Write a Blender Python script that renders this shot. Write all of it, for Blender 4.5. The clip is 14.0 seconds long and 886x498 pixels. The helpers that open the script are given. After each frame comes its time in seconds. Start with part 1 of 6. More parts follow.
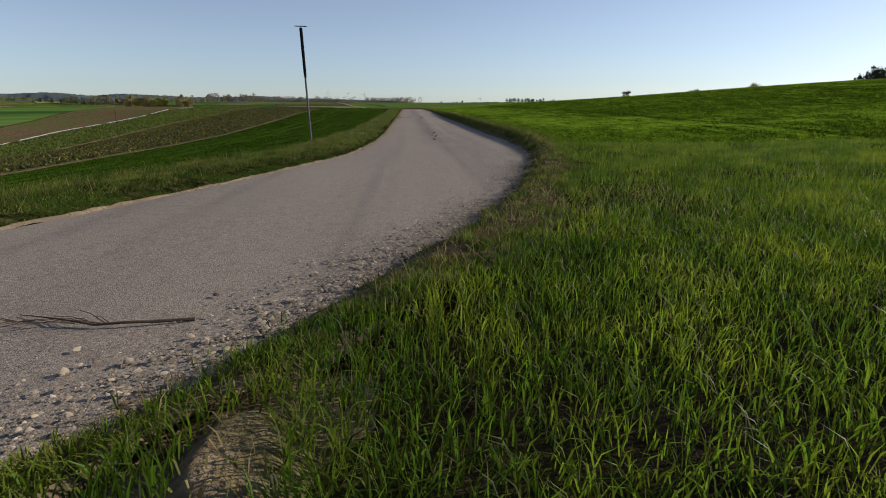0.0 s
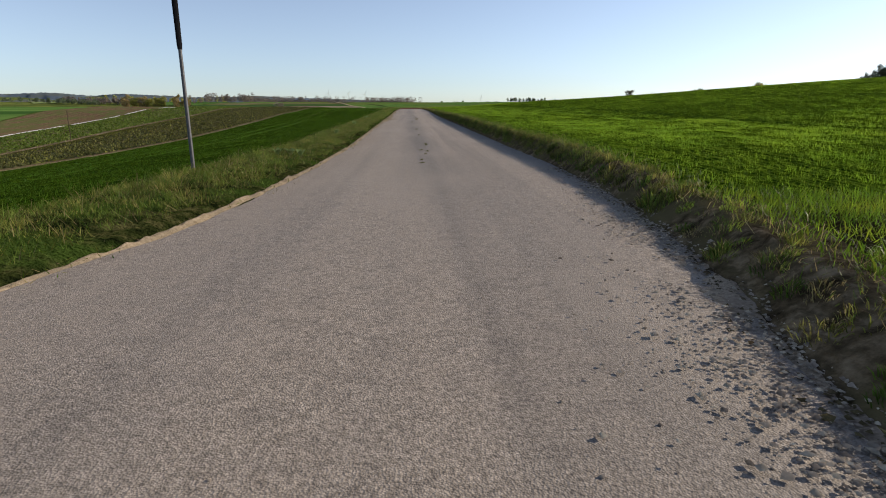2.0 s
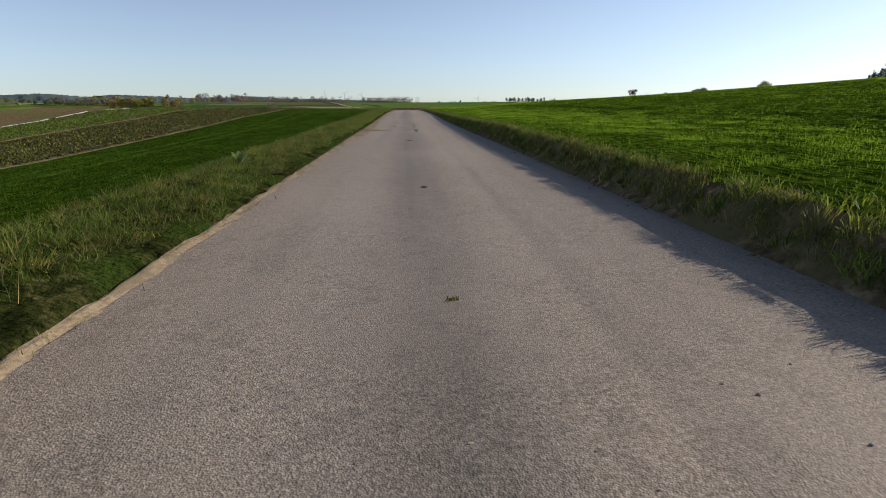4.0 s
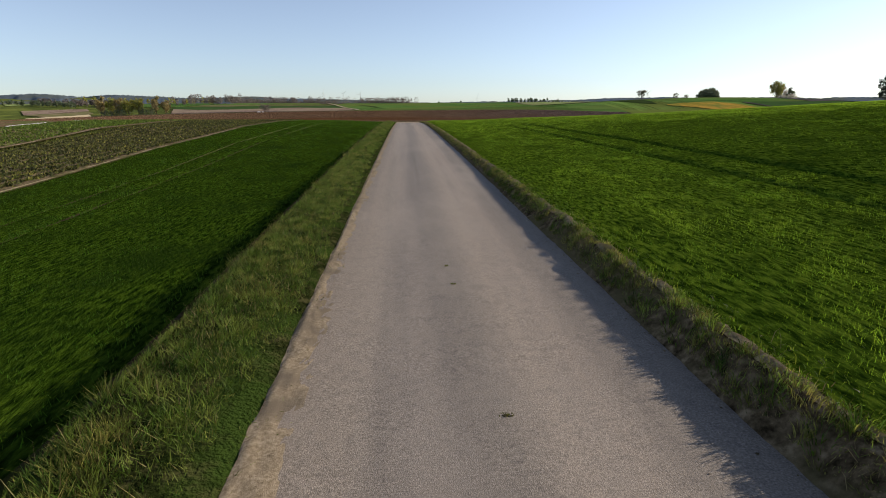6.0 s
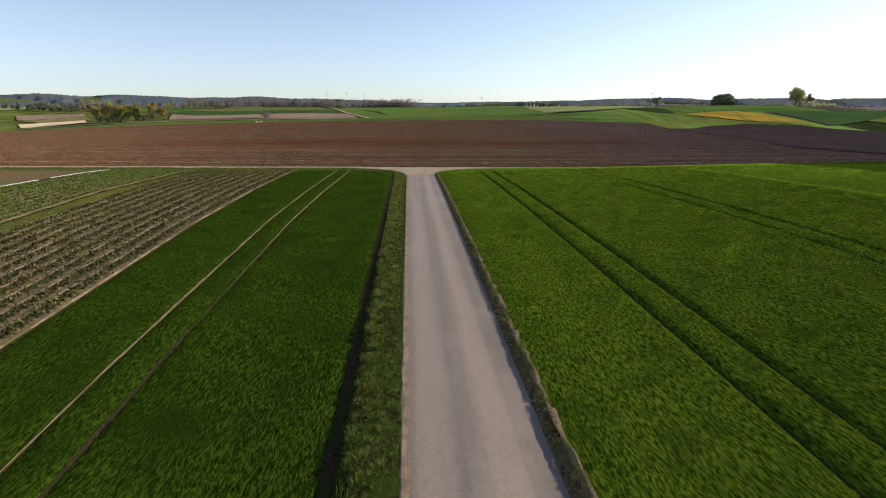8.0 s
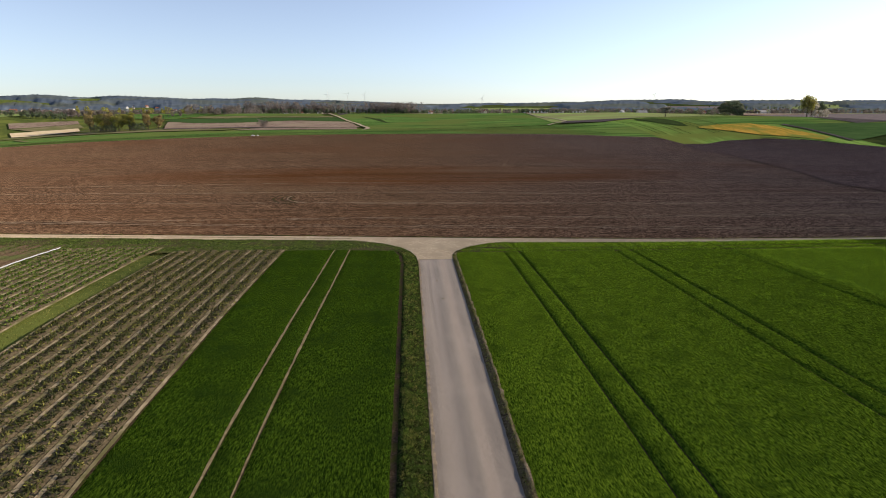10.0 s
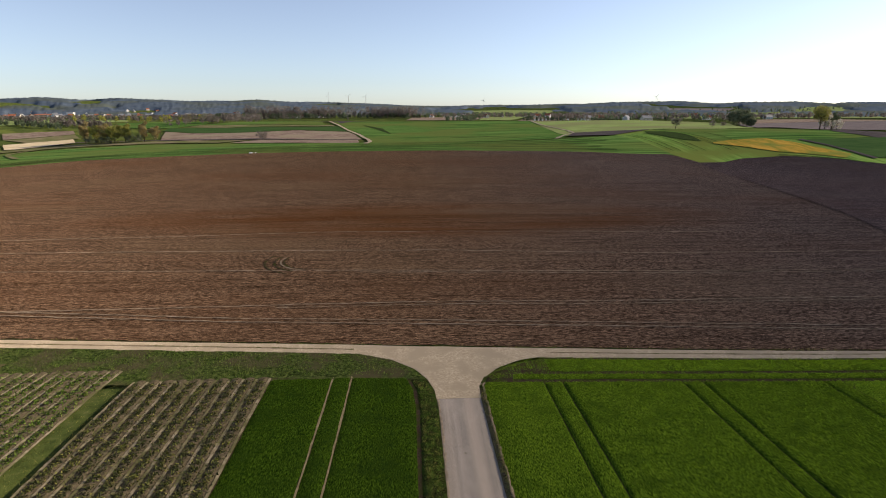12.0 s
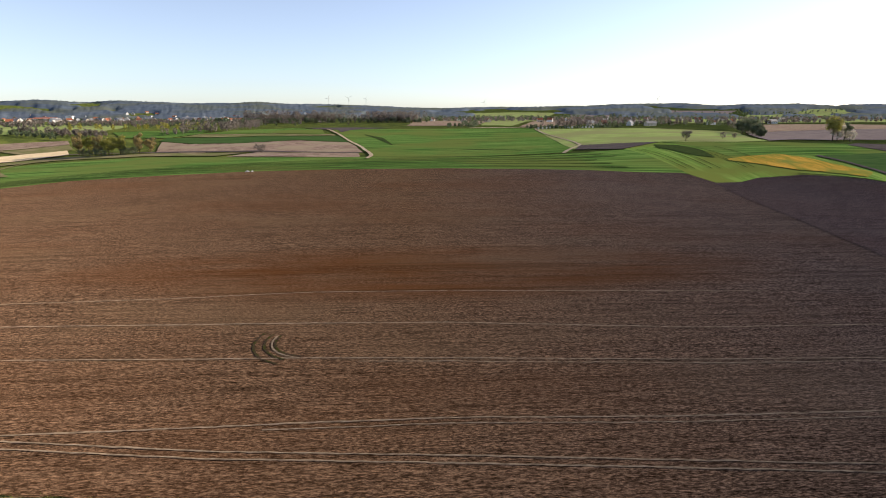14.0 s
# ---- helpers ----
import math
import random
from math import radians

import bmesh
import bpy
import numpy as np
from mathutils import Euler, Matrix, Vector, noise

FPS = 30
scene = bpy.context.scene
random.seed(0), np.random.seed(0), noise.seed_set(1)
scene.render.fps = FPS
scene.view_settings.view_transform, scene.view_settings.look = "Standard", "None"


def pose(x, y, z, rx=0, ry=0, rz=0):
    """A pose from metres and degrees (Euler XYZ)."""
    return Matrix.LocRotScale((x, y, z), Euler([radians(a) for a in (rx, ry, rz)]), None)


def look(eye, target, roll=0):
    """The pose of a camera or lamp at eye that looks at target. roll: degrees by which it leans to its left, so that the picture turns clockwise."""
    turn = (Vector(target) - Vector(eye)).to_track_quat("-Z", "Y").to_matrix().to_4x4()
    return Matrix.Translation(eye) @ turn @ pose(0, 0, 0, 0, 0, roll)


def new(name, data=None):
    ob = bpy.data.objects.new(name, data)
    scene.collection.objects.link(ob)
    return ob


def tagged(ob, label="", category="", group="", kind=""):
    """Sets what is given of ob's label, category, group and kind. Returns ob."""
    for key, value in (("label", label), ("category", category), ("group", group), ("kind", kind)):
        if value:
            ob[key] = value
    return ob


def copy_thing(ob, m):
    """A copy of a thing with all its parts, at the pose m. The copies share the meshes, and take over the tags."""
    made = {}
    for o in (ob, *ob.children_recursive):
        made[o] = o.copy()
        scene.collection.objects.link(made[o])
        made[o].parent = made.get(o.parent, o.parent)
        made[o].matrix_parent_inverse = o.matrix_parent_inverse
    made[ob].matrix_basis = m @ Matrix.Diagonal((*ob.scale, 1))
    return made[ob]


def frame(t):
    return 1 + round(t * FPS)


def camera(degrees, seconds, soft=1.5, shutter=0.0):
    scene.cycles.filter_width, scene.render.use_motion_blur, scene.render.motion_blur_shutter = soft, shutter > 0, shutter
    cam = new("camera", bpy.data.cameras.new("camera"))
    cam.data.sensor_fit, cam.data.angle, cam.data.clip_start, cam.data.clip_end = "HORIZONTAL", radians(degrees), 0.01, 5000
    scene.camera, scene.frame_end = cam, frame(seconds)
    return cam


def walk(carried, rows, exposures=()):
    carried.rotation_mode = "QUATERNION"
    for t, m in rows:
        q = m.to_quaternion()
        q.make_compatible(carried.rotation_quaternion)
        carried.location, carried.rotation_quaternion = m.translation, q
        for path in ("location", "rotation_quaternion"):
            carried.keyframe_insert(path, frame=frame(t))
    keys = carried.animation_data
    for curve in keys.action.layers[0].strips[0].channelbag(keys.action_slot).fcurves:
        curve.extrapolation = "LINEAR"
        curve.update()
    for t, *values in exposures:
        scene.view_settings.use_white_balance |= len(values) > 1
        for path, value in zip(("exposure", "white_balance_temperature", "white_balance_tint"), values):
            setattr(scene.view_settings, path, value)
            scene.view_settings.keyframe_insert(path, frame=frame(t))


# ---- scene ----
cam = camera(78.42, 14.0, soft=1.0, shutter=0.0)
PATH = [   # seconds, eye, target, lean
    (0, (-0.928, 3.964, 0.843), (-0.318, 13.631, -1.640), 0.14),
    (0.5, (-0.844, 4.745, 0.858), (-0.242, 14.413, -1.628), 0.11),
    (1, (-0.673, 6.363, 0.868), (-0.073, 16.030, -1.618), 0.10),
    (1.5, (-0.563, 8.420, 0.872), (0.050, 18.085, -1.620), 0.07),
    (2, (-0.397, 10.889, 0.840), (0.202, 20.556, -1.647), 0.07),
    (2.5, (-0.290, 13.701, 0.873), (0.307, 23.368, -1.618), 0.07),
    (3, (-0.293, 17.054, 0.909), (0.334, 26.717, -1.588), 0.05),
    (5.3, (-0.284, 38.231, 1.297), (0.368, 47.899, -1.171), -0.12),
    (5.5, (-0.348, 40.178, 1.505), (0.304, 49.845, -0.967), -0.12),
    (6, (-0.652, 45.293, 2.537), (0.013, 54.954, 0.044), -0.14),
    (6.5, (-0.831, 50.535, 3.706), (-0.168, 60.196, 1.211), -0.17),
    (7, (-0.993, 55.533, 5.231), (-0.356, 65.197, 2.742), -0.14),
    (7.5, (-1.217, 59.899, 6.817), (-0.597, 69.563, 4.321), -0.08),
    (8, (-1.474, 63.516, 8.487), (-0.870, 73.178, 5.982), -0.02),
    (10.3, (-2.736, 79.824, 16.514), (-2.136, 89.486, 14.009), 0.04),
    (10.5, (-2.847, 81.220, 17.253), (-2.258, 90.882, 14.744), 0.02),
    (11, (-3.107, 84.631, 19.280), (-2.522, 94.295, 16.777), 0.01),
    (11.5, (-3.406, 88.044, 21.235), (-2.826, 97.709, 18.732), 0.02),
    (12, (-3.724, 91.545, 23.226), (-3.143, 101.212, 20.732), -0.02),
    (12.5, (-4.018, 94.910, 25.222), (-3.439, 104.575, 22.724), -0.01),
    (13, (-4.350, 98.332, 27.362), (-3.770, 107.999, 24.870), -0.02),
    (13.5, (-4.728, 101.741, 29.298), (-4.151, 111.409, 26.810), -0.04),
    (14, (-4.953, 105.145, 30.896), (-4.379, 114.815, 28.415), -0.05),
]
EXPOSURES = [(0.0, 0.1, 7100, 13), (0.5, 0.65, 7100, 13), (1.5, 0.52, 7100, 13), (3.0, 0.32, 7100, 13), (5.5, 0.38, 7100, 13), (6.5, 0.52, 7150, 14), (8.0, 0.63, 7200, 15), (11.0, 0.64, 7250, 16), (12.5, 0.48, 7250, 16), (13.5, 0.48, 7300, 17), (14.0, 0.82, 7300, 17)]

walk(cam, [(t, look(eye, target, roll)) for t, eye, target, roll in PATH], exposures=EXPOSURES)

# ---- sky and sun ----
SUN_AZ, SUN_EL = radians(76), radians(22)   # clockwise from +y, and above the horizon
world = bpy.data.worlds.new("world")
scene.world = world
world.use_nodes = True
wn, wl = world.node_tree.nodes, world.node_tree.links
sky = wn.new("ShaderNodeTexSky")
sky.sky_type, sky.sun_disc = "NISHITA", False
sky.sun_elevation, sky.sun_rotation = SUN_EL, SUN_AZ
sky.air_density, sky.dust_density, sky.ozone_density = 0.8, 0.4, 2.6
pale = wn.new("ShaderNodeHueSaturation")      # a thin milky spring sky
pale.inputs["Saturation"].default_value, pale.inputs["Value"].default_value = 0.72, 0.9
wl.new(sky.outputs[0], pale.inputs["Color"])
cool = wn.new("ShaderNodeMix")
cool.data_type, cool.blend_type = "RGBA", "MULTIPLY"
cool.inputs[0].default_value, cool.inputs[7].default_value = 1.0, (0.87, 0.97, 1.09, 1)
wl.new(pale.outputs[0], cool.inputs[6])
wl.new(cool.outputs[2], wn["Background"].inputs[0])
wn["Background"].inputs[1].default_value = 0.13
sun = new("sun", bpy.data.lights.new("sun", "SUN"))
sun.data.energy, sun.data.angle, sun.data.color = 5.0, radians(0.5), (1.0, 0.92, 0.80)
SUN_DIR = Vector((math.sin(SUN_AZ) * math.cos(SUN_EL), math.cos(SUN_AZ) * math.cos(SUN_EL), math.sin(SUN_EL)))
sun.matrix_world = look(SUN_DIR * 60, (0, 0, 0))

# ---- small tools ----
rng = np.random.default_rng(7)


def lattice_noise(x, y, seed=0):
    """Smooth value noise in 0..1 on a unit lattice, for arrays."""
    x, y = np.asarray(x, float), np.asarray(y, float)
    ix, iy = np.floor(x).astype(np.int64), np.floor(y).astype(np.int64)
    fx, fy = x - ix, y - iy
    fx, fy = fx * fx * (3 - 2 * fx), fy * fy * (3 - 2 * fy)

    def cell(a, b):
        n = (a * 374761393 + b * 668265263 + seed * 144269) & 0x7FFFFFFF
        n = ((n ^ (n >> 13)) * 1274126177) & 0x7FFFFFFF
        return ((n ^ (n >> 16)) & 0xFFFF) / 65535.0

    return (cell(ix, iy) * (1 - fx) + cell(ix + 1, iy) * fx) * (1 - fy) + (cell(ix, iy + 1) * (1 - fx) + cell(ix + 1, iy + 1) * fx) * fy


def rough_noise(x, y, seed=0, octaves=3):
    total, gain = 0.0, 0.0
    for k in range(octaves):
        total = total + lattice_noise(np.asarray(x) * 2**k, np.asarray(y) * 2**k, seed + k) * 0.5**k
        gain += 0.5**k
    return total / gain


def ease(v):
    v = np.clip(v, 0, 1)
    return v * v * (3 - 2 * v)


def bump2(x, y, cx, cy, sx, sy):
    return np.exp(-0.5 * (((x - cx) / sx) ** 2 + ((y - cy) / sy) ** 2))


def mesh_from(name, verts, faces, material=None, smooth=False):
    """A mesh from arrays of places and of faces (all with the same count of corners, or a list of such arrays)."""
    me = bpy.data.meshes.new(name)
    groups = faces if isinstance(faces, list) else [faces]
    groups = [np.asarray(g, np.int32) for g in groups if len(g)]
    verts = np.asarray(verts, np.float32)
    me.vertices.add(len(verts))
    me.vertices.foreach_set("co", verts.ravel())
    me.loops.add(sum(g.size for g in groups))
    me.loops.foreach_set("vertex_index", np.concatenate([g.ravel() for g in groups]))
    me.polygons.add(sum(len(g) for g in groups))
    counts = np.concatenate([np.full(len(g), g.shape[1], np.int32) for g in groups])
    me.polygons.foreach_set("loop_start", np.concatenate([[0], np.cumsum(counts)[:-1]]).astype(np.int32))
    me.polygons.foreach_set("loop_total", counts)
    if smooth:
        me.polygons.foreach_set("use_smooth", np.ones(len(counts), bool))
    me.update(calc_edges=True)
    if material:
        me.materials.append(material)
    return me


def sheet(name, xs, ys, material, smooth=True):
    """A mesh over arrays of places: xs, ys and z, all of one shape (rows by columns)."""
    x, y, z = xs, ys[0], ys[1]
    rows, cols = x.shape
    index = np.arange(rows * cols).reshape(rows, cols)
    faces = np.stack([index[:-1, :-1], index[:-1, 1:], index[1:, 1:], index[1:, :-1]], -1).reshape(-1, 4)
    turn = (x[0, 1] - x[0, 0]) * (y[1, 0] - y[0, 0]) - (y[0, 1] - y[0, 0]) * (x[1, 0] - x[0, 0])
    if turn < 0:        # keep the upper side up
        faces = faces[:, ::-1]
    return mesh_from(name, np.stack([x, y, z], -1).reshape(-1, 3), faces, material, smooth)


def part(name, data, parent, label="", material=None):
    """One mesh object under a thing, from a mesh or a bmesh."""
    if isinstance(data, bmesh.types.BMesh):
        me = bpy.data.meshes.new(name)
        data.to_mesh(me)
        data.free()
        data = me
    if material:
        data.materials.append(material)
    ob = new(name, data)
    ob.parent = parent
    return tagged(ob, label=label)


def empty(name, x, y, z, label, category, group="", kind=""):
    ob = new(name)
    ob.location = (x, y, z)
    ob.empty_display_size = 0.2
    return tagged(ob, label=label, category=category, group=group, kind=kind)


def tube(bm, points, radii, sides=6):
    """A tapered tube through points, closed at both ends."""
    rings = []
    for i, p in enumerate(points):
        p = Vector(p)
        way = Vector(points[min(i + 1, len(points) - 1)]) - Vector(points[max(i - 1, 0)])
        turn = way.to_track_quat("Z", "Y").to_matrix()
        rings.append([bm.verts.new(p + turn @ Vector((math.cos(a) * radii[i], math.sin(a) * radii[i], 0)))
                      for a in (2 * math.pi * k / sides for k in range(sides))])
    for a, b in zip(rings, rings[1:]):
        for k in range(sides):
            bm.faces.new((a[k], a[(k + 1) % sides], b[(k + 1) % sides], b[k]))
    bm.faces.new(rings[0][::-1])
    bm.faces.new(rings[-1])


def slab(bm, x0, y0, z0, x1, y1, z1, bevel=0.0):
    made = bmesh.ops.create_cube(bm, size=1.0, matrix=Matrix.LocRotScale(((x0 + x1) / 2, (y0 + y1) / 2, (z0 + z1) / 2), None, (x1 - x0, y1 - y0, z1 - z0)))
    if bevel:
        edges = list({e for v in made["verts"] for e in v.link_edges})
        bmesh.ops.bevel(bm, geom=edges, offset=bevel, segments=1, affect="EDGES")


# ---- lie of the land ----
def road_z(y):
    return np.interp(y, [10, 24, 40, 50, 60, 70, 80, 90, 100, 115, 125, 135, 150], [0.0, 0.02, 0.237, 0.35, 0.53, 0.69, 0.79, 0.88, 0.91, 0.84, 0.68, 0.47, 0.42])


def left_edge(y):
    return np.interp(y, [-8, -4, 0, 4, 6, 8, 9.3, 10.7, 12.2, 13.4, 14.6, 16.5, 19.3, 24, 129.45, 132.45, 134.45, 136.45, 138.45, 139.45],
                     [-22, -17, -11, -6.6, -4.9, -3.95, -3.5, -3.12, -2.73, -2.42, -2.16, -1.96, -1.84, -1.78, -1.76, -1.95, -2.5, -3.6, -5.7, -8.2])


def right_edge(y):
    return np.interp(y, [-8, -4, 0, 3, 4.2, 5.1, 6.1, 7, 8, 9, 10.5, 12.5, 14, 16, 18, 20, 25, 40, 55, 130.45, 132.95, 134.95, 136.45, 137.65, 138.25],
                     [-19, -13.5, -8.2, -4.3, -2.9, -1.9, -1.3, -0.9, -0.45, -0.05, 0.45, 1.0, 1.36, 1.66, 1.82, 1.9, 1.95, 1.86, 1.78, 1.74, 1.8, 2.6, 3.9, 6.2, 8.5])


def track_y(x):
    return 140.05 - 0.1 * x


def far_z(x, y):
    """The land past the crossing: the long hump of the ploughed field, the folds behind it, the valley and the far ridge."""
    z = np.interp(y, [100, 143, 170, 200, 240, 290, 340, 375, 420, 520, 600, 720, 850, 1000, 1400, 2000, 2600, 3000],
                  [0.45, 0.42, -0.3, -0.45, 0.2, 1.05, 1.5, 1.55, 1.3, 1.5, 4.0, 9.5, 7.0, 4.0, 4.0, -4.0, 2.0, 20.0])
    z = z - 2.2 * np.clip(x / 150, -2, 2) ** 2 * ease((y - 150) / 110) * np.where(x > 0, ease((415 - y) / 90), ease((700 - y) / 200))
    sy = np.where(y < 450, 55.0, 140.0)
    z = z + 9.0 * np.exp(-0.5 * (((x - 235) / 100) ** 2 + ((y - 450) / sy) ** 2))
    z = z - 4.0 * bump2(x, y, 148, 325, 34, 34)
    r, az = np.hypot(x, y), np.degrees(np.arctan2(x, y))
    ridge = np.interp(az, [-60, -30, -18, -8, 3, 10, 20, 32, 45, 60], [66, 72, 66, 50, 34, 42, 54, 46, 50, 52])
    z = z * ease((3000 - r) / 700) + ridge * (0.86 + 0.28 * lattice_noise(az * 0.35, r / 900, 5)) * ease((r - 2300) / 1300)
    return z


def left_fall(x, y):
    """How far the fields beside the left verge lie beneath the road: a slope that flattens towards the crossing."""
    foot = np.interp(y, [8, 18, 30, 50, 65, 80, 100, 134], [-0.12, -0.25, -0.36, -0.38, -0.34, -0.2, -0.08, 0.0])
    mid = np.interp(y, [4, 15, 25, 40, 50, 60, 70, 80, 90, 100, 115, 134], [-0.95, -0.97, -1.06, -1.12, -1.0, -0.87, -0.7, -0.28, -0.12, 0.08, 0.2, 0.3])
    low = np.interp(y, [4, 15, 25, 40, 50, 60, 70, 80, 90, 100, 115, 134], [-1.71, -1.66, -1.68, -1.75, -1.66, -1.42, -1.11, -0.66, -0.38, 0.0, 0.22, 0.3])
    return foot + (mid - foot) * np.clip((-x - 3.7) / 6.7, 0, 1) + (low - mid) * (np.clip((-x - 10.4) / 5.6, 0, 1) + 0.14 * np.clip(-x - 16, 0, 50))


def land(x, y):
    x, y = np.asarray(x, float), np.asarray(y, float)
    dl, dr = left_edge(y) - x, x - right_edge(y)
    near = road_z(y)
    rise = 3.78 * np.exp(-0.5 * (((x - 60) / 28) ** 2 + ((y - 50) / np.where(y < 50, 25.0, 50.0)) ** 2))
    near = near + rise * ease((x - 1.8) / 13)
    bank = np.interp(y, [4, 9, 14, 20, 40, 55, 70, 129.45, 134.45], [0.06, 0.10, 0.15, 0.25, 0.30, 0.2, 0.13, 0.11, 0.0])
    near = near + np.where(dr > 0, bank * ease(dr / 0.3) * np.exp(-np.clip(dr - 0.5, 0, 60) / 6.0), 0)
    near = near + np.where(dl > 0, 0.07 * ease(dl / 0.6) + (left_fall(x, y) - 0.07) * ease((dl - 1.15) / 0.36), 0)
    mix = ease((y - 131.5) / 10)
    return near * (1 - mix) + far_z(x, y) * mix


def crop_edge(y):
    """How far right of the asphalt the cereal begins."""
    return np.interp(y, [5.9, 6.3, 6.6, 7.0, 7.8, 9.2, 11, 15, 20, 30, 50, 62, 133.45], [0.12, 0.26, 0.42, 0.5, 0.53, 0.44, 0.46, 0.45, 0.36, 0.34, 0.42, 0.4, 0.42])


# ---- materials ----
def material(name, colours, scale=1.0, detail=6.0, rough=0.85, bump=0.0, bump_scale=None, stretch=(1, 1, 1), island=0.0, second=None,
             through_light=0.0, metal=0.0, relief=0.02, second_scale=0.2, second_at=(0.45, 0.6), soft=1.0):
    """A node material: noise through a ramp of colours, a second colour laid in by larger noise, change from piece to piece, and fine relief.
    colours: rows of (place, r, g, b)."""
    m = bpy.data.materials.new(name)
    m.use_nodes = True
    n, l = m.node_tree.nodes, m.node_tree.links
    b = n["Principled BSDF"]
    where = n.new("ShaderNodeTexCoord")
    turn = n.new("ShaderNodeMapping")
    turn.inputs["Scale"].default_value = stretch
    l.new(where.outputs["Object"], turn.inputs["Vector"])
    grain = n.new("ShaderNodeTexNoise")
    grain.inputs["Scale"].default_value, grain.inputs["Detail"].default_value, grain.inputs["Roughness"].default_value = scale, detail, 0.62
    l.new(turn.outputs[0], grain.inputs["Vector"])
    ramp = n.new("ShaderNodeValToRGB")
    while len(ramp.color_ramp.elements) < len(colours):
        ramp.color_ramp.elements.new(0.5)
    for e, (at, *c) in zip(ramp.color_ramp.elements, colours):
        e.position, e.color = at, (*c, 1)
    l.new(grain.outputs["Fac"], ramp.inputs[0])
    colour = ramp.outputs[0]
    if second:
        large = n.new("ShaderNodeTexNoise")
        large.inputs["Scale"].default_value, large.inputs["Detail"].default_value = second_scale, 4.0
        l.new(where.outputs["Object"], large.inputs["Vector"])
        cut = n.new("ShaderNodeMapRange")
        cut.inputs["From Min"].default_value, cut.inputs["From Max"].default_value = second_at
        l.new(large.outputs["Fac"], cut.inputs["Value"])
        mix = n.new("ShaderNodeMix")
        mix.data_type = "RGBA"
        l.new(cut.outputs[0], mix.inputs["Factor"])
        l.new(colour, mix.inputs[6])
        mix.inputs[7].default_value = (*second, 1)
        colour = mix.outputs[2]
    if island:
        geo = n.new("ShaderNodeNewGeometry")
        shift = n.new("ShaderNodeMapRange")
        shift.inputs["To Min"].default_value, shift.inputs["To Max"].default_value = 1 - island, 1 + island
        l.new(geo.outputs["Random Per Island"], shift.inputs["Value"])
        hsv = n.new("ShaderNodeHueSaturation")
        l.new(shift.outputs[0], hsv.inputs["Value"])
        hue = n.new("ShaderNodeMapRange")
        hue.inputs["To Min"].default_value, hue.inputs["To Max"].default_value = 0.485, 0.515
        l.new(geo.outputs["Random Per Island"], hue.inputs["Value"])
        l.new(hue.outputs[0], hsv.inputs["Hue"])
        l.new(colour, hsv.inputs["Color"])
        colour = hsv.outputs[0]
    l.new(colour, b.inputs["Base Color"])
    b.inputs["Roughness"].default_value, b.inputs["Metallic"].default_value = rough, metal
    b.inputs["Specular IOR Level"].default_value = 0.5 if rough < 0.7 else 0.0
    b.inputs["Diffuse Roughness"].default_value = soft
    if bump:
        fine = n.new("ShaderNodeTexNoise")
        fine.inputs["Scale"].default_value, fine.inputs["Detail"].default_value = bump_scale or scale * 3, 8.0
        l.new(turn.outputs[0], fine.inputs["Vector"])
        lift = n.new("ShaderNodeBump")
        lift.inputs["Strength"].default_value, lift.inputs["Distance"].default_value = bump, relief
        l.new(fine.outputs["Fac"], lift.inputs["Height"])
        l.new(lift.outputs[0], b.inputs["Normal"])
    if through_light:
        glow = n.new("ShaderNodeBsdfTranslucent")
        l.new(colour, glow.inputs["Color"])
        both = n.new("ShaderNodeMixShader")
        both.inputs[0].default_value = through_light
        l.new(b.outputs[0], both.inputs[1])
        l.new(glow.outputs[0], both.inputs[2])
        l.new(both.outputs[0], n["Material Output"].inputs["Surface"])
        b.inputs["Specular IOR Level"].default_value = 0.12
    return m


def plain(name, colour, rough=0.6, metal=0.0, vary=0.25, scale=12.0):
    lo, hi = [max(0, c * (1 - vary)) for c in colour], [min(1, c * (1 + vary)) for c in colour]
    return material(name, [(0.35, *lo), (0.65, *hi)], scale=scale, rough=rough, metal=metal, bump=0.15, relief=0.004)


M_WHEAT = material("wheat_blade", [(0.32, 0.036, 0.078, 0.007), (0.5, 0.09, 0.155, 0.013), (0.68, 0.195, 0.245, 0.024)], scale=2.2, rough=0.5, island=0.5, through_light=0.5)
M_WHEAT_MID = material("wheat_blade_far", [(0.3, 0.115, 0.225, 0.014), (0.7, 0.25, 0.39, 0.027)], scale=0.7, rough=0.75, island=0.35, through_light=0.5)
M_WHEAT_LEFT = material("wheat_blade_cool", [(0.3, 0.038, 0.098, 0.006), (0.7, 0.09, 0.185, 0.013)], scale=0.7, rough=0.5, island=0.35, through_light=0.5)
M_DRY = material("dry_blade", [(0.3, 0.187, 0.145, 0.0595), (0.7, 0.357, 0.281, 0.136)], scale=3, rough=0.7, island=0.4, through_light=0.3)
M_GRASS = material("verge_blade", [(0.36, 0.03, 0.06, 0.008), (0.5, 0.095, 0.15, 0.02), (0.64, 0.22, 0.26, 0.05)], scale=3.5, rough=0.55, island=0.5, through_light=0.4)
M_OLIVE = material("olive_blade", [(0.36, 0.06, 0.075, 0.014), (0.5, 0.15, 0.155, 0.032), (0.64, 0.31, 0.27, 0.075)], scale=4.0, rough=0.6, island=0.45, through_light=0.35)
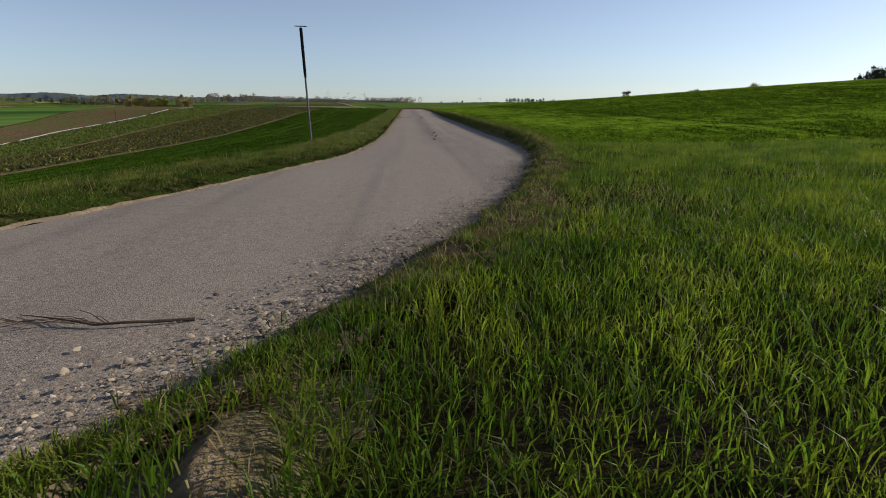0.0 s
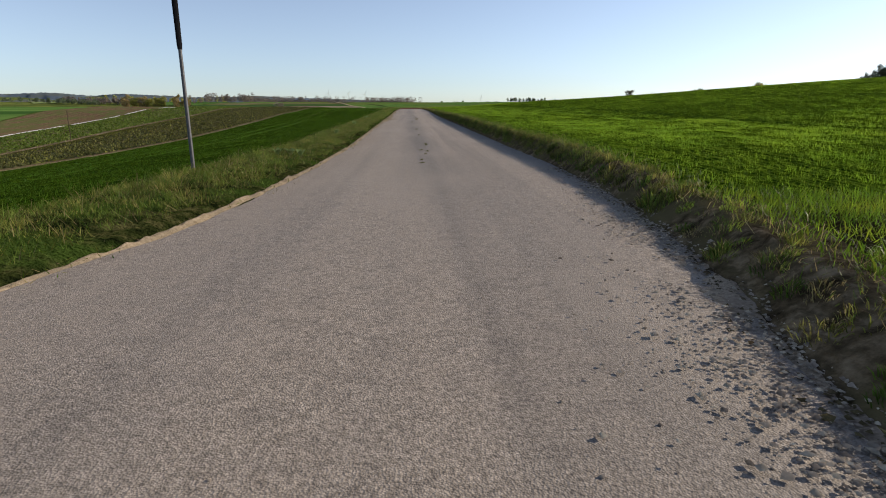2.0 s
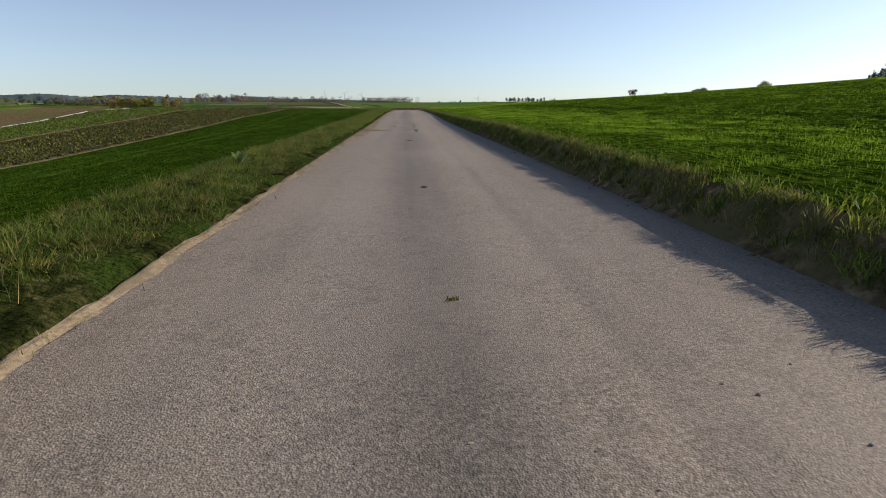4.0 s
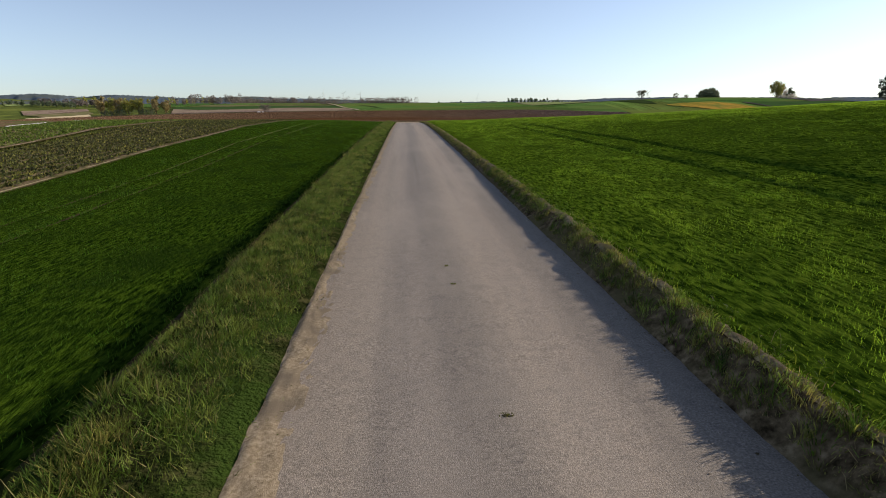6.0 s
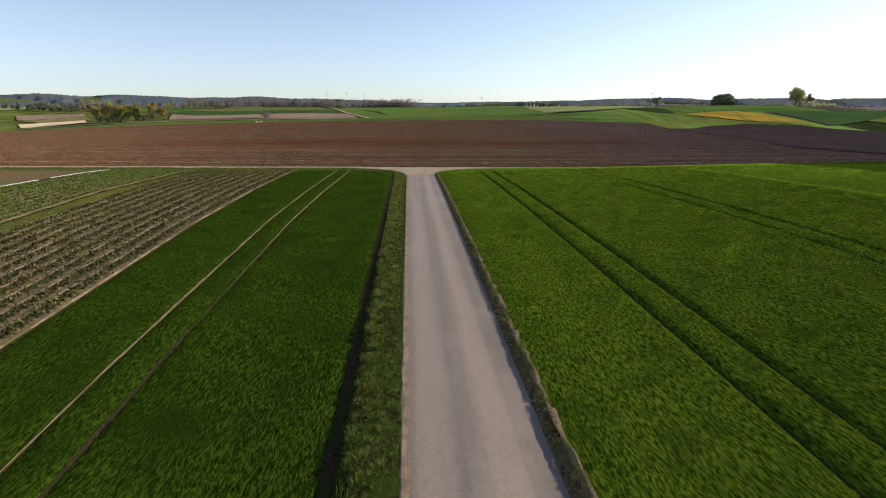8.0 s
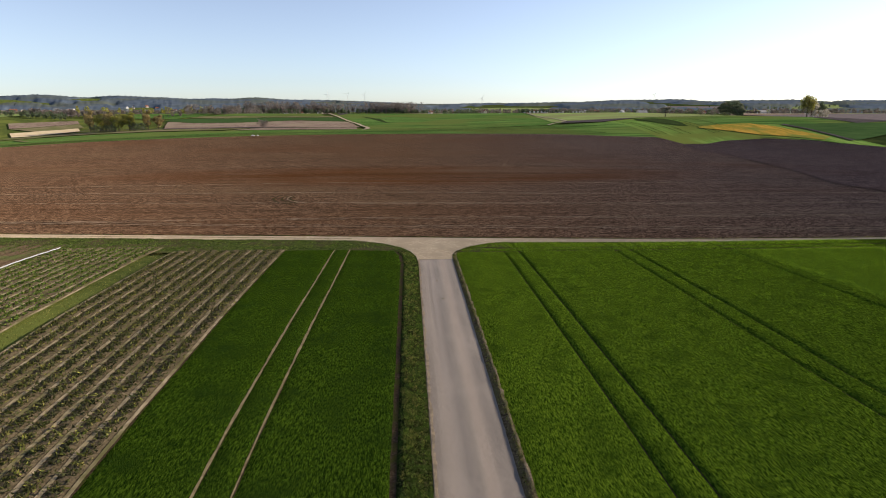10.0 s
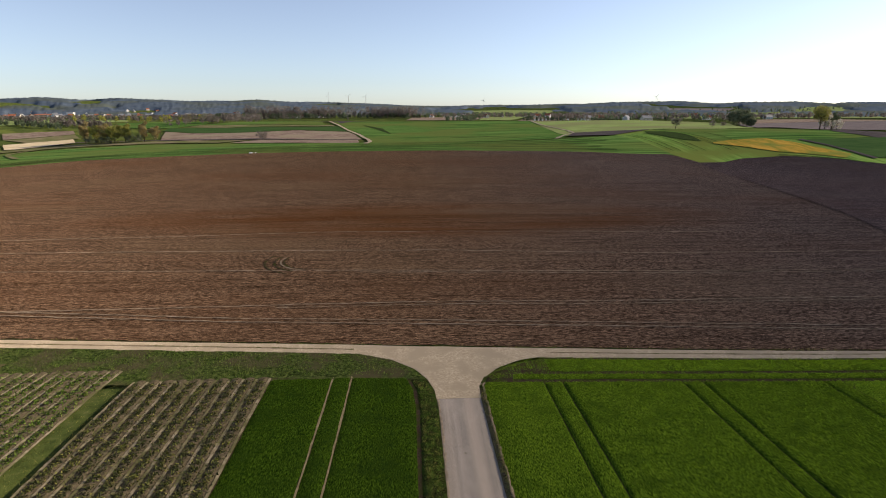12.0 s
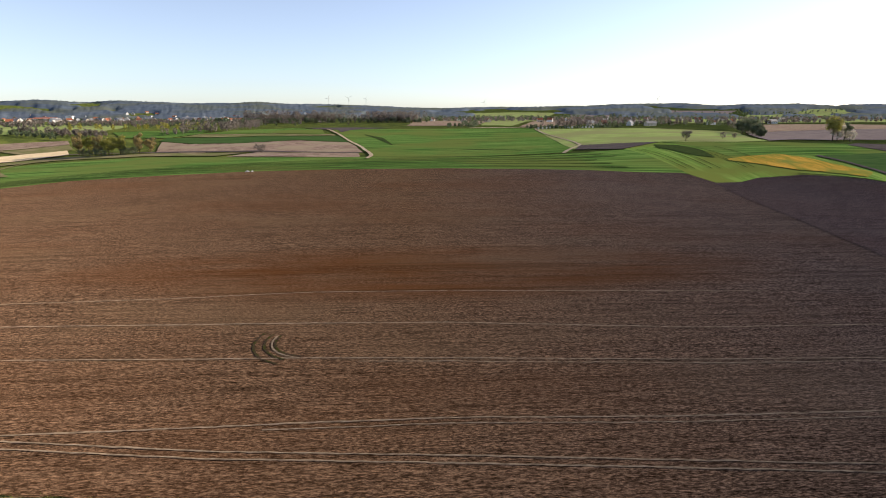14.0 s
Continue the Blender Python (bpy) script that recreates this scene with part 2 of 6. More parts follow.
M_CANOPY = material("wheat_canopy", [(0.38, 0.015, 0.035, 0.003), (0.5, 0.057, 0.106, 0.0085), (0.62, 0.135, 0.2, 0.017)], scale=8, detail=11, rough=0.85,
                    bump=1.0, bump_scale=22, relief=0.10, stretch=(1.9, 0.5, 1), second=(0.03, 0.06, 0.006), second_scale=0.6, second_at=(0.5, 0.8))
# Paler copy for far strips: yellower crop plus backlit low-angle brightness, in the colour.
M_CANOPY_HILL = material("wheat_canopy_hill", [(0.38, 0.022, 0.046, 0.004), (0.5, 0.072, 0.127, 0.01), (0.62, 0.16, 0.23, 0.019)], scale=12, detail=11, rough=0.85, bump=1.0, bump_scale=9, relief=0.09)
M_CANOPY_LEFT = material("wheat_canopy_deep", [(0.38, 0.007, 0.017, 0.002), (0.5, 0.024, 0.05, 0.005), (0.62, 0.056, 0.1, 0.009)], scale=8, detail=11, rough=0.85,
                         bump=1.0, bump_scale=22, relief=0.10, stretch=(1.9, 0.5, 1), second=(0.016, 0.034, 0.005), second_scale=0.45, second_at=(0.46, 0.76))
M_MEADOW = material("meadow", [(0.3, 0.0273, 0.0431, 0.0126), (0.55, 0.0618, 0.0813, 0.0221), (0.8, 0.118, 0.12, 0.0473)], scale=1.2, detail=10, rough=0.9,
                    bump=0.8, bump_scale=9, relief=0.06, second=(0.10, 0.12, 0.03), second_scale=0.05)
M_FARGREEN = material("far_cereal", [(0.4, 0.0336, 0.0798, 0.0198), (0.5, 0.0704, 0.142, 0.033), (0.6, 0.12, 0.204, 0.0528)], scale=0.16, detail=10, rough=0.85,
                      stretch=(0.06, 1.5, 1), second=(0.10, 0.135, 0.036), second_scale=0.014, soft=0.2)
M_SLOPEGREEN = material("slope_cereal", [(0.34, 0.0789, 0.155, 0.0329), (0.5, 0.131, 0.227, 0.0493), (0.68, 0.197, 0.293, 0.074)], scale=0.3, detail=10, rough=0.85,
                        stretch=(1.6, 0.06, 1), second=(0.12, 0.15, 0.036), second_scale=0.02, soft=0.2)
# Dark green that carries the shade of far banks, hollows and wheel gaps.
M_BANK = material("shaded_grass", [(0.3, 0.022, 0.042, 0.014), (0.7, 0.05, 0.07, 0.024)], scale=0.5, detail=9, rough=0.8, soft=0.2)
M_DRYGRASS = material("dry_grass", [(0.3, 0.11, 0.10, 0.05), (0.5, 0.18, 0.155, 0.085), (0.72, 0.25, 0.21, 0.12)], scale=0.4, detail=10, rough=0.8, stretch=(0.3, 1, 1),
                      second=(0.12, 0.13, 0.05), second_scale=0.05, soft=0.2)
M_SPRUCE = material("spruce_needles", [(0.3, 0.02, 0.034, 0.02), (0.7, 0.045, 0.062, 0.034)], scale=0.5, rough=0.8, island=0.4, through_light=0.15)
M_FARGREEN_DARK = material("far_cereal_dark", [(0.3, 0.03, 0.066, 0.022), (0.7, 0.058, 0.105, 0.034)], scale=0.16, detail=9, rough=0.85, stretch=(0.4, 1.4, 1), soft=0.2)
M_PALEGREEN = material("far_pasture", [(0.3, 0.158, 0.214, 0.069), (0.5, 0.206, 0.269, 0.0911), (0.7, 0.262, 0.318, 0.117)], scale=0.08, detail=10, rough=0.85, second=(0.19, 0.205, 0.09), second_scale=0.02, soft=0.2)
M_MUSTARD = material("sparse_field", [(0.35, 0.17, 0.17, 0.03), (0.5, 0.33, 0.215, 0.04), (0.65, 0.46, 0.27, 0.055)], scale=0.25, detail=10, rough=0.8, stretch=(1.2, 0.3, 1), second=(0.16, 0.18, 0.04), second_scale=0.06, soft=0.2)
M_PINKSOIL = material("dry_soil", [(0.36, 0.11, 0.078, 0.058), (0.5, 0.215, 0.155, 0.12), (0.64, 0.31, 0.235, 0.185)], scale=0.5, detail=10, rough=0.85, stretch=(0.3, 1, 1), second=(0.25, 0.20, 0.14), second_scale=0.03, soft=0.2)
M_STRAW = material("straw_field", [(0.3, 0.384, 0.304, 0.192), (0.7, 0.528, 0.432, 0.288)], scale=0.2, rough=0.95)
M_DARKSOIL = material("dark_soil", [(0.3, 0.055, 0.047, 0.046), (0.7, 0.105, 0.09, 0.086)], scale=0.4, detail=9, rough=0.8, stretch=(0.3, 1, 1), soft=0.3)
M_GREYSOIL = material("grey_soil", [(0.3, 0.12, 0.10, 0.098), (0.7, 0.20, 0.17, 0.16)], scale=0.3, detail=9, rough=0.8, stretch=(0.3, 1, 1), soft=0.2)
M_EARTH = material("field_earth", [(0.25, 0.0169, 0.012, 0.00774), (0.5, 0.0528, 0.0373, 0.0239), (0.8, 0.116, 0.0848, 0.0563)], scale=9, detail=10, rough=0.95, bump=1.0,
                   bump_scale=30, relief=0.05, second=(0.045, 0.048, 0.014), second_scale=1.1)
M_ROWSOIL = material("row_soil", [(0.3, 0.05, 0.04, 0.023), (0.7, 0.165, 0.13, 0.08)], scale=5, detail=10, rough=0.95, bump=0.9, bump_scale=24, relief=0.05)
M_SAND = material("sandy_gravel", [(0.32, 0.32, 0.25, 0.165), (0.5, 0.43, 0.34, 0.23), (0.68, 0.55, 0.45, 0.315)], scale=5, detail=12, rough=0.95, bump=0.8,
                  bump_scale=60, relief=0.015, second=(0.37, 0.295, 0.2), second_scale=0.45)
M_GRIT = material("road_grit", [(0.3, 0.15, 0.115, 0.08), (0.5, 0.33, 0.262, 0.19), (0.72, 0.5, 0.41, 0.31)], scale=60, detail=12, rough=0.95, bump=0.6, bump_scale=160, relief=0.008,
                  second=(0.24, 0.19, 0.145), second_scale=1.3)
M_STONE = material("pebble", [(0.3, 0.15, 0.125, 0.098), (0.7, 0.47, 0.40, 0.315)], scale=18, rough=0.85, island=0.45, bump=0.3, relief=0.004)
M_BARK = plain("bark", (0.10, 0.075, 0.055), 0.95)
M_TWIG = material("twigs", [(0.3, 0.126, 0.104, 0.0881), (0.7, 0.226, 0.195, 0.169)], scale=0.3, rough=0.9, island=0.4, through_light=0.35, soft=0.0)
M_LEAF_YELLOW = material("young_leaves", [(0.3, 0.211, 0.224, 0.0396), (0.7, 0.436, 0.396, 0.0924)], scale=0.5, rough=0.7, island=0.4, through_light=0.3)
M_LEAF_RUST = material("catkins", [(0.3, 0.252, 0.198, 0.078), (0.7, 0.48, 0.372, 0.156)], scale=0.5, rough=0.8, island=0.4, through_light=0.25)
M_LEAF_DARK = material("dark_leaves", [(0.3, 0.0775, 0.106, 0.0625), (0.7, 0.15, 0.181, 0.0975)], scale=0.5, rough=0.7, island=0.45, through_light=0.35, soft=0.0)
M_BLOSSOM = material("blossom", [(0.3, 0.42, 0.38, 0.30), (0.7, 0.66, 0.62, 0.54)], scale=0.5, rough=0.8, island=0.25, through_light=0.3)
# Distance haze is mixed into the forest colour as blue-grey.
M_WOOD_HAZE = material("far_forest", [(0.25, 0.0512, 0.072, 0.0939), (0.5, 0.075, 0.1, 0.128), (0.8, 0.116, 0.137, 0.163)], scale=0.02, detail=10, rough=0.8,
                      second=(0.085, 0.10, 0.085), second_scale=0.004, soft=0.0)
M_FILM = plain("white_film", (0.44, 0.44, 0.43), 0.5, vary=0.06)
M_STEEL = plain("weathered_steel", (0.07, 0.073, 0.078), 0.65, 0.2)
M_RUBBER = plain("dark_sleeve", (0.018, 0.018, 0.02), 0.7)
M_WHITE = plain("white_render", (0.74, 0.73, 0.70), 0.8, vary=0.08, scale=0.4)
M_CREAM = plain("cream_render", (0.62, 0.55, 0.44), 0.85, vary=0.1, scale=0.4)
M_ROOF_RED = plain("red_tiles", (0.30, 0.115, 0.07), 0.85, scale=0.8)
M_ROOF_GREY = plain("grey_sheet", (0.16, 0.165, 0.175), 0.6, scale=0.8)
M_PANE = plain("dark_pane", (0.03, 0.035, 0.045), 0.15, vary=0.1)

M_BERRY = material("berry_leaf", [(0.3, 0.03, 0.036, 0.012), (0.7, 0.085, 0.088, 0.028)], scale=0.9, rough=0.6, island=0.5, through_light=0.25)
M_CHAFF = material("straw_chaff", [(0.3, 0.13, 0.10, 0.05), (0.7, 0.30, 0.245, 0.135)], scale=7, detail=10, rough=0.95, stretch=(1, 0.3, 1), bump=0.6, relief=0.03)
M_BEDSAND = material("bed_sand", [(0.3, 0.15, 0.118, 0.07), (0.5, 0.26, 0.212, 0.134), (0.7, 0.38, 0.315, 0.21)], scale=6, detail=10, rough=0.95, stretch=(1, 0.35, 1), bump=0.6, relief=0.03, second=(0.12, 0.11, 0.05), second_scale=0.5)
M_CLAY = material("bed_clay", [(0.3, 0.05, 0.034, 0.021), (0.7, 0.14, 0.098, 0.062)], scale=4, detail=10, rough=0.95, bump=0.9, relief=0.05, second=(0.07, 0.08, 0.03), second_scale=0.3)
M_DIRT = material("bank_dirt", [(0.34, 0.028, 0.02, 0.011), (0.5, 0.105, 0.076, 0.044), (0.68, 0.25, 0.187, 0.118)], scale=9, detail=11, rough=0.95, bump=0.7, bump_scale=30, relief=0.028, second=(0.11, 0.09, 0.045), second_scale=1.3)
M_TAN = material("tan_earth", [(0.3, 0.10, 0.074, 0.044), (0.5, 0.23, 0.175, 0.11), (0.7, 0.36, 0.285, 0.19)], scale=12, detail=11, rough=0.95, bump=1.0, bump_scale=30, relief=0.04, second=(0.12, 0.11, 0.05), second_scale=1.1)
M_SHOULDER = material("shoulder_sand", [(0.3, 0.16, 0.122, 0.076), (0.5, 0.28, 0.22, 0.148), (0.72, 0.41, 0.335, 0.235)], scale=34, detail=12, rough=0.95, bump=0.6, bump_scale=150, relief=0.008, second=(0.19, 0.152, 0.108), second_scale=2.2)


def asphalt_material():
    """Worn light asphalt: aggregate, pale wheel lanes along the road, dust drifting in from the sides, darker tar bands."""
    m = bpy.data.materials.new("asphalt")
    m.use_nodes = True
    n, l = m.node_tree.nodes, m.node_tree.links
    b = n["Principled BSDF"]
    where = n.new("ShaderNodeTexCoord")

    def noise_at(scale, stretch, detail=6.0):
        turn = n.new("ShaderNodeMapping")
        turn.inputs["Scale"].default_value = stretch
        l.new(where.outputs["Object"], turn.inputs["Vector"])
        t = n.new("ShaderNodeTexNoise")
        t.inputs["Scale"].default_value, t.inputs["Detail"].default_value, t.inputs["Roughness"].default_value = scale, detail, 0.6
        l.new(turn.outputs[0], t.inputs["Vector"])
        return t.outputs["Fac"]

    def ramp(value, rows):
        r = n.new("ShaderNodeValToRGB")
        while len(r.color_ramp.elements) < len(rows):
            r.color_ramp.elements.new(0.5)
        for e, (at, *c) in zip(r.color_ramp.elements, rows):
            e.position, e.color = at, (*c, 1)
        l.new(value, r.inputs[0])
        return r.outputs[0]

    def mixed(kind, factor, a, c):
        x = n.new("ShaderNodeMix")
        x.data_type, x.blend_type = "RGBA", kind
        for value, slot in ((factor, 0), (a, 6), (c, 7)):
            if isinstance(value, (float, tuple)):
                x.inputs[slot].default_value = value if slot == 0 else (*value, 1)
            else:
                l.new(value, x.inputs[slot])
        return x.outputs[2]

    stones = n.new("ShaderNodeTexVoronoi")
    stones.inputs["Scale"].default_value = 150
    l.new(where.outputs["Object"], stones.inputs["Vector"])
    base = ramp(noise_at(70, (1, 1, 1), 12), [(0.30, 0.125, 0.104, 0.085), (0.5, 0.27, 0.229, 0.19), (0.70, 0.44, 0.38, 0.32)])
    base = mixed("MULTIPLY", 0.55, base, ramp(stones.outputs["Distance"], [(0.0, 1, 1, 1), (0.6, 0.55, 0.55, 0.55)]))
    base = mixed("MULTIPLY", 0.4, base, ramp(noise_at(9, (1, 1, 1), 10), [(0.36, 0.6, 0.6, 0.62), (0.5, 1, 1, 1), (0.66, 1.0, 0.98, 0.95)]))
    lanes = ramp(noise_at(1.25, (1, 0.012, 1), 3), [(0.40, 0.62, 0.63, 0.65), (0.5, 0.92, 0.92, 0.92), (0.58, 1.0, 0.99, 0.97)])
    base = mixed("MULTIPLY", 0.6, base, lanes)
    axes = n.new("ShaderNodeSeparateXYZ")
    l.new(where.outputs["Object"], axes.inputs[0])
    across = n.new("ShaderNodeMath")
    across.operation = "MULTIPLY_ADD"
    across.inputs[1].default_value = 0.35
    l.new(noise_at(0.35, (1, 0.25, 1), 4), across.inputs[0])
    l.new(axes.outputs[0], across.inputs[2])
    place = n.new("ShaderNodeMapRange")
    place.inputs["From Min"].default_value, place.inputs["From Max"].default_value = -1.83, 2.17
    l.new(across.outputs[0], place.inputs["Value"])
    worn = ramp(place.outputs[0], [(0.10, 0.98, 0.95, 0.9), (0.24, 1.06, 1.05, 1.02), (0.33, 1.0, 1.0, 1.0), (0.43, 0.72, 0.73, 0.75), (0.50, 0.76, 0.77, 0.78), (0.60, 1.08, 1.06, 1.03), (0.70, 1.02, 1.0, 0.98), (0.82, 0.86, 0.86, 0.86)])
    along = n.new("ShaderNodeMapRange")
    along.inputs["From Min"].default_value, along.inputs["From Max"].default_value = 14.0, 24.0
    l.new(axes.outputs[1], along.inputs["Value"])
    base = mixed("MULTIPLY", along.outputs[0], base, worn)
    base = mixed("MIX", ramp(noise_at(0.55, (1, 0.4, 1), 8), [(0.5, 0, 0, 0), (0.75, 0.55, 0.55, 0.55)]), base, (0.275, 0.235, 0.195))
    l.new(base, b.inputs["Base Color"])
    b.inputs["Roughness"].default_value = 0.75
    b.inputs["Diffuse Roughness"].default_value = 0.0
    b.inputs["Specular IOR Level"].default_value = 0.3
    lift = n.new("ShaderNodeBump")
    lift.inputs["Strength"].default_value, lift.inputs["Distance"].default_value = 0.5, 0.004
    l.new(stones.outputs["Distance"], lift.inputs["Height"])
    l.new(lift.outputs[0], b.inputs["Normal"])
    return m


def plough_material(name="ploughed_soil", shade=(1, 1, 1), turn=5.2):
    """Harrowed soil: clods, drill lines that run with the field track, paler tramlines, rust-coloured humps, a rusty
    oval that also holds a dip's shade.
    """
    m = bpy.data.materials.new(name)
    m.use_nodes = True
    n, l = m.node_tree.nodes, m.node_tree.links
    b = n["Principled BSDF"]
    where = n.new("ShaderNodeTexCoord")

    def mapped(stretch, turn_z=0.0):
        t = n.new("ShaderNodeMapping")
        t.vector_type = "POINT"
        t.inputs["Rotation"].default_value = (0, 0, turn_z)
        t.inputs["Scale"].default_value = stretch
        l.new(where.outputs["Object"], t.inputs["Vector"])
        return t.outputs[0]

    def noise_at(scale, vector, detail=6.0, rough=0.6):
        t = n.new("ShaderNodeTexNoise")
        t.inputs["Scale"].default_value, t.inputs["Detail"].default_value, t.inputs["Roughness"].default_value = scale, detail, rough
        l.new(vector, t.inputs["Vector"])
        return t.outputs["Fac"]

    def ramp(value, rows):
        r = n.new("ShaderNodeValToRGB")
        while len(r.color_ramp.elements) < len(rows):
            r.color_ramp.elements.new(0.5)
        for e, (at, *c) in zip(r.color_ramp.elements, rows):
            e.position, e.color = at, (*c, 1)
        l.new(value, r.inputs[0])
        return r.outputs[0]

    def mixed(kind, factor, a, c):
        x = n.new("ShaderNodeMix")
        x.data_type, x.blend_type = "RGBA", kind
        for value, slot in ((factor, 0), (a, 6), (c, 7)):
            if isinstance(value, (float, tuple)):
                x.inputs[slot].default_value = value if slot == 0 else (*value, 1)
            else:
                l.new(value, x.inputs[slot])
        return x.outputs[2]

    along = mapped((0.05, 1.0, 1), radians(turn))
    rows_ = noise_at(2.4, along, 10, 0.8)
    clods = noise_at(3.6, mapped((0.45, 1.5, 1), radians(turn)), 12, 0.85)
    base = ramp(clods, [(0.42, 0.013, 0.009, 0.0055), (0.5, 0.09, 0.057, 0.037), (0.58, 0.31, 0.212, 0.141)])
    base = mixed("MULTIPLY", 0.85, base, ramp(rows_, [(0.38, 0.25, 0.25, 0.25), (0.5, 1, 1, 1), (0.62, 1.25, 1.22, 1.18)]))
    # Dark rusty oval: reddish soil and the shade of a dip, both in colour.
    oval = n.new("ShaderNodeTexGradient")
    oval.gradient_type = "SPHERICAL"
    spot = n.new("ShaderNodeMapping")
    spot.inputs["Scale"].default_value, spot.inputs["Location"].default_value = (1 / 80, 1 / 20, 0), (0, -210 / 20, 0)
    l.new(where.outputs["Object"], spot.inputs["Vector"])
    l.new(spot.outputs[0], oval.inputs["Vector"])
    base = mixed("MIX", mixed("MULTIPLY", 1.0, ramp(oval.outputs["Fac"], [(0.0, 0, 0, 0), (0.5, 0.85, 0.85, 0.85)]), ramp(noise_at(0.05, mapped((0.4, 2.5, 1)), 8), [(0.36, 0.35, 0.35, 0.35), (0.6, 1, 1, 1)])), base, (0.105, 0.044, 0.017))
    patches = noise_at(0.016, mapped((0.7, 1.5, 1)), 5)
    base = mixed("MIX", ramp(patches, [(0.48, 0, 0, 0), (0.66, 0.35, 0.35, 0.35)]), base, (0.105, 0.05, 0.024))
    base = mixed("MIX", ramp(noise_at(0.03, mapped((0.5, 1.2, 1)), 5), [(0.5, 0, 0, 0), (0.72, 0.45, 0.45, 0.45)]), base, (0.14, 0.10, 0.062))
    base = mixed("MULTIPLY", 1.0, base, ramp(noise_at(0.5, mapped((0.012, 1, 1), radians(turn)), 7, 0.7), [(0.38, 0.76, 0.75, 0.74), (0.5, 1, 1, 1), (0.62, 1, 1, 1)]))
    # Warm to mauve along x: soil tone and changing sunlight in one tint.
    ramp_x = n.new("ShaderNodeMapping")
    ramp_x.inputs["Scale"].default_value, ramp_x.inputs["Location"].default_value = (1 / 120, 0, 0), (0.05, 0, 0)
    l.new(where.outputs["Object"], ramp_x.inputs["Vector"])
    slope = n.new("ShaderNodeTexGradient")
    l.new(ramp_x.outputs[0], slope.inputs["Vector"])
    base = mixed("MULTIPLY", 1.0, base, ramp(slope.outputs["Fac"], [(0.0, 0.96, 0.87, 0.79), (0.7, 0.9, 0.95, 1.17)]))
    base = mixed("MULTIPLY", 1.0, base, shade)
    l.new(base, b.inputs["Base Color"])
    b.inputs["Roughness"].default_value = 0.95
    b.inputs["Diffuse Roughness"].default_value = 1.0
    b.inputs["Specular IOR Level"].default_value = 0.0
    lift = n.new("ShaderNodeBump")
    lift.inputs["Strength"].default_value, lift.inputs["Distance"].default_value = 1.0, 0.07
    l.new(mixed("MIX", 0.5, clods, rows_), lift.inputs["Height"])
    l.new(lift.outputs[0], b.inputs["Normal"])
    return m


M_ASPHALT = asphalt_material()
M_PLOUGH = plough_material()
M_PLOUGH_DARK = plough_material("dark_ploughed_soil", (0.86, 0.87, 0.98), 62.0)


def spread(first, last, step, growth):
    out, at, s = [], first, step
    while at < last:
        out.append(at)
        at += s
        s *= growth
    return out + [last]


# ---- ground: one sheet to the horizon, sunk a little beneath the road ----
gx = sorted([-v for v in spread(6.2, 5200, 0.3, 1.09)] + list(np.arange(-6, 6.01, 0.4)) + spread(6.2, 5200, 0.3, 1.09))
gy = sorted([-v for v in spread(8, 400, 1.0, 1.3)] + list(np.arange(-7.5, 32, 0.6)) + list(np.arange(32, 140, 1.4)) + spread(140, 5200, 1.5, 1.035))
GX, GY = np.meshgrid(np.array(gx), np.array(gy))
GZ = land(GX, GY)
inside = np.minimum(GX - left_edge(GY), right_edge(GY) - GX)
GZ = GZ - np.where((GY < 138.45), 0.07 * ease((inside - 0.05) / 0.15), 0)
GZ = GZ + (rough_noise(GX * 1.7, GY * 1.7, 3) - 0.5) * 0.05 * ease((-inside - 0.1) / 0.6) * (np.abs(GX) < 60) * (GY < 150)
GZ = GZ - 0.2 * ((GX > -55) & (GX < 120) & (GY < 138.5))
GZ = GZ - 0.25 * ease((np.hypot(GX, GY - 60) - 260) / 200)
ground = tagged(new("ground", sheet("ground", GX, (GY, GZ), M_MEADOW)), "rough green meadow land rolling to the far wooded ridge", "ground", kind="structure")


def lay(name, x0, x1, y0, y1, nx, ny, material_, lift, label, category="field", kind="structure", extra=None):
    """A field laid on the land: a grid between x0..x1 (numbers or functions of y) and y0..y1 (numbers or functions of x)."""
    u, v = np.meshgrid(np.linspace(0, 1, nx), np.linspace(0, 1, ny))
    if callable(x0) or callable(x1):
        y = y0 + (y1 - y0) * v
        a = x0(y) if callable(x0) else x0
        c = x1(y) if callable(x1) else x1
        x = a + (c - a) * u
    else:
        x = x0 + (x1 - x0) * u
        a = y0(x) if callable(y0) else y0
        c = y1(x) if callable(y1) else y1
        y = a + (c - a) * v
    z = land(x, y) + lift
    if extra is not None:
        z = z + extra(x, y, u, v)
    return tagged(new(name, sheet(name, x, (y, z), material_)), label, category, kind=kind)


# Asphalt with a ragged rim and a thin broken edge.
ry = np.concatenate([np.arange(-7.5, 60, 0.12), np.arange(60, 133.65, 0.3)])
wob = lambda y, s: (rough_noise(y * 1.9, y * 0 + s, s, 3) - 0.5)
lx = left_edge(ry) + 0.06 + wob(ry, 21) * 0.12
rx_ = right_edge(ry) + wob(ry, 22) * 0.14 - np.interp(ry, [3, 12, 15, 20], [0.04, 0.05, 0.03, -0.02])
cols = np.linspace(0, 1, 22)
RX = lx[:, None] + (rx_ - lx)[:, None] * cols
RY = np.repeat(ry[:, None], len(cols), 1)
RF = np.clip((RX - left_edge(RY)) / (right_edge(RY) - left_edge(RY)), 0, 1)
RZ = road_z(RY) - 0.016 + 0.02 * (1 - (2 * RF - 1) ** 2) + (rough_noise(RX * 0.9, RY * 0.5, 31) - 0.5) * 0.006
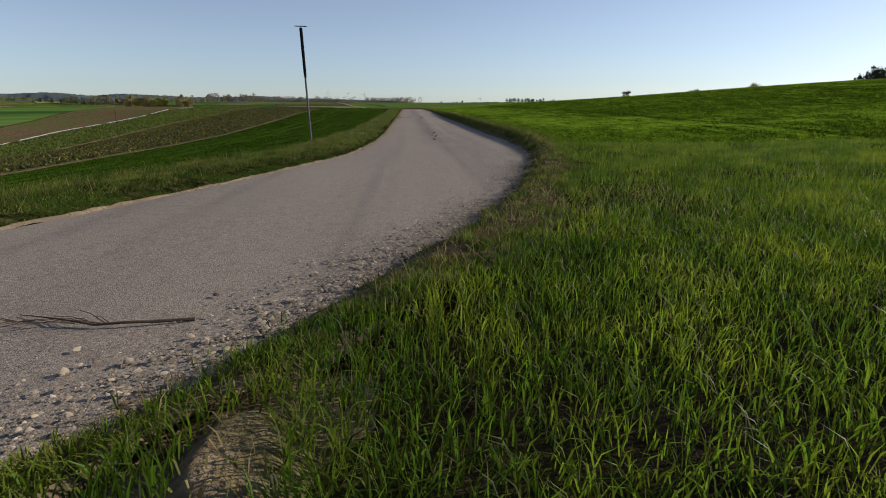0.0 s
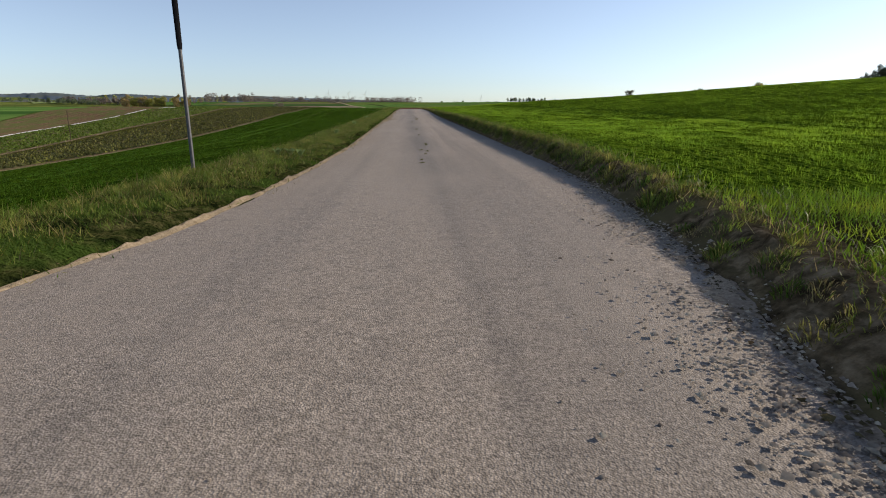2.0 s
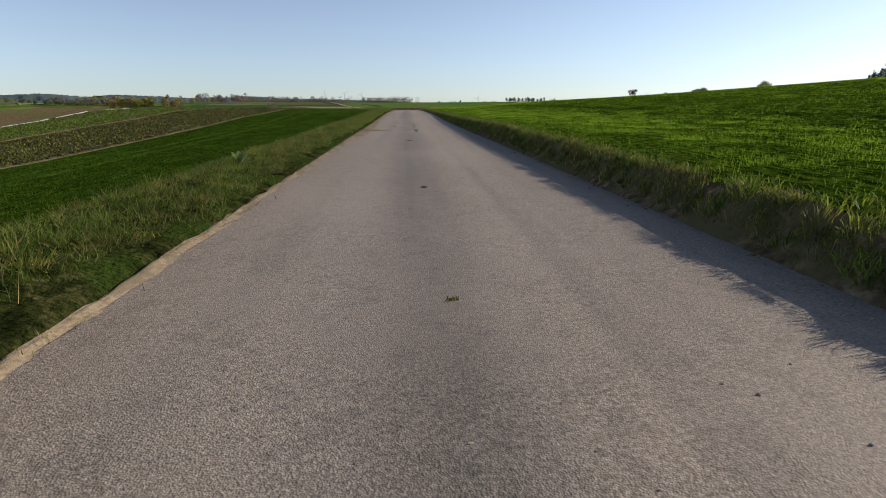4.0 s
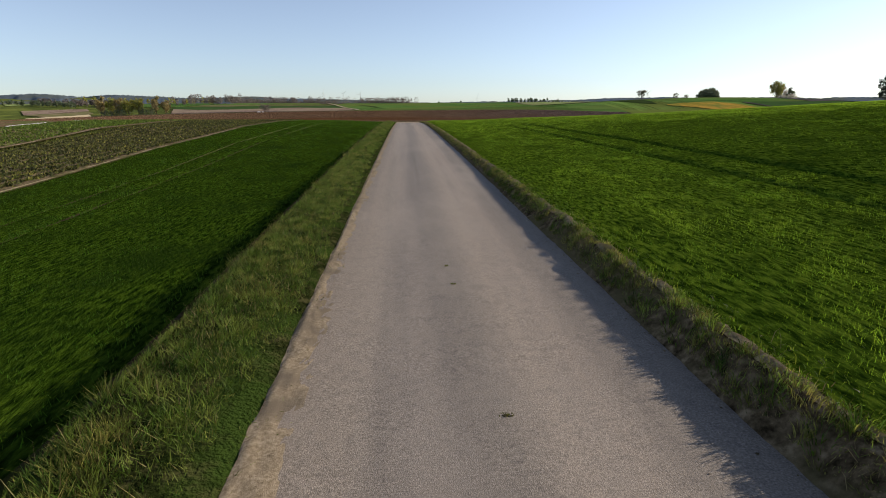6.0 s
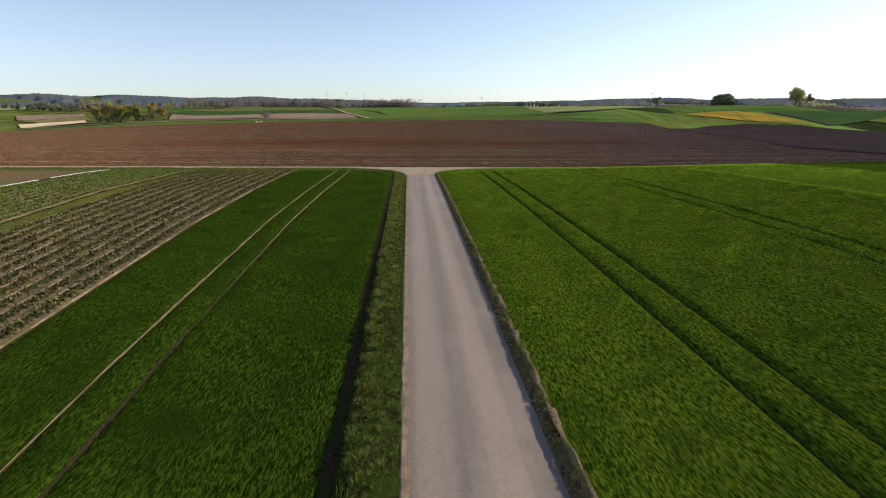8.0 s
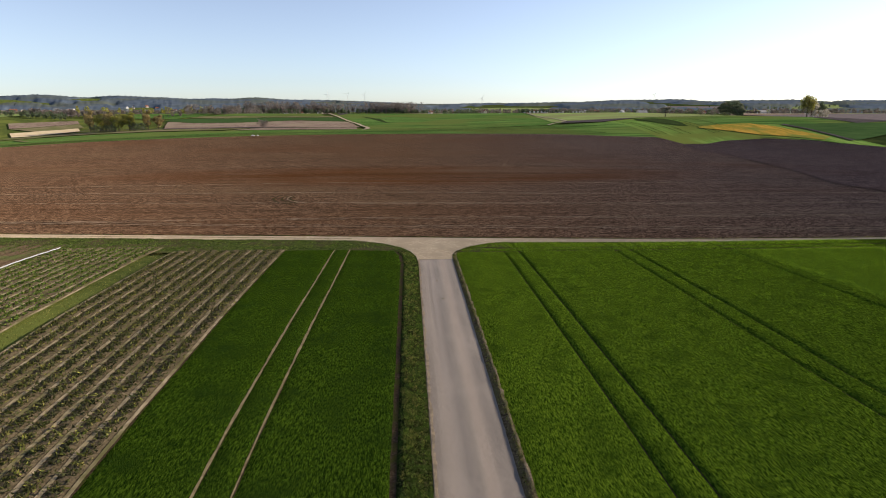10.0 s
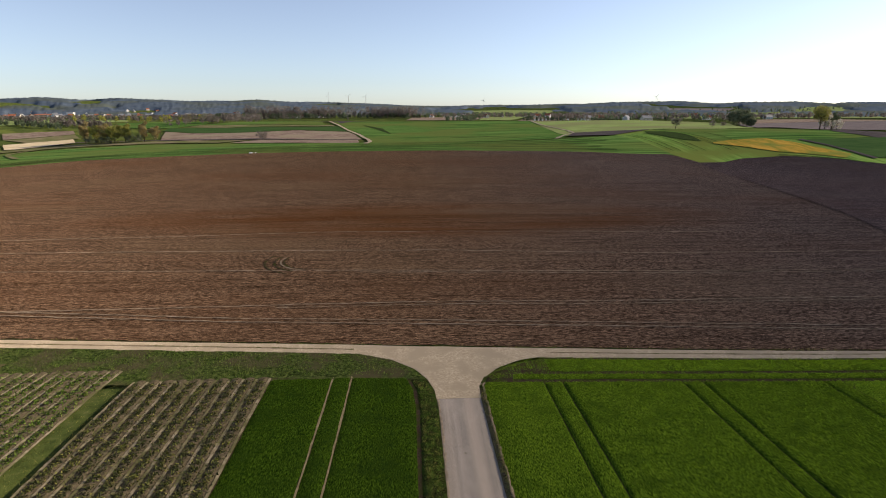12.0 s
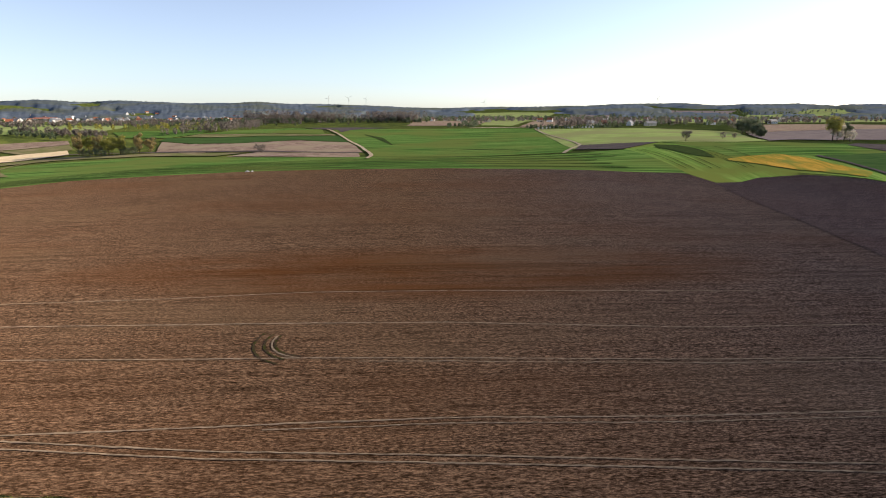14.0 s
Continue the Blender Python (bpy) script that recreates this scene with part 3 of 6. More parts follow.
RX = np.concatenate([RX[:, :1] - 0.02, RX[:, :1] - 0.002, RX, RX[:, -1:] + 0.002, RX[:, -1:] + 0.02], 1)
RY = np.concatenate([RY[:, :1], RY[:, :1], RY, RY[:, -1:], RY[:, -1:]], 1)
RZ = np.concatenate([RZ[:, :1] - 0.06, RZ[:, :1], RZ, RZ[:, -1:], RZ[:, -1:] - 0.06], 1)
tagged(new("road", sheet("road", RX, (RY, RZ), M_ASPHALT)), "narrow worn grey asphalt farm road with crumbling edges", "road", kind="structure")

# Sandy shoulders that run out raggedly over the edges of the asphalt.
def crown(x, y):
    f = np.clip((x - left_edge(y)) / (right_edge(y) - left_edge(y)), 0, 1)
    return road_z(y) - 0.016 + 0.02 * (1 - (2 * f - 1) ** 2)


def dusting(x, y, reach, seed, base):
    """How far a skin of sand stands above the asphalt, from its distance to the edge."""
    return 0.034 * (1 - reach) + base + 0.05 * (rough_noise(x * 2.6, y * 1.3, seed) - 0.5) + 0.042 * (rough_noise(x * 19, y * 11, seed + 3, 3) - 0.5)


def shoulder(name, side, inner, outer, seed, label, skin, last=134.45):
    yy = np.concatenate([np.arange(-7.5, 62, 0.09), np.arange(62, 134.45, 0.3)])
    yy = yy[yy < last]
    edge = left_edge if side < 0 else right_edge
    u = np.linspace(0, 1, 20)
    y = np.repeat(yy[:, None], 20, 1)
    d = inner(yy)[:, None] + (-outer(yy) - inner(yy))[:, None] * u      # inward of the edge is positive
    x = edge(y) - side * d
    z = np.where(d > 0, crown(x, y), np.maximum(land(x, y), road_z(y)) - (0.024 if side < 0 else 0.012)) + np.where(d > 0, dusting(x, y, d / inner(yy)[:, None].clip(0.05), seed, -0.010 if side < 0 else -0.034), 0.004 + 0.02 * rough_noise(x * 9, y * 6, seed + 5))
    z = z - (0.07 * ease((u - 0.72) / 0.28) if side < 0 else 0.16 * ease(-d / 0.14))
    tagged(new(name, sheet(name, x, (y, z), skin)), label, "shoulder", kind="structure")


shoulder("shoulder_left", -1, lambda y: np.interp(y, [0, 12, 18, 36, 41, 43.2, 44.3, 46, 50, 53, 60, 134.45], [0.05, 0.05, 0.07, 0.14, 0.32, 0.4, 0.66, 0.34, 0.3, 0.27, 0.22, 0.2]), lambda y: np.interp(y, [26, 36], [0.05, 0.12]) + np.interp(y, [26, 36], [0.1, 0.25]) * rough_noise(y * 0.8, y * 0, 41), 42, "strip of dry tan sand along the asphalt", M_SHOULDER)
shoulder("shoulder_right", 1, lambda y: np.interp(y, [0, 5, 12, 17, 22], [0.6, 0.7, 0.62, 0.35, 0.01]), lambda y: np.interp(y, [4, 8, 14, 18, 22], [0.12, 0.24, 0.22, 0.1, 0.0]), 52, "strip of grit and gravel beside the asphalt", M_GRIT, 23)

# The crossing with the field track, and the track itself.
lay("crossing", lambda y: left_edge(y) - 0.02, lambda y: right_edge(y) + 0.02, 130.95, 138.25, 26, 40, M_SAND, 0.03,
    "pale sandy mouth of the road where it meets the field track", "crossing", extra=lambda x, y, u, v: 0.012 - 0.03 * ease((132.95 - y + 1.2 * rough_noise(x * 1.3, y * 0.6, 44)) / 1.2))
lay("field_track", -420, 420, lambda x: track_y(x) - 1.05 - 0.25 * rough_noise(x * 0.5, x * 0, 45), lambda x: track_y(x) + 0.95 + 0.25 * rough_noise(x * 0.5, x * 0, 46), 700, 9, M_SAND, 0.05,
    "pale sandy field track between ploughed land and cereals", "track", extra=lambda x, y, u, v: -0.03 * (np.abs(2 * v - 1) > 0.99))

for a, c in ((-160, -9.5), (9.5, 160)):
    lay("track_middle", a, c, lambda x: track_y(x) - 0.06 - 0.16 * rough_noise(x * 0.7, x * 0, 54), lambda x: track_y(x) + 0.04 + 0.16 * rough_noise(x * 0.6, x * 0, 55), 400, 4, M_TAN, 0.062, "low earthy middle strip of the field track", "track")


def crossing_fill(x):
    return np.interp(x, [-9, -5.7, -3.6, -2.5, 2.6, 3.9, 6.2, 9], [140.05, 138.55, 136.55, 134.65, 134.65, 136.25, 137.75, 138.45]) - 0.1


lay("crossing_apron", -9, 9, crossing_fill, lambda x: track_y(x) - 0.8, 60, 14, M_SAND, 0.056, "worn sandy apron at the crossing", "crossing")

# Ploughed field on the hump, with paler wheel lines.
soil_far = lambda x: np.interp(x, [-420, -184, -163, -125, -86, -40, 14, 62, 104, 130, 136, 149, 162, 185, 207, 222, 420], [140, 341, 366, 376, 384, 386, 383, 373, 365, 366.5, 348, 350, 357, 359, 352, 338, 200])
def furrows(x, y, u, v):
    row = y - track_y(x)
    fade = ease((230 - y) / 60)
    clod = rough_noise(x * 1.5, y * 2.6, 48, 3) - 0.5
    fine = rough_noise(x * 0.6, row * 1.1, 49, 2) - 0.5
    return 0.1 * ease((y - 160) / 60) + (0.12 * clod + 0.10 * fine) * (0.4 + 0.6 * fade)


soil_near = lambda x: track_y(x) + 1.0 + 0.4 * rough_noise(x * 0.8, x * 0, 47)
soil_mid = lambda x: 232 + 0 * x
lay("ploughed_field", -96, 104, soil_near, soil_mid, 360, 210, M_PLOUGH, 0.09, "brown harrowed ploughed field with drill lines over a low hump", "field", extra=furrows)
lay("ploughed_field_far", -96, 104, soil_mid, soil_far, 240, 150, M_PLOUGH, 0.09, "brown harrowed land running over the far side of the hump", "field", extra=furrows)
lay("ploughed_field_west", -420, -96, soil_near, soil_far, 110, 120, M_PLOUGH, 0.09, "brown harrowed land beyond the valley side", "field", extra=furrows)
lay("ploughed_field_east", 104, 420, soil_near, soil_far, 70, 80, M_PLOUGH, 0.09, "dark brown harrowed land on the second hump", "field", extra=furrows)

balk_y = lambda x: np.interp(x, [90, 97, 101.2, 104, 108, 112.2, 121, 131, 135], [190, 207, 222.6, 234.8, 250.5, 268.8, 296, 322, 347])
lay("ploughed_field_hump", 90.5, 420, lambda x: 150 + 0 * x, lambda x: np.where(x < 135.2, balk_y(x), soil_far(x) - 0.3), 130, 90, M_PLOUGH_DARK, 0.24, "dark purplish harrowed land on the second hump", "field", extra=furrows)


GROOVES = (7.4, 8.97, 18.95, 20.6, 30.4, 32.0)


def crop_height(x, y):
    """Height of the standing crop right of the road: it sinks softly into the wheel lines."""
    d = np.min(np.abs(np.asarray(x)[..., None] - np.array(GROOVES)), -1)
    rim = 0.2 + 0.8 * ease((x - right_edge(y) - crop_edge(y)) / 1.3)
    return 0.15 * (0.1 + 0.9 * ease(d / 0.26)) * rim * np.maximum(ease((y - 13) / 7), ease((x - 9.5) / 3))


def canopy(name, x0, x1, y0, y1, step, material_, label, height=0.10, slant=0.0, fade=5.0, grooved=False):
    """A standing crop between two wheel gaps: a rough top with sides that drop to the soil. The ends may run askew, with the track."""
    mid = np.array([60.0])
    nx = max(6, int(abs(float(x1(mid)[0] - x0(mid)[0])) / step))
    ny = max(6, int(abs(y1 - y0) / (step * 1.6)))
    u, v = np.meshgrid(np.linspace(0, 1, nx), np.linspace(0, 1, ny))
    y = y0 + (y1 - y0) * v
    wob_ = lambda e: (rough_noise(y * 0.9, y * 0 + float(e(mid)[0]), 63) - 0.5) * 0.12
    a, c = x0(y) + wob_(x0) * (not grooved), x1(y) + wob_(x1) * (not grooved)
    x = a + (c - a) * u
    y = y - slant * x * (v if fade else 1.0)
    height = crop_height(x, y) if grooved else height
    z = height * (0.85 + 0.5 * (rough_noise(x * 2.2, y * 1.1, 61) - 0.5)) + 0.05 * (rough_noise(x * 6.5, y * 3.0, 62) - 0.5)
    if fade and not grooved:
        z = z * ease((y - y0) / fade + 0.15)
    rim = (u < 1e-6) | (u > 1 - 1e-6) | (v > 1 - 1e-6) | (v < 1e-6)
    z = land(x, y) + 0.03 + np.where(rim, 0.0, z)
    return tagged(new(name, sheet(name, x, (y, z), material_)), label, "cereal crop", kind="stuff")


M_VERGE = material("verge_mat", [(0.36, 0.006, 0.009, 0.003), (0.5, 0.022, 0.028, 0.008), (0.66, 0.075, 0.07, 0.028)], scale=7, detail=10, rough=0.95, bump=1.0, bump_scale=26, relief=0.05,
                   second=(0.03, 0.052, 0.01), second_scale=1.6)
M_HEADLAND = material("headland_mat", [(0.36, 0.014, 0.022, 0.006), (0.5, 0.045, 0.066, 0.016), (0.64, 0.10, 0.12, 0.035)], scale=3.5, detail=11, rough=0.95, bump=1.0, bump_scale=8, relief=0.12,
                      second=(0.07, 0.062, 0.03), second_scale=0.35)
fixed = lambda v: (lambda y: v + 0 * y)
# Bare earth beneath the crops and on the verges.
lay("field_soil_right", lambda y: right_edge(y) + crop_edge(y) - 0.1, lambda y: 130 + 0 * y, -8, 137.95, 100, 140, M_EARTH, 0.03, "dark earth between young cereal rows", "soil",
    extra=lambda x, y, u, v: (rough_noise(x * 4, y * 4, 65) - 0.5) * 0.03 * (x < 14) - 0.2 * (u < 1e-6) - 0.0 * y)
lay("field_soil_left", lambda y: -16.2 + 0 * y, lambda y: left_edge(y) - 1.5, 2, 134.95, 60, 220, M_EARTH, 0.03, "dark earth beneath young cereals beside the verge", "soil")
lay("verge_soil_left", lambda y: left_edge(y) - 1.62, lambda y: left_edge(y) + 0.3, -8, 134.45, 16, 560, M_VERGE, 0.02, "matted dry grass and earth of the verge", "verge",
    extra=lambda x, y, u, v: (rough_noise(x * 3, y * 2, 64) - 0.5) * 0.06 * np.sin(math.pi * u) - 0.09 * ease((x - left_edge(y) + 0.02) / 0.1))
lay("verge_soil_right", lambda y: right_edge(y) - 0.3, lambda y: right_edge(y) + crop_edge(y) + 0.06 + 0.3 * rough_noise(y * 2.3, y * 0, 70), -8, 132.45, 18, 900, M_DIRT, 0.02,
    "crumbling brown earth bank beside the road", "verge", extra=lambda x, y, u, v: ((rough_noise(x * 4, y * 3, 66) - 0.5) * 0.10 + (rough_noise(x * 16, y * 11, 69) - 0.5) * 0.06) * np.sin(math.pi * u) * (x > right_edge(y)) - 0.09 * ease((right_edge(y) + 0.02 - x) / 0.1))

lay("bare_strip", lambda y: right_edge(y) + 0.38 - (0.03 + 0.16 * rough_noise(y * 1.7, y * 0, 96)) * ease((y - 38) / 14), lambda y: right_edge(y) + 0.39 + (0.01 + 0.12 * rough_noise(y * 1.3, y * 0, 97)) * ease((y - 38) / 14), 38, 133.45, 6, 700, M_TAN, 0.06,
    "narrow tan earth strip between verge and cereal", "soil", extra=lambda x, y, u, v: 0.16 * (rough_noise(x * 6, y * 2.4, 98) - 0.5) - 0.03 * np.abs(2 * u - 1))
# Cereals in strips between the wheel gaps.
gap = 0.03
strips = [(None, 7.4), (7.4, 8.97), (8.97, 18.95), (18.95, 20.6), (20.6, 30.4), (30.4, 32.0), (32.0, 60.0), (60.0, 125.0)]
for a, c in strips:
    first = (lambda y: right_edge(y) + crop_edge(y)) if a is None else fixed(a + gap)
    canopy("cereal_strip", first, fixed(c - gap), 15.0 if c < 15 else -6.0, 133.85, 0.2 if c < 36 else 0.9, M_CANOPY if c < 35 else M_CANOPY_HILL, "bright green young cereal standing between wheel gaps", slant=0.1, grooved=True)
for ya, yb in ((134.35, 135.45), (135.95, 138.55)):
    canopy("cereal_headland", fixed(5.0 if ya < 135.45 else 8.5), fixed(125.0), ya, yb, 0.3, M_CANOPY, "green young cereal on the headland by the track", slant=0.1, fade=0)
wheel_1 = lambda y: -11.14 + 0.5 * ease((y - 98) / 38)
wheel_2 = lambda y: -9.6 + 0.55 * ease((y - 98) / 38)
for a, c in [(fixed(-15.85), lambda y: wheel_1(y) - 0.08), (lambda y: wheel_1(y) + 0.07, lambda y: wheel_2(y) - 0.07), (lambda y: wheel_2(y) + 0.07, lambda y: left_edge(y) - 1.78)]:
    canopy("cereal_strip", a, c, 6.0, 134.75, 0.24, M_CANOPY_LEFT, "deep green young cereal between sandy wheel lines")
for wheel, start in ((wheel_1, 64), (wheel_2, 84)):
    lay("wheel_line", lambda y: wheel(y) - (0.02 + 0.1 * rough_noise(y * 1.1, y * 0, 95)) * ease((y - start + 1) / 26), lambda y: wheel(y) + (0.02 + 0.08 * rough_noise(y * 0.9, y * 0, 92)) * ease((y - start + 1) / 26), start, 135.05, 5, 220, M_CHAFF, 0.05, "pale sandy wheel line through the cereal", "wheel line", extra=lambda x, y, u, v: 0.02 * (rough_noise(x * 9, y * 3, 67) - 0.5))


# ---- vegetable beds: ridges with low leafy rows ----
def bed(name, x0, x1, y0, y1, pitch, label, ridge=0.11, skin=M_ROWSOIL):
    return lay(name, fixed(x0), fixed(x1), y0, y1, int((x1 - x0) / 0.13), int((y1 - y0) / 0.8), skin, 0.05, label, "vegetable bed",
               extra=lambda x, y, u, v: ridge * (0.5 + 0.5 * np.cos(2 * math.pi * (x - x0 - pitch / 2) / pitch)) + 0.02 * (rough_noise(x * 5, y * 0.5, 68) - 0.5))


def furrow_chaff(x0, pitch, count, y0, y1, label):
    """Pale chaff along the bottom of each furrow."""
    for k in range(count + 1):
        c = x0 + k * pitch
        half = lambda y, q: 0.065 + 0.09 * rough_noise(y * 2.2, y * 0 + q, 93) * (0.4 + 1.2 * rough_noise(y * 0.08, y * 0 + q, 94))
        lay("furrow_chaff", lambda y: c - half(y, k), lambda y: c + half(y, k + 40), y0, y1, 4, int((y1 - y0) / 0.8), M_BEDSAND, 0.105, label, "furrow")


bed("bed_strawberry", -27.4, -16.0, 4, 135.05, 1.14, "pale sandy ridges of a low berry crop")
bed("bed_greens", -40.2, -29.6, 4, 137.45, 1.06, "sandy ridges of a greener vegetable crop")
bed("bed_fallow", -56.0, -41.0, 4, 139.45, 1.4, "brown bare ridged vegetable land beyond the film", skin=M_CLAY)
furrow_chaff(-27.4, 1.14, 10, 10, 134.85, "pale straw chaff between the berry rows")
furrow_chaff(-40.2, 1.06, 10, 30, 137.25, "pale straw chaff between the vegetable rows")
for name, x0, x1, y0, y1, m, label in (("field_strip_green", -75, -56.5, -5, 141.45, M_FARGREEN, "green cereal strip past the vegetable beds"),
                                       ("field_strip_dry", -135, -75.5, -5, 143.45, M_PINKSOIL, "dry pinkish bare field strip"),
                                       ("field_strip_far", -330, -136, -5, 145.45, M_FARGREEN_DARK, "dark green strip fields at the valley side")):
    lay(name, fixed(x0), fixed(x1), y0, y1, 24, 60, m, 0.08, label)


# ---- grasses ----
def blades(name, x, y, height, width, material_, label, category, lean=0.35, lift=0.02, simple=False):
    """Many bent blades as one mesh: a quad and a tip each."""
    n = len(x)
    z = land(x, y) + (crop_height(x, y) * 0.9 - 0.02 if lift is None else lift)
    facing, way = rng.uniform(0, 2 * math.pi, n), rng.uniform(0, 2 * math.pi, n)
    tilt = np.abs(rng.normal(lean, lean * 0.55, n))
    up = np.stack([np.zeros(n), np.zeros(n), np.ones(n)], -1)
    side = np.stack([np.cos(facing), np.sin(facing), np.zeros(n)], -1) * width[:, None] / 2
    out = np.stack([np.cos(way), np.sin(way), np.zeros(n)], -1)
    base = np.stack([x, y, z], -1)
    h, t = height[:, None], tilt[:, None]
    mid = base + up * h * 0.58 + out * h * t * 0.38
    tip = base + up * h * np.clip(1 - 0.32 * t, 0.3, 1) + out * h * t
    if simple:      # far off: one pointed face each
        i = np.arange(n) * 3
        me = mesh_from(name, np.stack([base - side, base + side, tip], 1).reshape(-1, 3), np.stack([i, i + 1, i + 2], -1), material_)
        return tagged(new(name, me), label, category, kind="stuff")
    verts = np.stack([base - side * 0.8, base + side * 0.8, mid + side, mid - side, tip], 1).reshape(-1, 3)
    i = np.arange(n) * 5
    me = mesh_from(name, verts, [np.stack([i, i + 1, i + 2, i + 3], -1), np.stack([i + 3, i + 2, i + 4], -1)], material_)
    return tagged(new(name, me), label, category, kind="stuff")


def scatter(x0, x1, y0, y1, per_m2, keep=None, row=0.0):
    n = int((x1 - x0) * (y1 - y0) * per_m2)
    x, y = rng.uniform(x0, x1, n), rng.uniform(y0, y1, n)
    if row:
        x = np.round(x / row) * row + rng.normal(0, row * 0.3, n)
    if keep is not None:
        k = rng.uniform(0, 1, n) < keep(x, y)
        x, y = x[k], y[k]
    return x, y


def in_right_field(x, y):
    gaps = np.min(np.abs(x[:, None] - np.array(GROOVES)), 1)
    return (x > right_edge(y) + crop_edge(y) - np.where(y < 15, 0.3, 0.06)) & ((gaps > 0.08) | (y < 16)) & (y < 138.45 - 0.1 * x) & (np.abs(y + 0.1 * x - 134.1) > 0.24) & (np.abs(y + 0.1 * x - 135.7) > 0.24)


def in_left_field(x, y):
    return (x < left_edge(y) - 1.75) & (x > -15.85) & ((np.abs(x - wheel_1(y)) > 0.12) | (y < 60)) & ((np.abs(x - wheel_2(y)) > 0.12) | (y < 60))


def thin(x, y):
    d = x - right_edge(y)
    bare = rough_noise(x * 0.9 + 3, y * 0.9, 71)
    edge = ease((d - crop_edge(y) + 0.05 + 0.4 * (rough_noise(x * 2.2, y * 2.2, 73) - 0.45)) / 0.3)
    patch = np.hypot((x + 1.33) / 0.1, (y - 5.04) / 0.2) > 0.8 + 0.5 * rough_noise(x * 8, y * 8, 76)
    return patch * np.clip((bare - 0.2) * 3.4, np.interp(y, [5.0, 6.5], [0.14, 0.35]), 1) * np.clip(0.04 + edge, 0, 1) * (d > crop_edge(y) - 0.3)


zones = [  # x0, x1, y0, y1, blades a square metre, height, width, lift
    (-3.5, 5.5, 2.6, 8.0, 2600, 0.095, 0.005, 0.02),
    (-1.0, 9.0, 8.0, 15.0, 1700, 0.10, 0.0065, 0.03),
    (1.5, 9.0, 15.0, 28.0, 1400, 0.095, 0.006, None),
    (9.0, 22.0, 13.0, 28.0, 460, 0.10, 0.009, None),
    (1.9, 8.0, 28.0, 64.0, 1050, 0.085, 0.0065, None),
    (8.0, 34.0, 28.0, 46.0, 260, 0.09, 0.010, None),
    (8.0, 44.0, 46.0, 78.0, 175, 0.085, 0.011, None),
    (1.9, 8.0, 64.0, 78.0, 420, 0.085, 0.010, None),
    (1.9, 46.0, 78.0, 137.95, 155, 0.11, 0.017, None)]
for x0, x1, y0, y1, per, h, w, lift in zones:
    keep = (lambda x, y: in_right_field(x, y) * thin(x, y)) if y1 < 16 else (lambda x, y: in_right_field(x, y) * np.clip(rough_noise(x * 1.4, y * 0.7, 72) * 2.2 - 0.1, 0.6, 1) * np.clip(rough_noise(x * 4.5, y * 3.2, 74) * 3.4 - 0.8, 0.4 if y0 > 70 or y0 < 30 else 0.25, 1))
    x, y = scatter(x0, x1, y0, y1, per, keep, 0.12 if y1 < 30 else 0.25)
    blades("cereal_blades", x, y, h * rng.uniform(0.6, 1.35, len(x)) * (0.6 + 0.4 * ease((x - right_edge(y) - crop_edge(y)) / 0.5)), w * rng.uniform(0.7, 1.3, len(x)), M_WHEAT if y0 < 12 else M_WHEAT_MID, "bright green young cereal blades lit from behind", "cereal", 0.5, lift, y0 > 7)
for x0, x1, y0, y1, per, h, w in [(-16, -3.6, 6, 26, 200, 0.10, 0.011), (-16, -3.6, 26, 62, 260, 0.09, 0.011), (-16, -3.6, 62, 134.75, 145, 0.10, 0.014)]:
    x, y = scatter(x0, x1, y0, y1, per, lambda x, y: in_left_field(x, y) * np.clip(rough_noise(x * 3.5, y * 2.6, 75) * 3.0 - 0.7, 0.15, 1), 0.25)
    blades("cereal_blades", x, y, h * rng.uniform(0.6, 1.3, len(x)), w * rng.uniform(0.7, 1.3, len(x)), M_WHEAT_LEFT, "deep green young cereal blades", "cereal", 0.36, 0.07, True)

x, y = scatter(0.5, 3.6, 12, 62, 260, lambda x, y: (x > right_edge(y) + crop_edge(y) - 0.08) * (x < right_edge(y) + crop_edge(y) + 0.35))
blades("cereal_edge", x, y, rng.uniform(0.05, 0.11, len(x)), rng.uniform(0.005, 0.009, len(x)), M_WHEAT, "green cereal blades leaning over the field edge", "cereal", 0.6, 0.03)

# Dry and olive blades in the thin patches by the road's bend.
lay("bare_patch", lambda y: -1.33 - 0.3 + 0 * y, lambda y: -1.33 + 0.3 + 0 * y, 4.6, 5.6, 40, 50, M_TAN, 0.036, "small bare sandy patch at the edge of the cereal", "soil",
    extra=lambda x, y, u, v: 0.03 * (rough_noise(x * 9, y * 9, 77) - 0.5) - 0.11 * ease(np.hypot((x + 1.33) / 0.13, (y - 5.06) / 0.24) - 0.5 + 0.4 * (rough_noise(x * 6, y * 6, 78) - 0.5)))
x, y = scatter(-3.5, 4.5, 2.6, 9.0, 230, lambda x, y: (x > right_edge(y) + 0.25) * np.clip(1.15 - thin(x, y), 0.08, 1))
blades("dry_grass", x, y, rng.uniform(0.04, 0.12, len(x)), rng.uniform(0.003, 0.006, len(x)), M_DRY, "withered straw-coloured blades among the green", "grass", 0.8, 0.02)
x, y = scatter(-3.5, 4.5, 2.6, 9.0, 230, lambda x, y: (x > right_edge(y) + 0.2) * np.clip(1.1 - thin(x, y), 0.05, 1))
blades("olive_grass", x, y, rng.uniform(0.02, 0.06, len(x)), rng.uniform(0.004, 0.008, len(x)), M_OLIVE, "olive grass in the thin patches", "grass", 0.6, 0.02)


def tufty(x, y, seed, sharp=3.0):
    return np.clip((rough_noise(x * 1.6, y * 1.1, seed) - 0.38) * sharp, 0, 1)


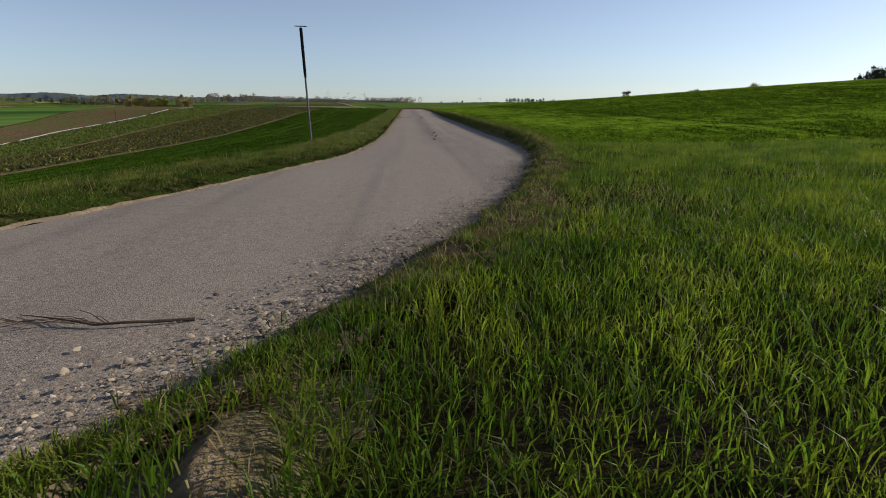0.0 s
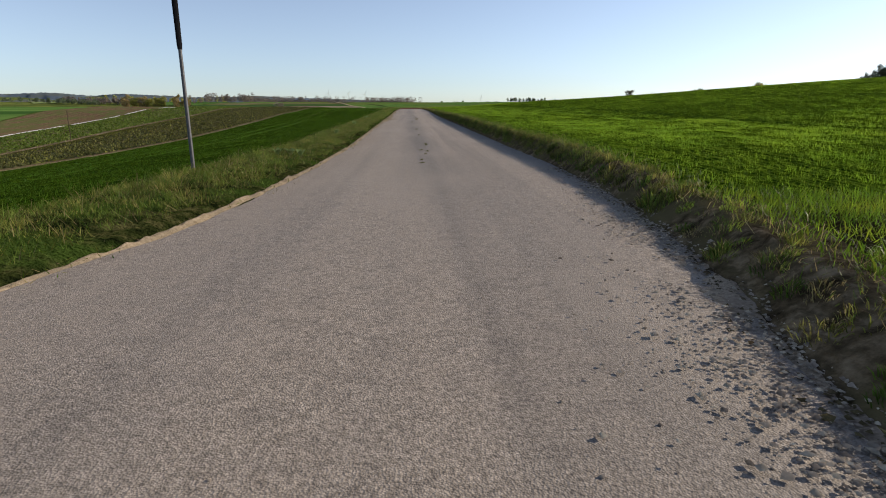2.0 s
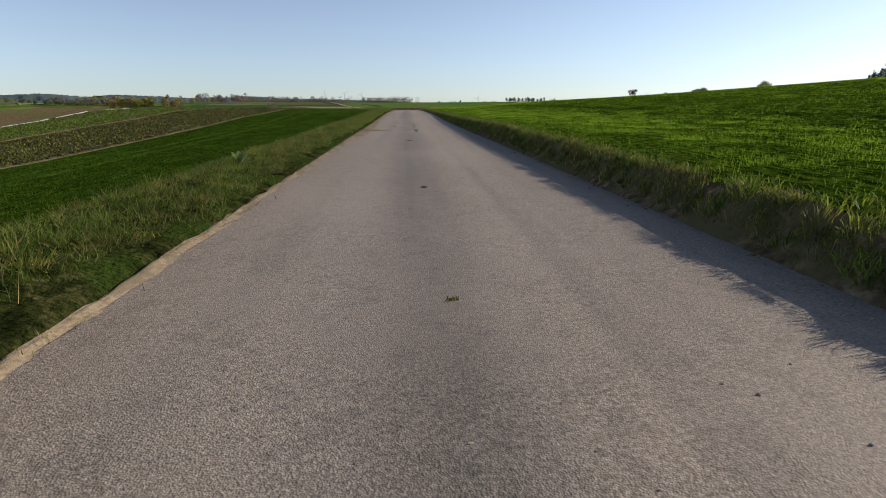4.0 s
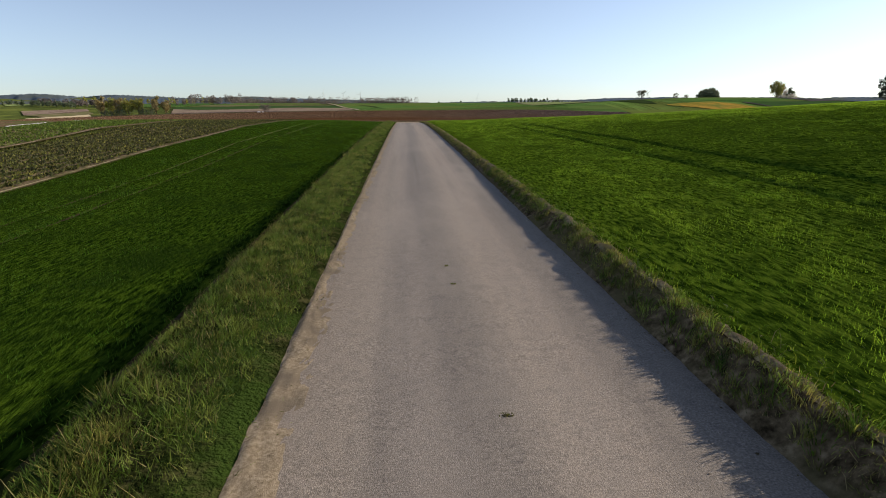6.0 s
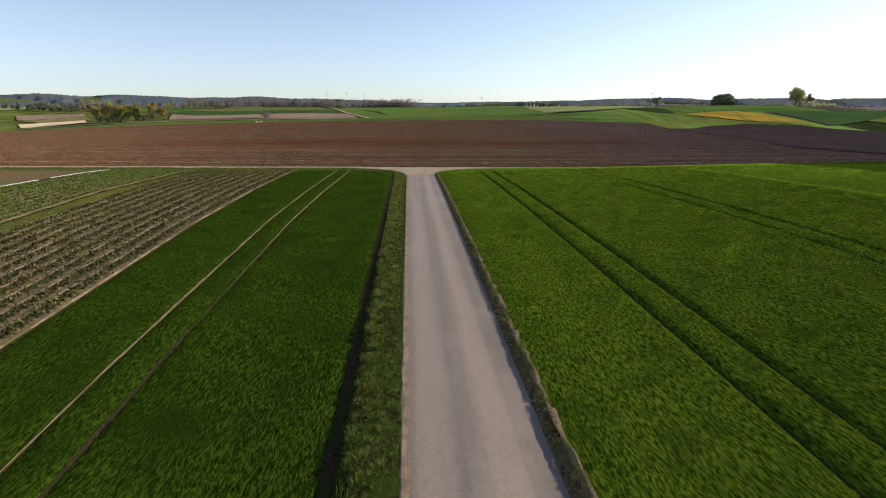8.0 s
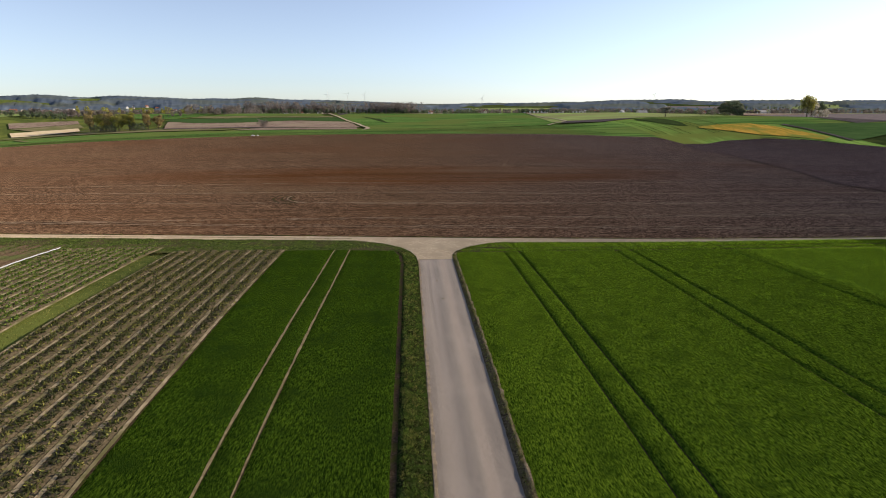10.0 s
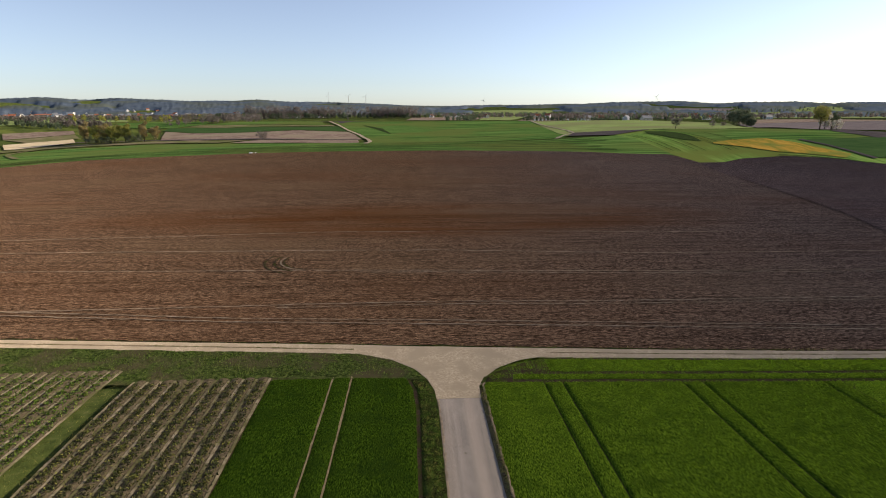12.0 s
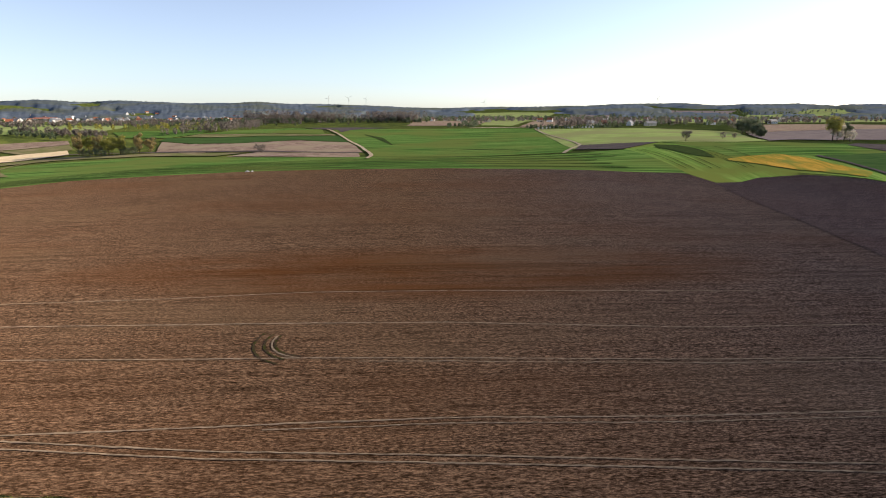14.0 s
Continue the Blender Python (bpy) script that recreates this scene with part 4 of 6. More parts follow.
def tussocks(name, x, y, radius, height, per, width, material_, label, lift=0.0, simple=False):
    """Tufts of grass: blades that rise from a small base and lean outwards, as one mesh."""
    k = np.repeat(np.arange(len(x)), per)
    n = len(k)
    a, r = rng.uniform(0, 2 * math.pi, n), np.sqrt(rng.uniform(0, 1, n))
    bx, by = x[k] + np.cos(a) * r * radius[k] * 0.75, y[k] + np.sin(a) * r * radius[k]
    h = height[k] * (1.1 - 0.55 * r) * rng.uniform(0.55, 1.2, n)
    base = np.stack([bx, by, land(bx, by) + lift], -1)
    way = a + rng.normal(0, 0.6, n)
    out = np.stack([np.cos(way), np.sin(way), np.zeros(n)], -1) * (h * (0.25 + 0.75 * r) * rng.uniform(0.5, 1.3, n))[:, None]
    facing = rng.uniform(0, 2 * math.pi, n)
    side = np.stack([np.cos(facing), np.sin(facing), np.zeros(n)], -1) * (width * rng.uniform(0.6, 1.3, n) / 2)[:, None]
    up = np.stack([np.zeros(n), np.zeros(n), h], -1)
    tip = base + up * 0.92 + out
    if simple:
        i = np.arange(n) * 3
        me = mesh_from(name, np.stack([base - side, base + side, tip], 1).reshape(-1, 3), np.stack([i, i + 1, i + 2], -1), material_)
    else:
        mid = base + up * 0.62 + out * 0.38
        i = np.arange(n) * 5
        me = mesh_from(name, np.stack([base - side * 0.8, base + side * 0.8, mid + side, mid - side, tip], 1).reshape(-1, 3), [np.stack([i, i + 1, i + 2, i + 3], -1), np.stack([i + 3, i + 2, i + 4], -1)], material_)
    return tagged(new(name, me), label, "grass", kind="stuff")


# Right verge: a narrow line of clumps on the earth bank, thick enough to shade the edge of the asphalt.
for y0, y1, count, per, w, m, h in ((15, 62, 620, 40, 0.007, M_OLIVE, 0.10), (15, 62, 340, 40, 0.007, M_GRASS, 0.12), (62, 132.4, 620, 22, 0.013, M_OLIVE, 0.11), (62, 132.4, 220, 22, 0.013, M_DRY, 0.10)):
    y = rng.uniform(y0, y1, count)
    x = right_edge(y) + 0.06 + rng.uniform(0, 1, count) ** 1.1 * (crop_edge(y) - 0.08)
    k = rng.uniform(0, 1, count) < 0.25 + 1.1 * rough_noise(y * 0.7, x * 2, 81)
    x, y = x[k], y[k]
    tussocks("verge_tufts", x, y, rng.uniform(0.06, 0.15, len(x)), h * rng.uniform(0.5, 1.35, len(x)), per, w, m, "olive tufts of grass on the earth bank by the road", 0.03, y0 > 20)
for y0, y1, per, w, m, h in ((3, 16, 380, 0.0045, M_OLIVE, 0.045), (3, 18, 300, 0.006, M_GRASS, 0.05), (3, 16, 200, 0.004, M_DRY, 0.06), (16, 62, 1500, 0.006, M_OLIVE, 0.05), (16, 62, 700, 0.006, M_GRASS, 0.055), (16, 62, 500, 0.005, M_DRY, 0.05), (62, 132.4, 520, 0.012, M_OLIVE, 0.06), (62, 132.4, 200, 0.012, M_GRASS, 0.06)):
    bx, by = [], []
    for a in np.arange(y0, y1, 3.0):
        c = min(a + 3.0, y1)
        lo, hi = float(np.min(right_edge(np.array([a, c])))), float(np.max(right_edge(np.array([a, c]))))
        x, y = scatter(lo, hi + 0.9, a, c, per, lambda x, y: (x > right_edge(y) + np.interp(y, [16, 24], [0.06, 0.0]) + 0.12 * rough_noise(y * 2.5, y * 0, 89)) * (x < right_edge(y) + crop_edge(y) + 0.02) * tufty(x * 2.6, y * 2.0, 81, np.where(y < 20, 9.0, 5.0)) * 0.9)
        bx.append(x), by.append(y)
    x, y = np.concatenate(bx), np.concatenate(by)
    blades("verge_grass", x, y, h * rng.uniform(0.4, 1.5, len(x)), w * rng.uniform(0.6, 1.3, len(x)), m, "short olive grass on the earth bank by the road", "grass", 0.75, 0.04, True)
x, y = scatter(-3, 2.6, 6, 60, 26, lambda x, y: (x > right_edge(y) + 0.02) * (x < right_edge(y) + 0.6))
blades("dry_grass", x, y, rng.uniform(0.05, 0.2, len(x)), rng.uniform(0.003, 0.006, len(x)), M_DRY, "dry straw hanging over the earth bank", "grass", 1.1, 0.03)
# Coarse tufts by the bend.
for m, count, h in ((M_OLIVE, 80, 0.06), (M_GRASS, 110, 0.065), (M_DRY, 30, 0.05)):
    y = rng.uniform(3.4, 16, count)
    x = right_edge(y) + 0.03 + rng.uniform(0, 1, count) * (crop_edge(y) + 0.2)
    tussocks("verge_tufts", x, y, rng.uniform(0.05, 0.13, count), h * rng.uniform(0.6, 1.3, count), 80, 0.0045, m, "coarse tufts of grass at the road's bend", 0.02)

WEEDS = ((-2.34, 20.05, 0.15, 14), (-2.56, 20.1, 0.14, 12), (-2.2, 20.16, 0.14, 11), (-2.55, 33.2, 0.2, 10), (-2.7, 41.5, 0.2, 10), (-2.45, 26.8, 0.18, 9))
# Left verge: a broad uneven band of rough tussocks over short grass.
for y0, y1, count, per, w, m, h in ((7, 40, 460, 50, 0.006, M_GRASS, 0.13), (7, 40, 420, 50, 0.006, M_OLIVE, 0.12), (40, 66, 620, 56, 0.008, M_GRASS, 0.15), (40, 66, 330, 56, 0.008, M_OLIVE, 0.14),
                                    (66, 134, 560, 40, 0.016, M_GRASS, 0.22), (66, 134, 520, 40, 0.016, M_OLIVE, 0.2)):
    y = rng.uniform(y0, y1, count)
    f = rng.uniform(0, 1, count)
    x = left_edge(y) - 0.16 - 0.22 * rough_noise(y * 0.8, y * 0, 41) - f ** 0.8 * 1.02
    clear = np.min([np.hypot(x - wx, y - wy) for wx, wy, _, _ in WEEDS], 0) > 0.34
    clear &= np.hypot(x + 3.4, (y - 18.6) * 0.6) > 0.45
    k = (rng.uniform(0, 1, count) < 0.2 + 1.3 * rough_noise(x * 1.2, y * 0.7, 83)) & clear
    x, y, f = x[k], y[k], f[k]
    tussocks("verge_tussocks", x, y, rng.uniform(0.08, 0.24, len(x)), h * (0.5 + 0.6 * f) * (0.45 + 1.4 * rng.uniform(0, 1, len(x)) ** 2), per, w, m, "rough green tussocks of the uneven verge", 0.025, True)
for y0, y1, per, w, m, h in ((7, 40, 1300, 0.005, M_GRASS, 0.055), (40, 66, 1500, 0.007, M_GRASS, 0.075), (66, 134, 420, 0.013, M_GRASS, 0.08), (7, 66, 420, 0.006, M_OLIVE, 0.06), (6, 66, 60, 0.005, M_DRY, 0.14)):
    x, y = scatter(-8.5, -1.5, y0, y1, per, lambda x, y: (x < left_edge(y) + 0.02 - 0.26 * rough_noise(y * 0.8, y * 0, 41) - 0.22 * (rough_noise(y * 4, x * 4, 84) - 0.35)) * (x > left_edge(y) - 1.4) * (0.45 + 0.55 * tufty(x * 1.7, y * 1.4, 83, 6.0)))
    blades("verge_grass", x, y, h * rng.uniform(0.4, 1.5, len(x)), w * rng.uniform(0.6, 1.3, len(x)), m, "short green and dry grass of the verge", "grass", 0.6, 0.03, True)

lay("headland_left", -62, -2.75, lambda x: 134.45 + 0 * x, lambda x: np.where(x < -8.2, track_y(x) - 1.0, np.interp(x, [-8.2, -5.7, -3.6, -2.5], [139.65, 138.25, 136.35, 134.25])), 200, 22, M_HEADLAND, 0.06, "rough dark green headland beside the track", "headland",
    extra=lambda x, y, u, v: 0.12 * (rough_noise(x * 1.2, y * 1.2, 87) - 0.5))
# Rough headland by the track, and the green fringe of the ploughed field.
x, y = scatter(-60, -3, 133.95, 146.45, 70, lambda x, y: (y > 135.15) * (y < track_y(x) - 1.15) * (x < left_edge(np.minimum(y, 139.45)) - 0.3) * (0.3 + 0.7 * tufty(x, y, 85)))
blades("headland_grass", x, y, rng.uniform(0.06, 0.2, len(x)), rng.uniform(0.03, 0.06, len(x)), M_GRASS, "rough dark green headland grass beside the track", "grass", 0.6, 0.08, True)
x, y = scatter(3, 60, 131.95, 140.45, 40, lambda x, y: (y > 133.65) * (y < track_y(x) - 1.1) * (x > right_edge(np.minimum(y, 138.25)) + 0.25))
blades("headland_grass", x, y, rng.uniform(0.06, 0.16, len(x)), rng.uniform(0.03, 0.05, len(x)), M_WHEAT, "green grass beside the track", "grass", 0.5, 0.04)
x, y = scatter(-60, 60, 132.45, 149.45, 30, lambda x, y: (np.abs(y - track_y(x) - 1.25) < 0.28) * 0.9)
blades("track_fringe", x, y, rng.uniform(0.06, 0.16, len(x)), rng.uniform(0.03, 0.05, len(x)), M_OLIVE, "thin olive grass fringe along the ploughed land", "grass", 0.6, 0.04)


def rows_of_plants(name, x0, pitch, count, y0, y1, material_, label, step=0.34, leaf=0.15):
    """Low leafy plants along ridges: six broad leaves each, in one mesh."""
    n_along = int((y1 - y0) / step)
    x = np.repeat(x0 + pitch * (np.arange(count) + 0.5), n_along)
    y = np.tile(y0 + step * np.arange(n_along), count) + rng.uniform(-0.3, 0.3, count * n_along)
    ok = rng.uniform(0, 1, len(x)) < 0.6 + 0.4 * rough_noise(x * 0.4, y * 0.15, 91)
    x, y = x[ok], y[ok]
    x, y = np.repeat(x, 6) + rng.normal(0, 0.21, len(x) * 6), np.repeat(y, 6) + rng.normal(0, 0.09, len(y) * 6)
    return blades(name, x, y, leaf * rng.uniform(0.6, 1.4, len(x)), leaf * 0.55 * rng.uniform(0.6, 1.3, len(x)) * 1.6, material_, label, "vegetable", 0.9, 0.16, True)


rows_of_plants("berry_plants", -27.4, 1.14, 10, 14, 134.45, M_BERRY, "low dark green berry plants along sandy ridges", step=0.10, leaf=0.14)
rows_of_plants("berry_leaves", -27.4, 1.14, 10, 14, 134.45, M_OLIVE, "olive berry leaves along sandy ridges", step=0.24, leaf=0.15)
rows_of_plants("green_plants", -40.2, 1.06, 10, 20, 136.45, M_GRASS, "green vegetable plants along sandy ridges", step=0.13, leaf=0.16)
x, y = scatter(-29.7, -27.4, 14, 134.95, 40)
blades("path_grass", x, y, rng.uniform(0.05, 0.14, len(x)), rng.uniform(0.02, 0.05, len(x)), M_OLIVE, "worn grass path between the vegetable beds", "grass", 0.6, 0.03, True)


# ---- far fields ----
def field(name, near, far, material_, lift, label, category="field", n=40, m=12, rag=2.0):
    """A far field between a near and a far line of corners (x, y), laid on the land, with slightly uneven rims."""
    near, far = np.array(near, float), np.array(far, float)
    u, v = np.meshgrid(np.linspace(0, 1, n), np.linspace(0, 1, m))
    at = lambda p, k: np.interp(u, np.linspace(0, 1, len(p)), p[:, k])
    x = at(near, 0) * (1 - v) + at(far, 0) * v
    y = at(near, 1) * (1 - v) + at(far, 1) * v
    x = x + rag * (rough_noise(x * 0.05, y * 0.05, 101) - 0.5)
    y = y + rag * (rough_noise(y * 0.05, x * 0.05, 102) - 0.5)
    return tagged(new(name, sheet(name, x, (y, land(x, y) + lift), material_)), label, category, kind="structure")


path_x = lambda y: np.interp(y, [445, 466, 496, 547, 601, 663, 751], [-31, -30, -34, -44, -59, -75, -100])
lay("cereal_field_left", -340, -31, lambda x: soil_far(x) + 0.4, lambda x: np.interp(x, [-340, -300, -278, -250, -197, -131, -90, -31], [440, 462, 478, 500, 512, 485, 472, 460]), 80, 30, M_FARGREEN, 0.15, "green cereal field behind the ploughed hump")
lay("cereal_field_middle", -31, 133, lambda x: soil_far(x) + 0.4, lambda x: np.interp(x, [-31, 30, 90, 133], [461, 449, 442, 445]), 60, 24, M_FARGREEN, 0.15, "bright green cereal field behind the ploughed hump")
lay("cereal_field_ridge", path_x, lambda y: np.interp(y, [440, 470, 500, 580, 700, 800], [92, 106, 119, 126, 131, 150]), 449, 800, 60, 70, M_FARGREEN, 0.15, "bright green cereal field rising to a low ridge")
lay("cereal_field_slope", 131, 235, lambda x: soil_far(x) + 0.4, lambda x: np.interp(x, [131, 171, 186, 206, 235], [449, 486, 486, 452, 450]), 60, 50, M_SLOPEGREEN, 0.15, "bright green drilled cereal field on the slope")
lay("cereal_field_top", 171, 300, lambda x: np.interp(x, [171, 206, 228, 300], [400, 398, 392, 350]), lambda x: np.interp(x, [171, 186, 206, 228, 244, 300], [487, 488, 455, 458, 442, 436]), 50, 40, M_FARGREEN, 0.24, "green grass land on the brow of the hill")
field("pasture", [(104, 466), (130, 458), (171, 487), (206, 455), (234, 462)], [(133, 706), (190, 710), (260, 715), (330, 655), (250, 500)], M_PALEGREEN, 0.34, "pale green pasture on the rise", m=24)
field("dark_soil_wedge", [(103, 462), (130, 448), (150, 466), (170, 484)], [(119, 499), (130, 497), (145, 496), (171, 488)], M_DARKSOIL, 0.5, "wedge of dark bare soil")
# The bank's shadow side, put down as a dark sheet.
field("bank_shade", [(150, 443), (152, 417), (156, 404), (163, 397)], [(158, 466), (166, 455), (168, 437), (165, 410)], M_BANK, 0.45, "shaded bank in the cereal field, its shade laid as dark green")
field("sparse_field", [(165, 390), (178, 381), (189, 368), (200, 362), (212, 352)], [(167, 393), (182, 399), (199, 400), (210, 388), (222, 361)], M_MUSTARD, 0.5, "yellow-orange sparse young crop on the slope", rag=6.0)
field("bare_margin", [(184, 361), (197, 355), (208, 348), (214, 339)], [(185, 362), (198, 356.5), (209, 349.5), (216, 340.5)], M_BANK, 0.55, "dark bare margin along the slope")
field("dark_cereal", [(220, 391), (225, 381), (228, 367), (232, 352)], [(224, 395), (240, 396), (262, 401), (330, 410)], M_FARGREEN_DARK, 0.5, "dark green cereal field on the slope")
field("bare_strip", [(217, 393), (223, 380), (226, 365), (226, 350)], [(220, 395), (225, 382), (229, 367), (230, 352)], M_DARKSOIL, 0.62, "brown bare strip beside the dark cereal")
field("purple_field", [(264, 430), (266, 414), (270, 400)], [(282, 443), (300, 446), (380, 450)], M_DARKSOIL, 0.5, "dark purplish bare field")
field("dark_field", [(236, 463), (292, 506), (376, 565), (520, 600)], [(330, 640), (400, 680), (470, 700), (640, 730)], M_GREYSOIL, 0.45, "wide grey-mauve bare field", m=20)
field("grey_field", [(331, 642), (400, 682), (470, 702), (640, 732)], [(624, 1080), (712, 1113), (796, 1106), (900, 1000)], M_PINKSOIL, 0.4, "wide pale brown bare field", m=20)
field("straw_field", [(-307, 523), (-291, 536), (-273, 555)], [(-327, 551), (-311, 566), (-289, 580)], M_STRAW, 0.5, "pale straw-coloured stubble strip")
field("overgrown_balk", [(-307, 520), (-288, 533), (-270, 552), (-200, 540), (-120, 524), (-40, 489)], [(-307, 523), (-290, 536), (-272, 556), (-203, 546), (-120, 532), (-40, 494)], M_DARKSOIL, 0.6, "dark overgrown balk below the bare fields", "balk", n=80, rag=1.0)
field("brown_slope", [(-290, 472), (-284, 500), (-262, 520), (-200, 520), (-140, 500)], [(-306, 519), (-286, 531), (-266, 540), (-200, 538), (-125, 520)], M_DRYGRASS, 0.42, "brown dry grass slope beside the cereal field")
field("lower_field", [(-130, 488), (-97, 478), (-50, 459), (-37, 459)], [(-120, 522), (-97, 510), (-60, 500), (-40, 488)], M_PINKSOIL, 0.45, "pinkish dry bare field at the foot of the rise")
field("olive_field", [(-309, 560), (-296, 574), (-285, 583)], [(-346, 579), (-327, 592), (-306, 611)], M_DRYGRASS, 0.4, "olive fallow strip in the valley")
field("brown_field", [(-348, 581), (-329, 594), (-306, 613)], [(-371, 616), (-347, 624), (-319, 633)], M_PINKSOIL, 0.4, "brown bare field in the valley")
field("pink_field", [(-203, 547), (-175, 531), (-136, 530), (-91, 515), (-38, 497)], [(-228, 616), (-196, 597), (-156, 594), (-106, 611), (-55, 585)], M_PINKSOIL, 0.4, "pinkish dry bare field with a lone bush", m=20)
field("dark_strip", [(-233, 622), (-196, 600), (-156, 597), (-106, 615), (-58, 590)], [(-235, 645), (-183, 642), (-149, 650), (-110, 648), (-74, 650)], M_FARGREEN_DARK, 0.4, "dark green strip behind the dry field")
field("beige_strip", [(-225, 650), (-183, 646), (-149, 655), (-76, 654)], [(-215, 672), (-183, 672), (-149, 678), (-82, 668)], M_DRYGRASS, 0.4, "beige bare strip")
field("green_strip", [(-215, 676), (-183, 676), (-149, 682), (-90, 672)], [(-200, 705), (-180, 760), (-165, 880), (-110, 760)], M_FARGREEN, 0.4, "green cereal strip below the wood")
field("dark_wedge", [(-108, 762), (-88, 735), (-76, 690)], [(-160, 930), (-90, 960), (-29, 900)], M_DARKSOIL, 0.4, "dark bare wedge below the wood")
field("sand_patch", [(68, 806), (110, 812), (160, 845)], [(78, 850), (120, 870), (163, 870)], M_STRAW, 0.9, "pale sandy field beyond the ridge")
field("valley_meadow", [(-420, 668), (-390, 690), (-320, 700)], [(-800, 1190), (-683, 1193), (-500, 1120)], M_PALEGREEN, 0.3, "pale green valley meadow", m=20)
field("valley_meadow", [(-279, 648), (-233, 645), (-215, 680)], [(-310, 695), (-265, 720), (-220, 730)], M_FARGREEN, 0.3, "green meadow behind the tree clump")
field("valley_field", [(-10, 1080), (50, 1080), (110, 1080)], [(20, 1800), (130, 1800), (240, 1700)], M_PINKSOIL, 0.35, "brown bare valley field", m=20)
field("valley_field", [(172, 1000), (220, 1020), (280, 1050)], [(420, 1900), (480, 1950), (540, 1900)], M_PINKSOIL, 0.35, "brown bare valley field below the farm", m=20)
field("valley_field", [(120, 1085), (150, 1080), (170, 1050)], [(320, 2300), (400, 2300), (410, 1900)], M_PALEGREEN, 0.35, "green valley field with scattered trees", m=20)
field("valley_field", [(560, 1200), (900, 1250), (1250, 1250)], [(800, 2100), (1300, 2100), (1700, 1900)], M_PALEGREEN, 0.35, "green valley field below the forest", m=20)
field("valley_field", [(350, 1250), (450, 1250), (545, 1200)], [(600, 2150), (700, 2200), (790, 2100)], M_GREYSOIL, 0.35, "grey-brown valley field", m=20)
field("valley_field", [(-650, 1250), (-500, 1180), (-350, 1220)], [(-1000, 2000), (-600, 2050), (-300, 2000)], M_DRYGRASS, 0.35, "dry valley pasture by the town", m=20)
field("slope_field", [(150, 2350), (350, 2350), (520, 2300)], [(220, 2800), (480, 2850), (700, 2750)], M_PALEGREEN, 0.6, "pale green field on the far slope", m=20)
field("slope_field", [(620, 2300), (900, 2250), (1150, 2150)], [(800, 2800), (1200, 2750), (1500, 2600)], M_GREYSOIL, 0.6, "grey bare field on the far slope", m=20)
field("slope_field", [(1250, 2150), (1500, 2050), (1700, 1950)], [(1600, 2600), (1900, 2500), (2150, 2350)], M_PALEGREEN, 0.6, "pale green field on the far slope", m=20)
# Shade of terrace steps in the ridge field, laid as dark green sheets.
field("hollow_shade", [(27, 501), (40, 500), (55, 499), (71, 480)], [(27, 502.5), (40, 506), (55, 505), (71, 482)], M_BANK, 0.3, "shaded hollow in the cereal field, its shade laid as a dark sheet", rag=0.6)
field("hollow_shade", [(-51, 661), (-36, 619), (-20, 557)], [(-49, 662), (-30, 626), (-19, 560)], M_BANK, 0.3, "shaded hollow in the cereal field, its shade laid as a dark sheet", rag=0.6)


M_PALE_LINE = material("pressed_soil", [(0.38, 0.13, 0.094, 0.062), (0.62, 0.31, 0.235, 0.16)], scale=2.2, detail=10, rough=0.95, stretch=(0.5, 2, 1), bump=0.8, relief=0.05)


def ribbon(name, points, width, material_, lift, label, category, step=4.0, bed=None):
    """A path along a smoothed line of points, laid on the land."""
    p = np.array(points, float)
    t = np.concatenate([[0], np.cumsum(np.hypot(*np.diff(p, axis=0).T))])
    s = np.linspace(0, t[-1], max(12, int(t[-1] / step)))
    cx, cy = np.interp(s, t, p[:, 0]), np.interp(s, t, p[:, 1])
    for _ in range(3):
        cx[1:-1], cy[1:-1] = (cx[:-2] + 2 * cx[1:-1] + cx[2:]) / 4, (cy[:-2] + 2 * cy[1:-1] + cy[2:]) / 4
    nx_, ny_ = -np.gradient(cy), np.gradient(cx)
    k = np.hypot(nx_, ny_)
    off = np.linspace(-0.5, 0.5, 5)[None, :] * (width * (0.8 + 0.4 * rough_noise(s * 0.15, s * 0, 103)))[:, None]
    x, y = cx[:, None] + (nx_ / k)[:, None] * off, cy[:, None] + (ny_ / k)[:, None] * off
    return tagged(new(name, sheet(name, x, (y, land(x, y) + lift + (0 if bed is None else bed(x, y, 0, 0))), material_)), label, category, kind="structure")


ribbon("farm_path", [(-32, 447), (-30, 466), (-34, 496), (-44, 547), (-59, 601), (-75, 663), (-100, 745)], 2.6, M_SAND, 0.6, "sandy farm path climbing between the fields", "path")
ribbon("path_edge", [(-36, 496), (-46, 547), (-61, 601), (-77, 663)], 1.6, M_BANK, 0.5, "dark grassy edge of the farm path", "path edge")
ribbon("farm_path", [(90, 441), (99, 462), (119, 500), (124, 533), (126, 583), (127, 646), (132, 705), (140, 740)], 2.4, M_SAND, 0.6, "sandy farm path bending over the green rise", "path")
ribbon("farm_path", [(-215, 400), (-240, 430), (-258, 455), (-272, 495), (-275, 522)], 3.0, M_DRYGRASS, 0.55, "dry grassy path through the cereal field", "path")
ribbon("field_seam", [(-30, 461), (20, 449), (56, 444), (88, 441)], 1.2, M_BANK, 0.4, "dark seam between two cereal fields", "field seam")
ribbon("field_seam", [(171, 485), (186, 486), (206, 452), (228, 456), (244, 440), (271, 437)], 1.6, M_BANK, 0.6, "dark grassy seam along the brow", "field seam")
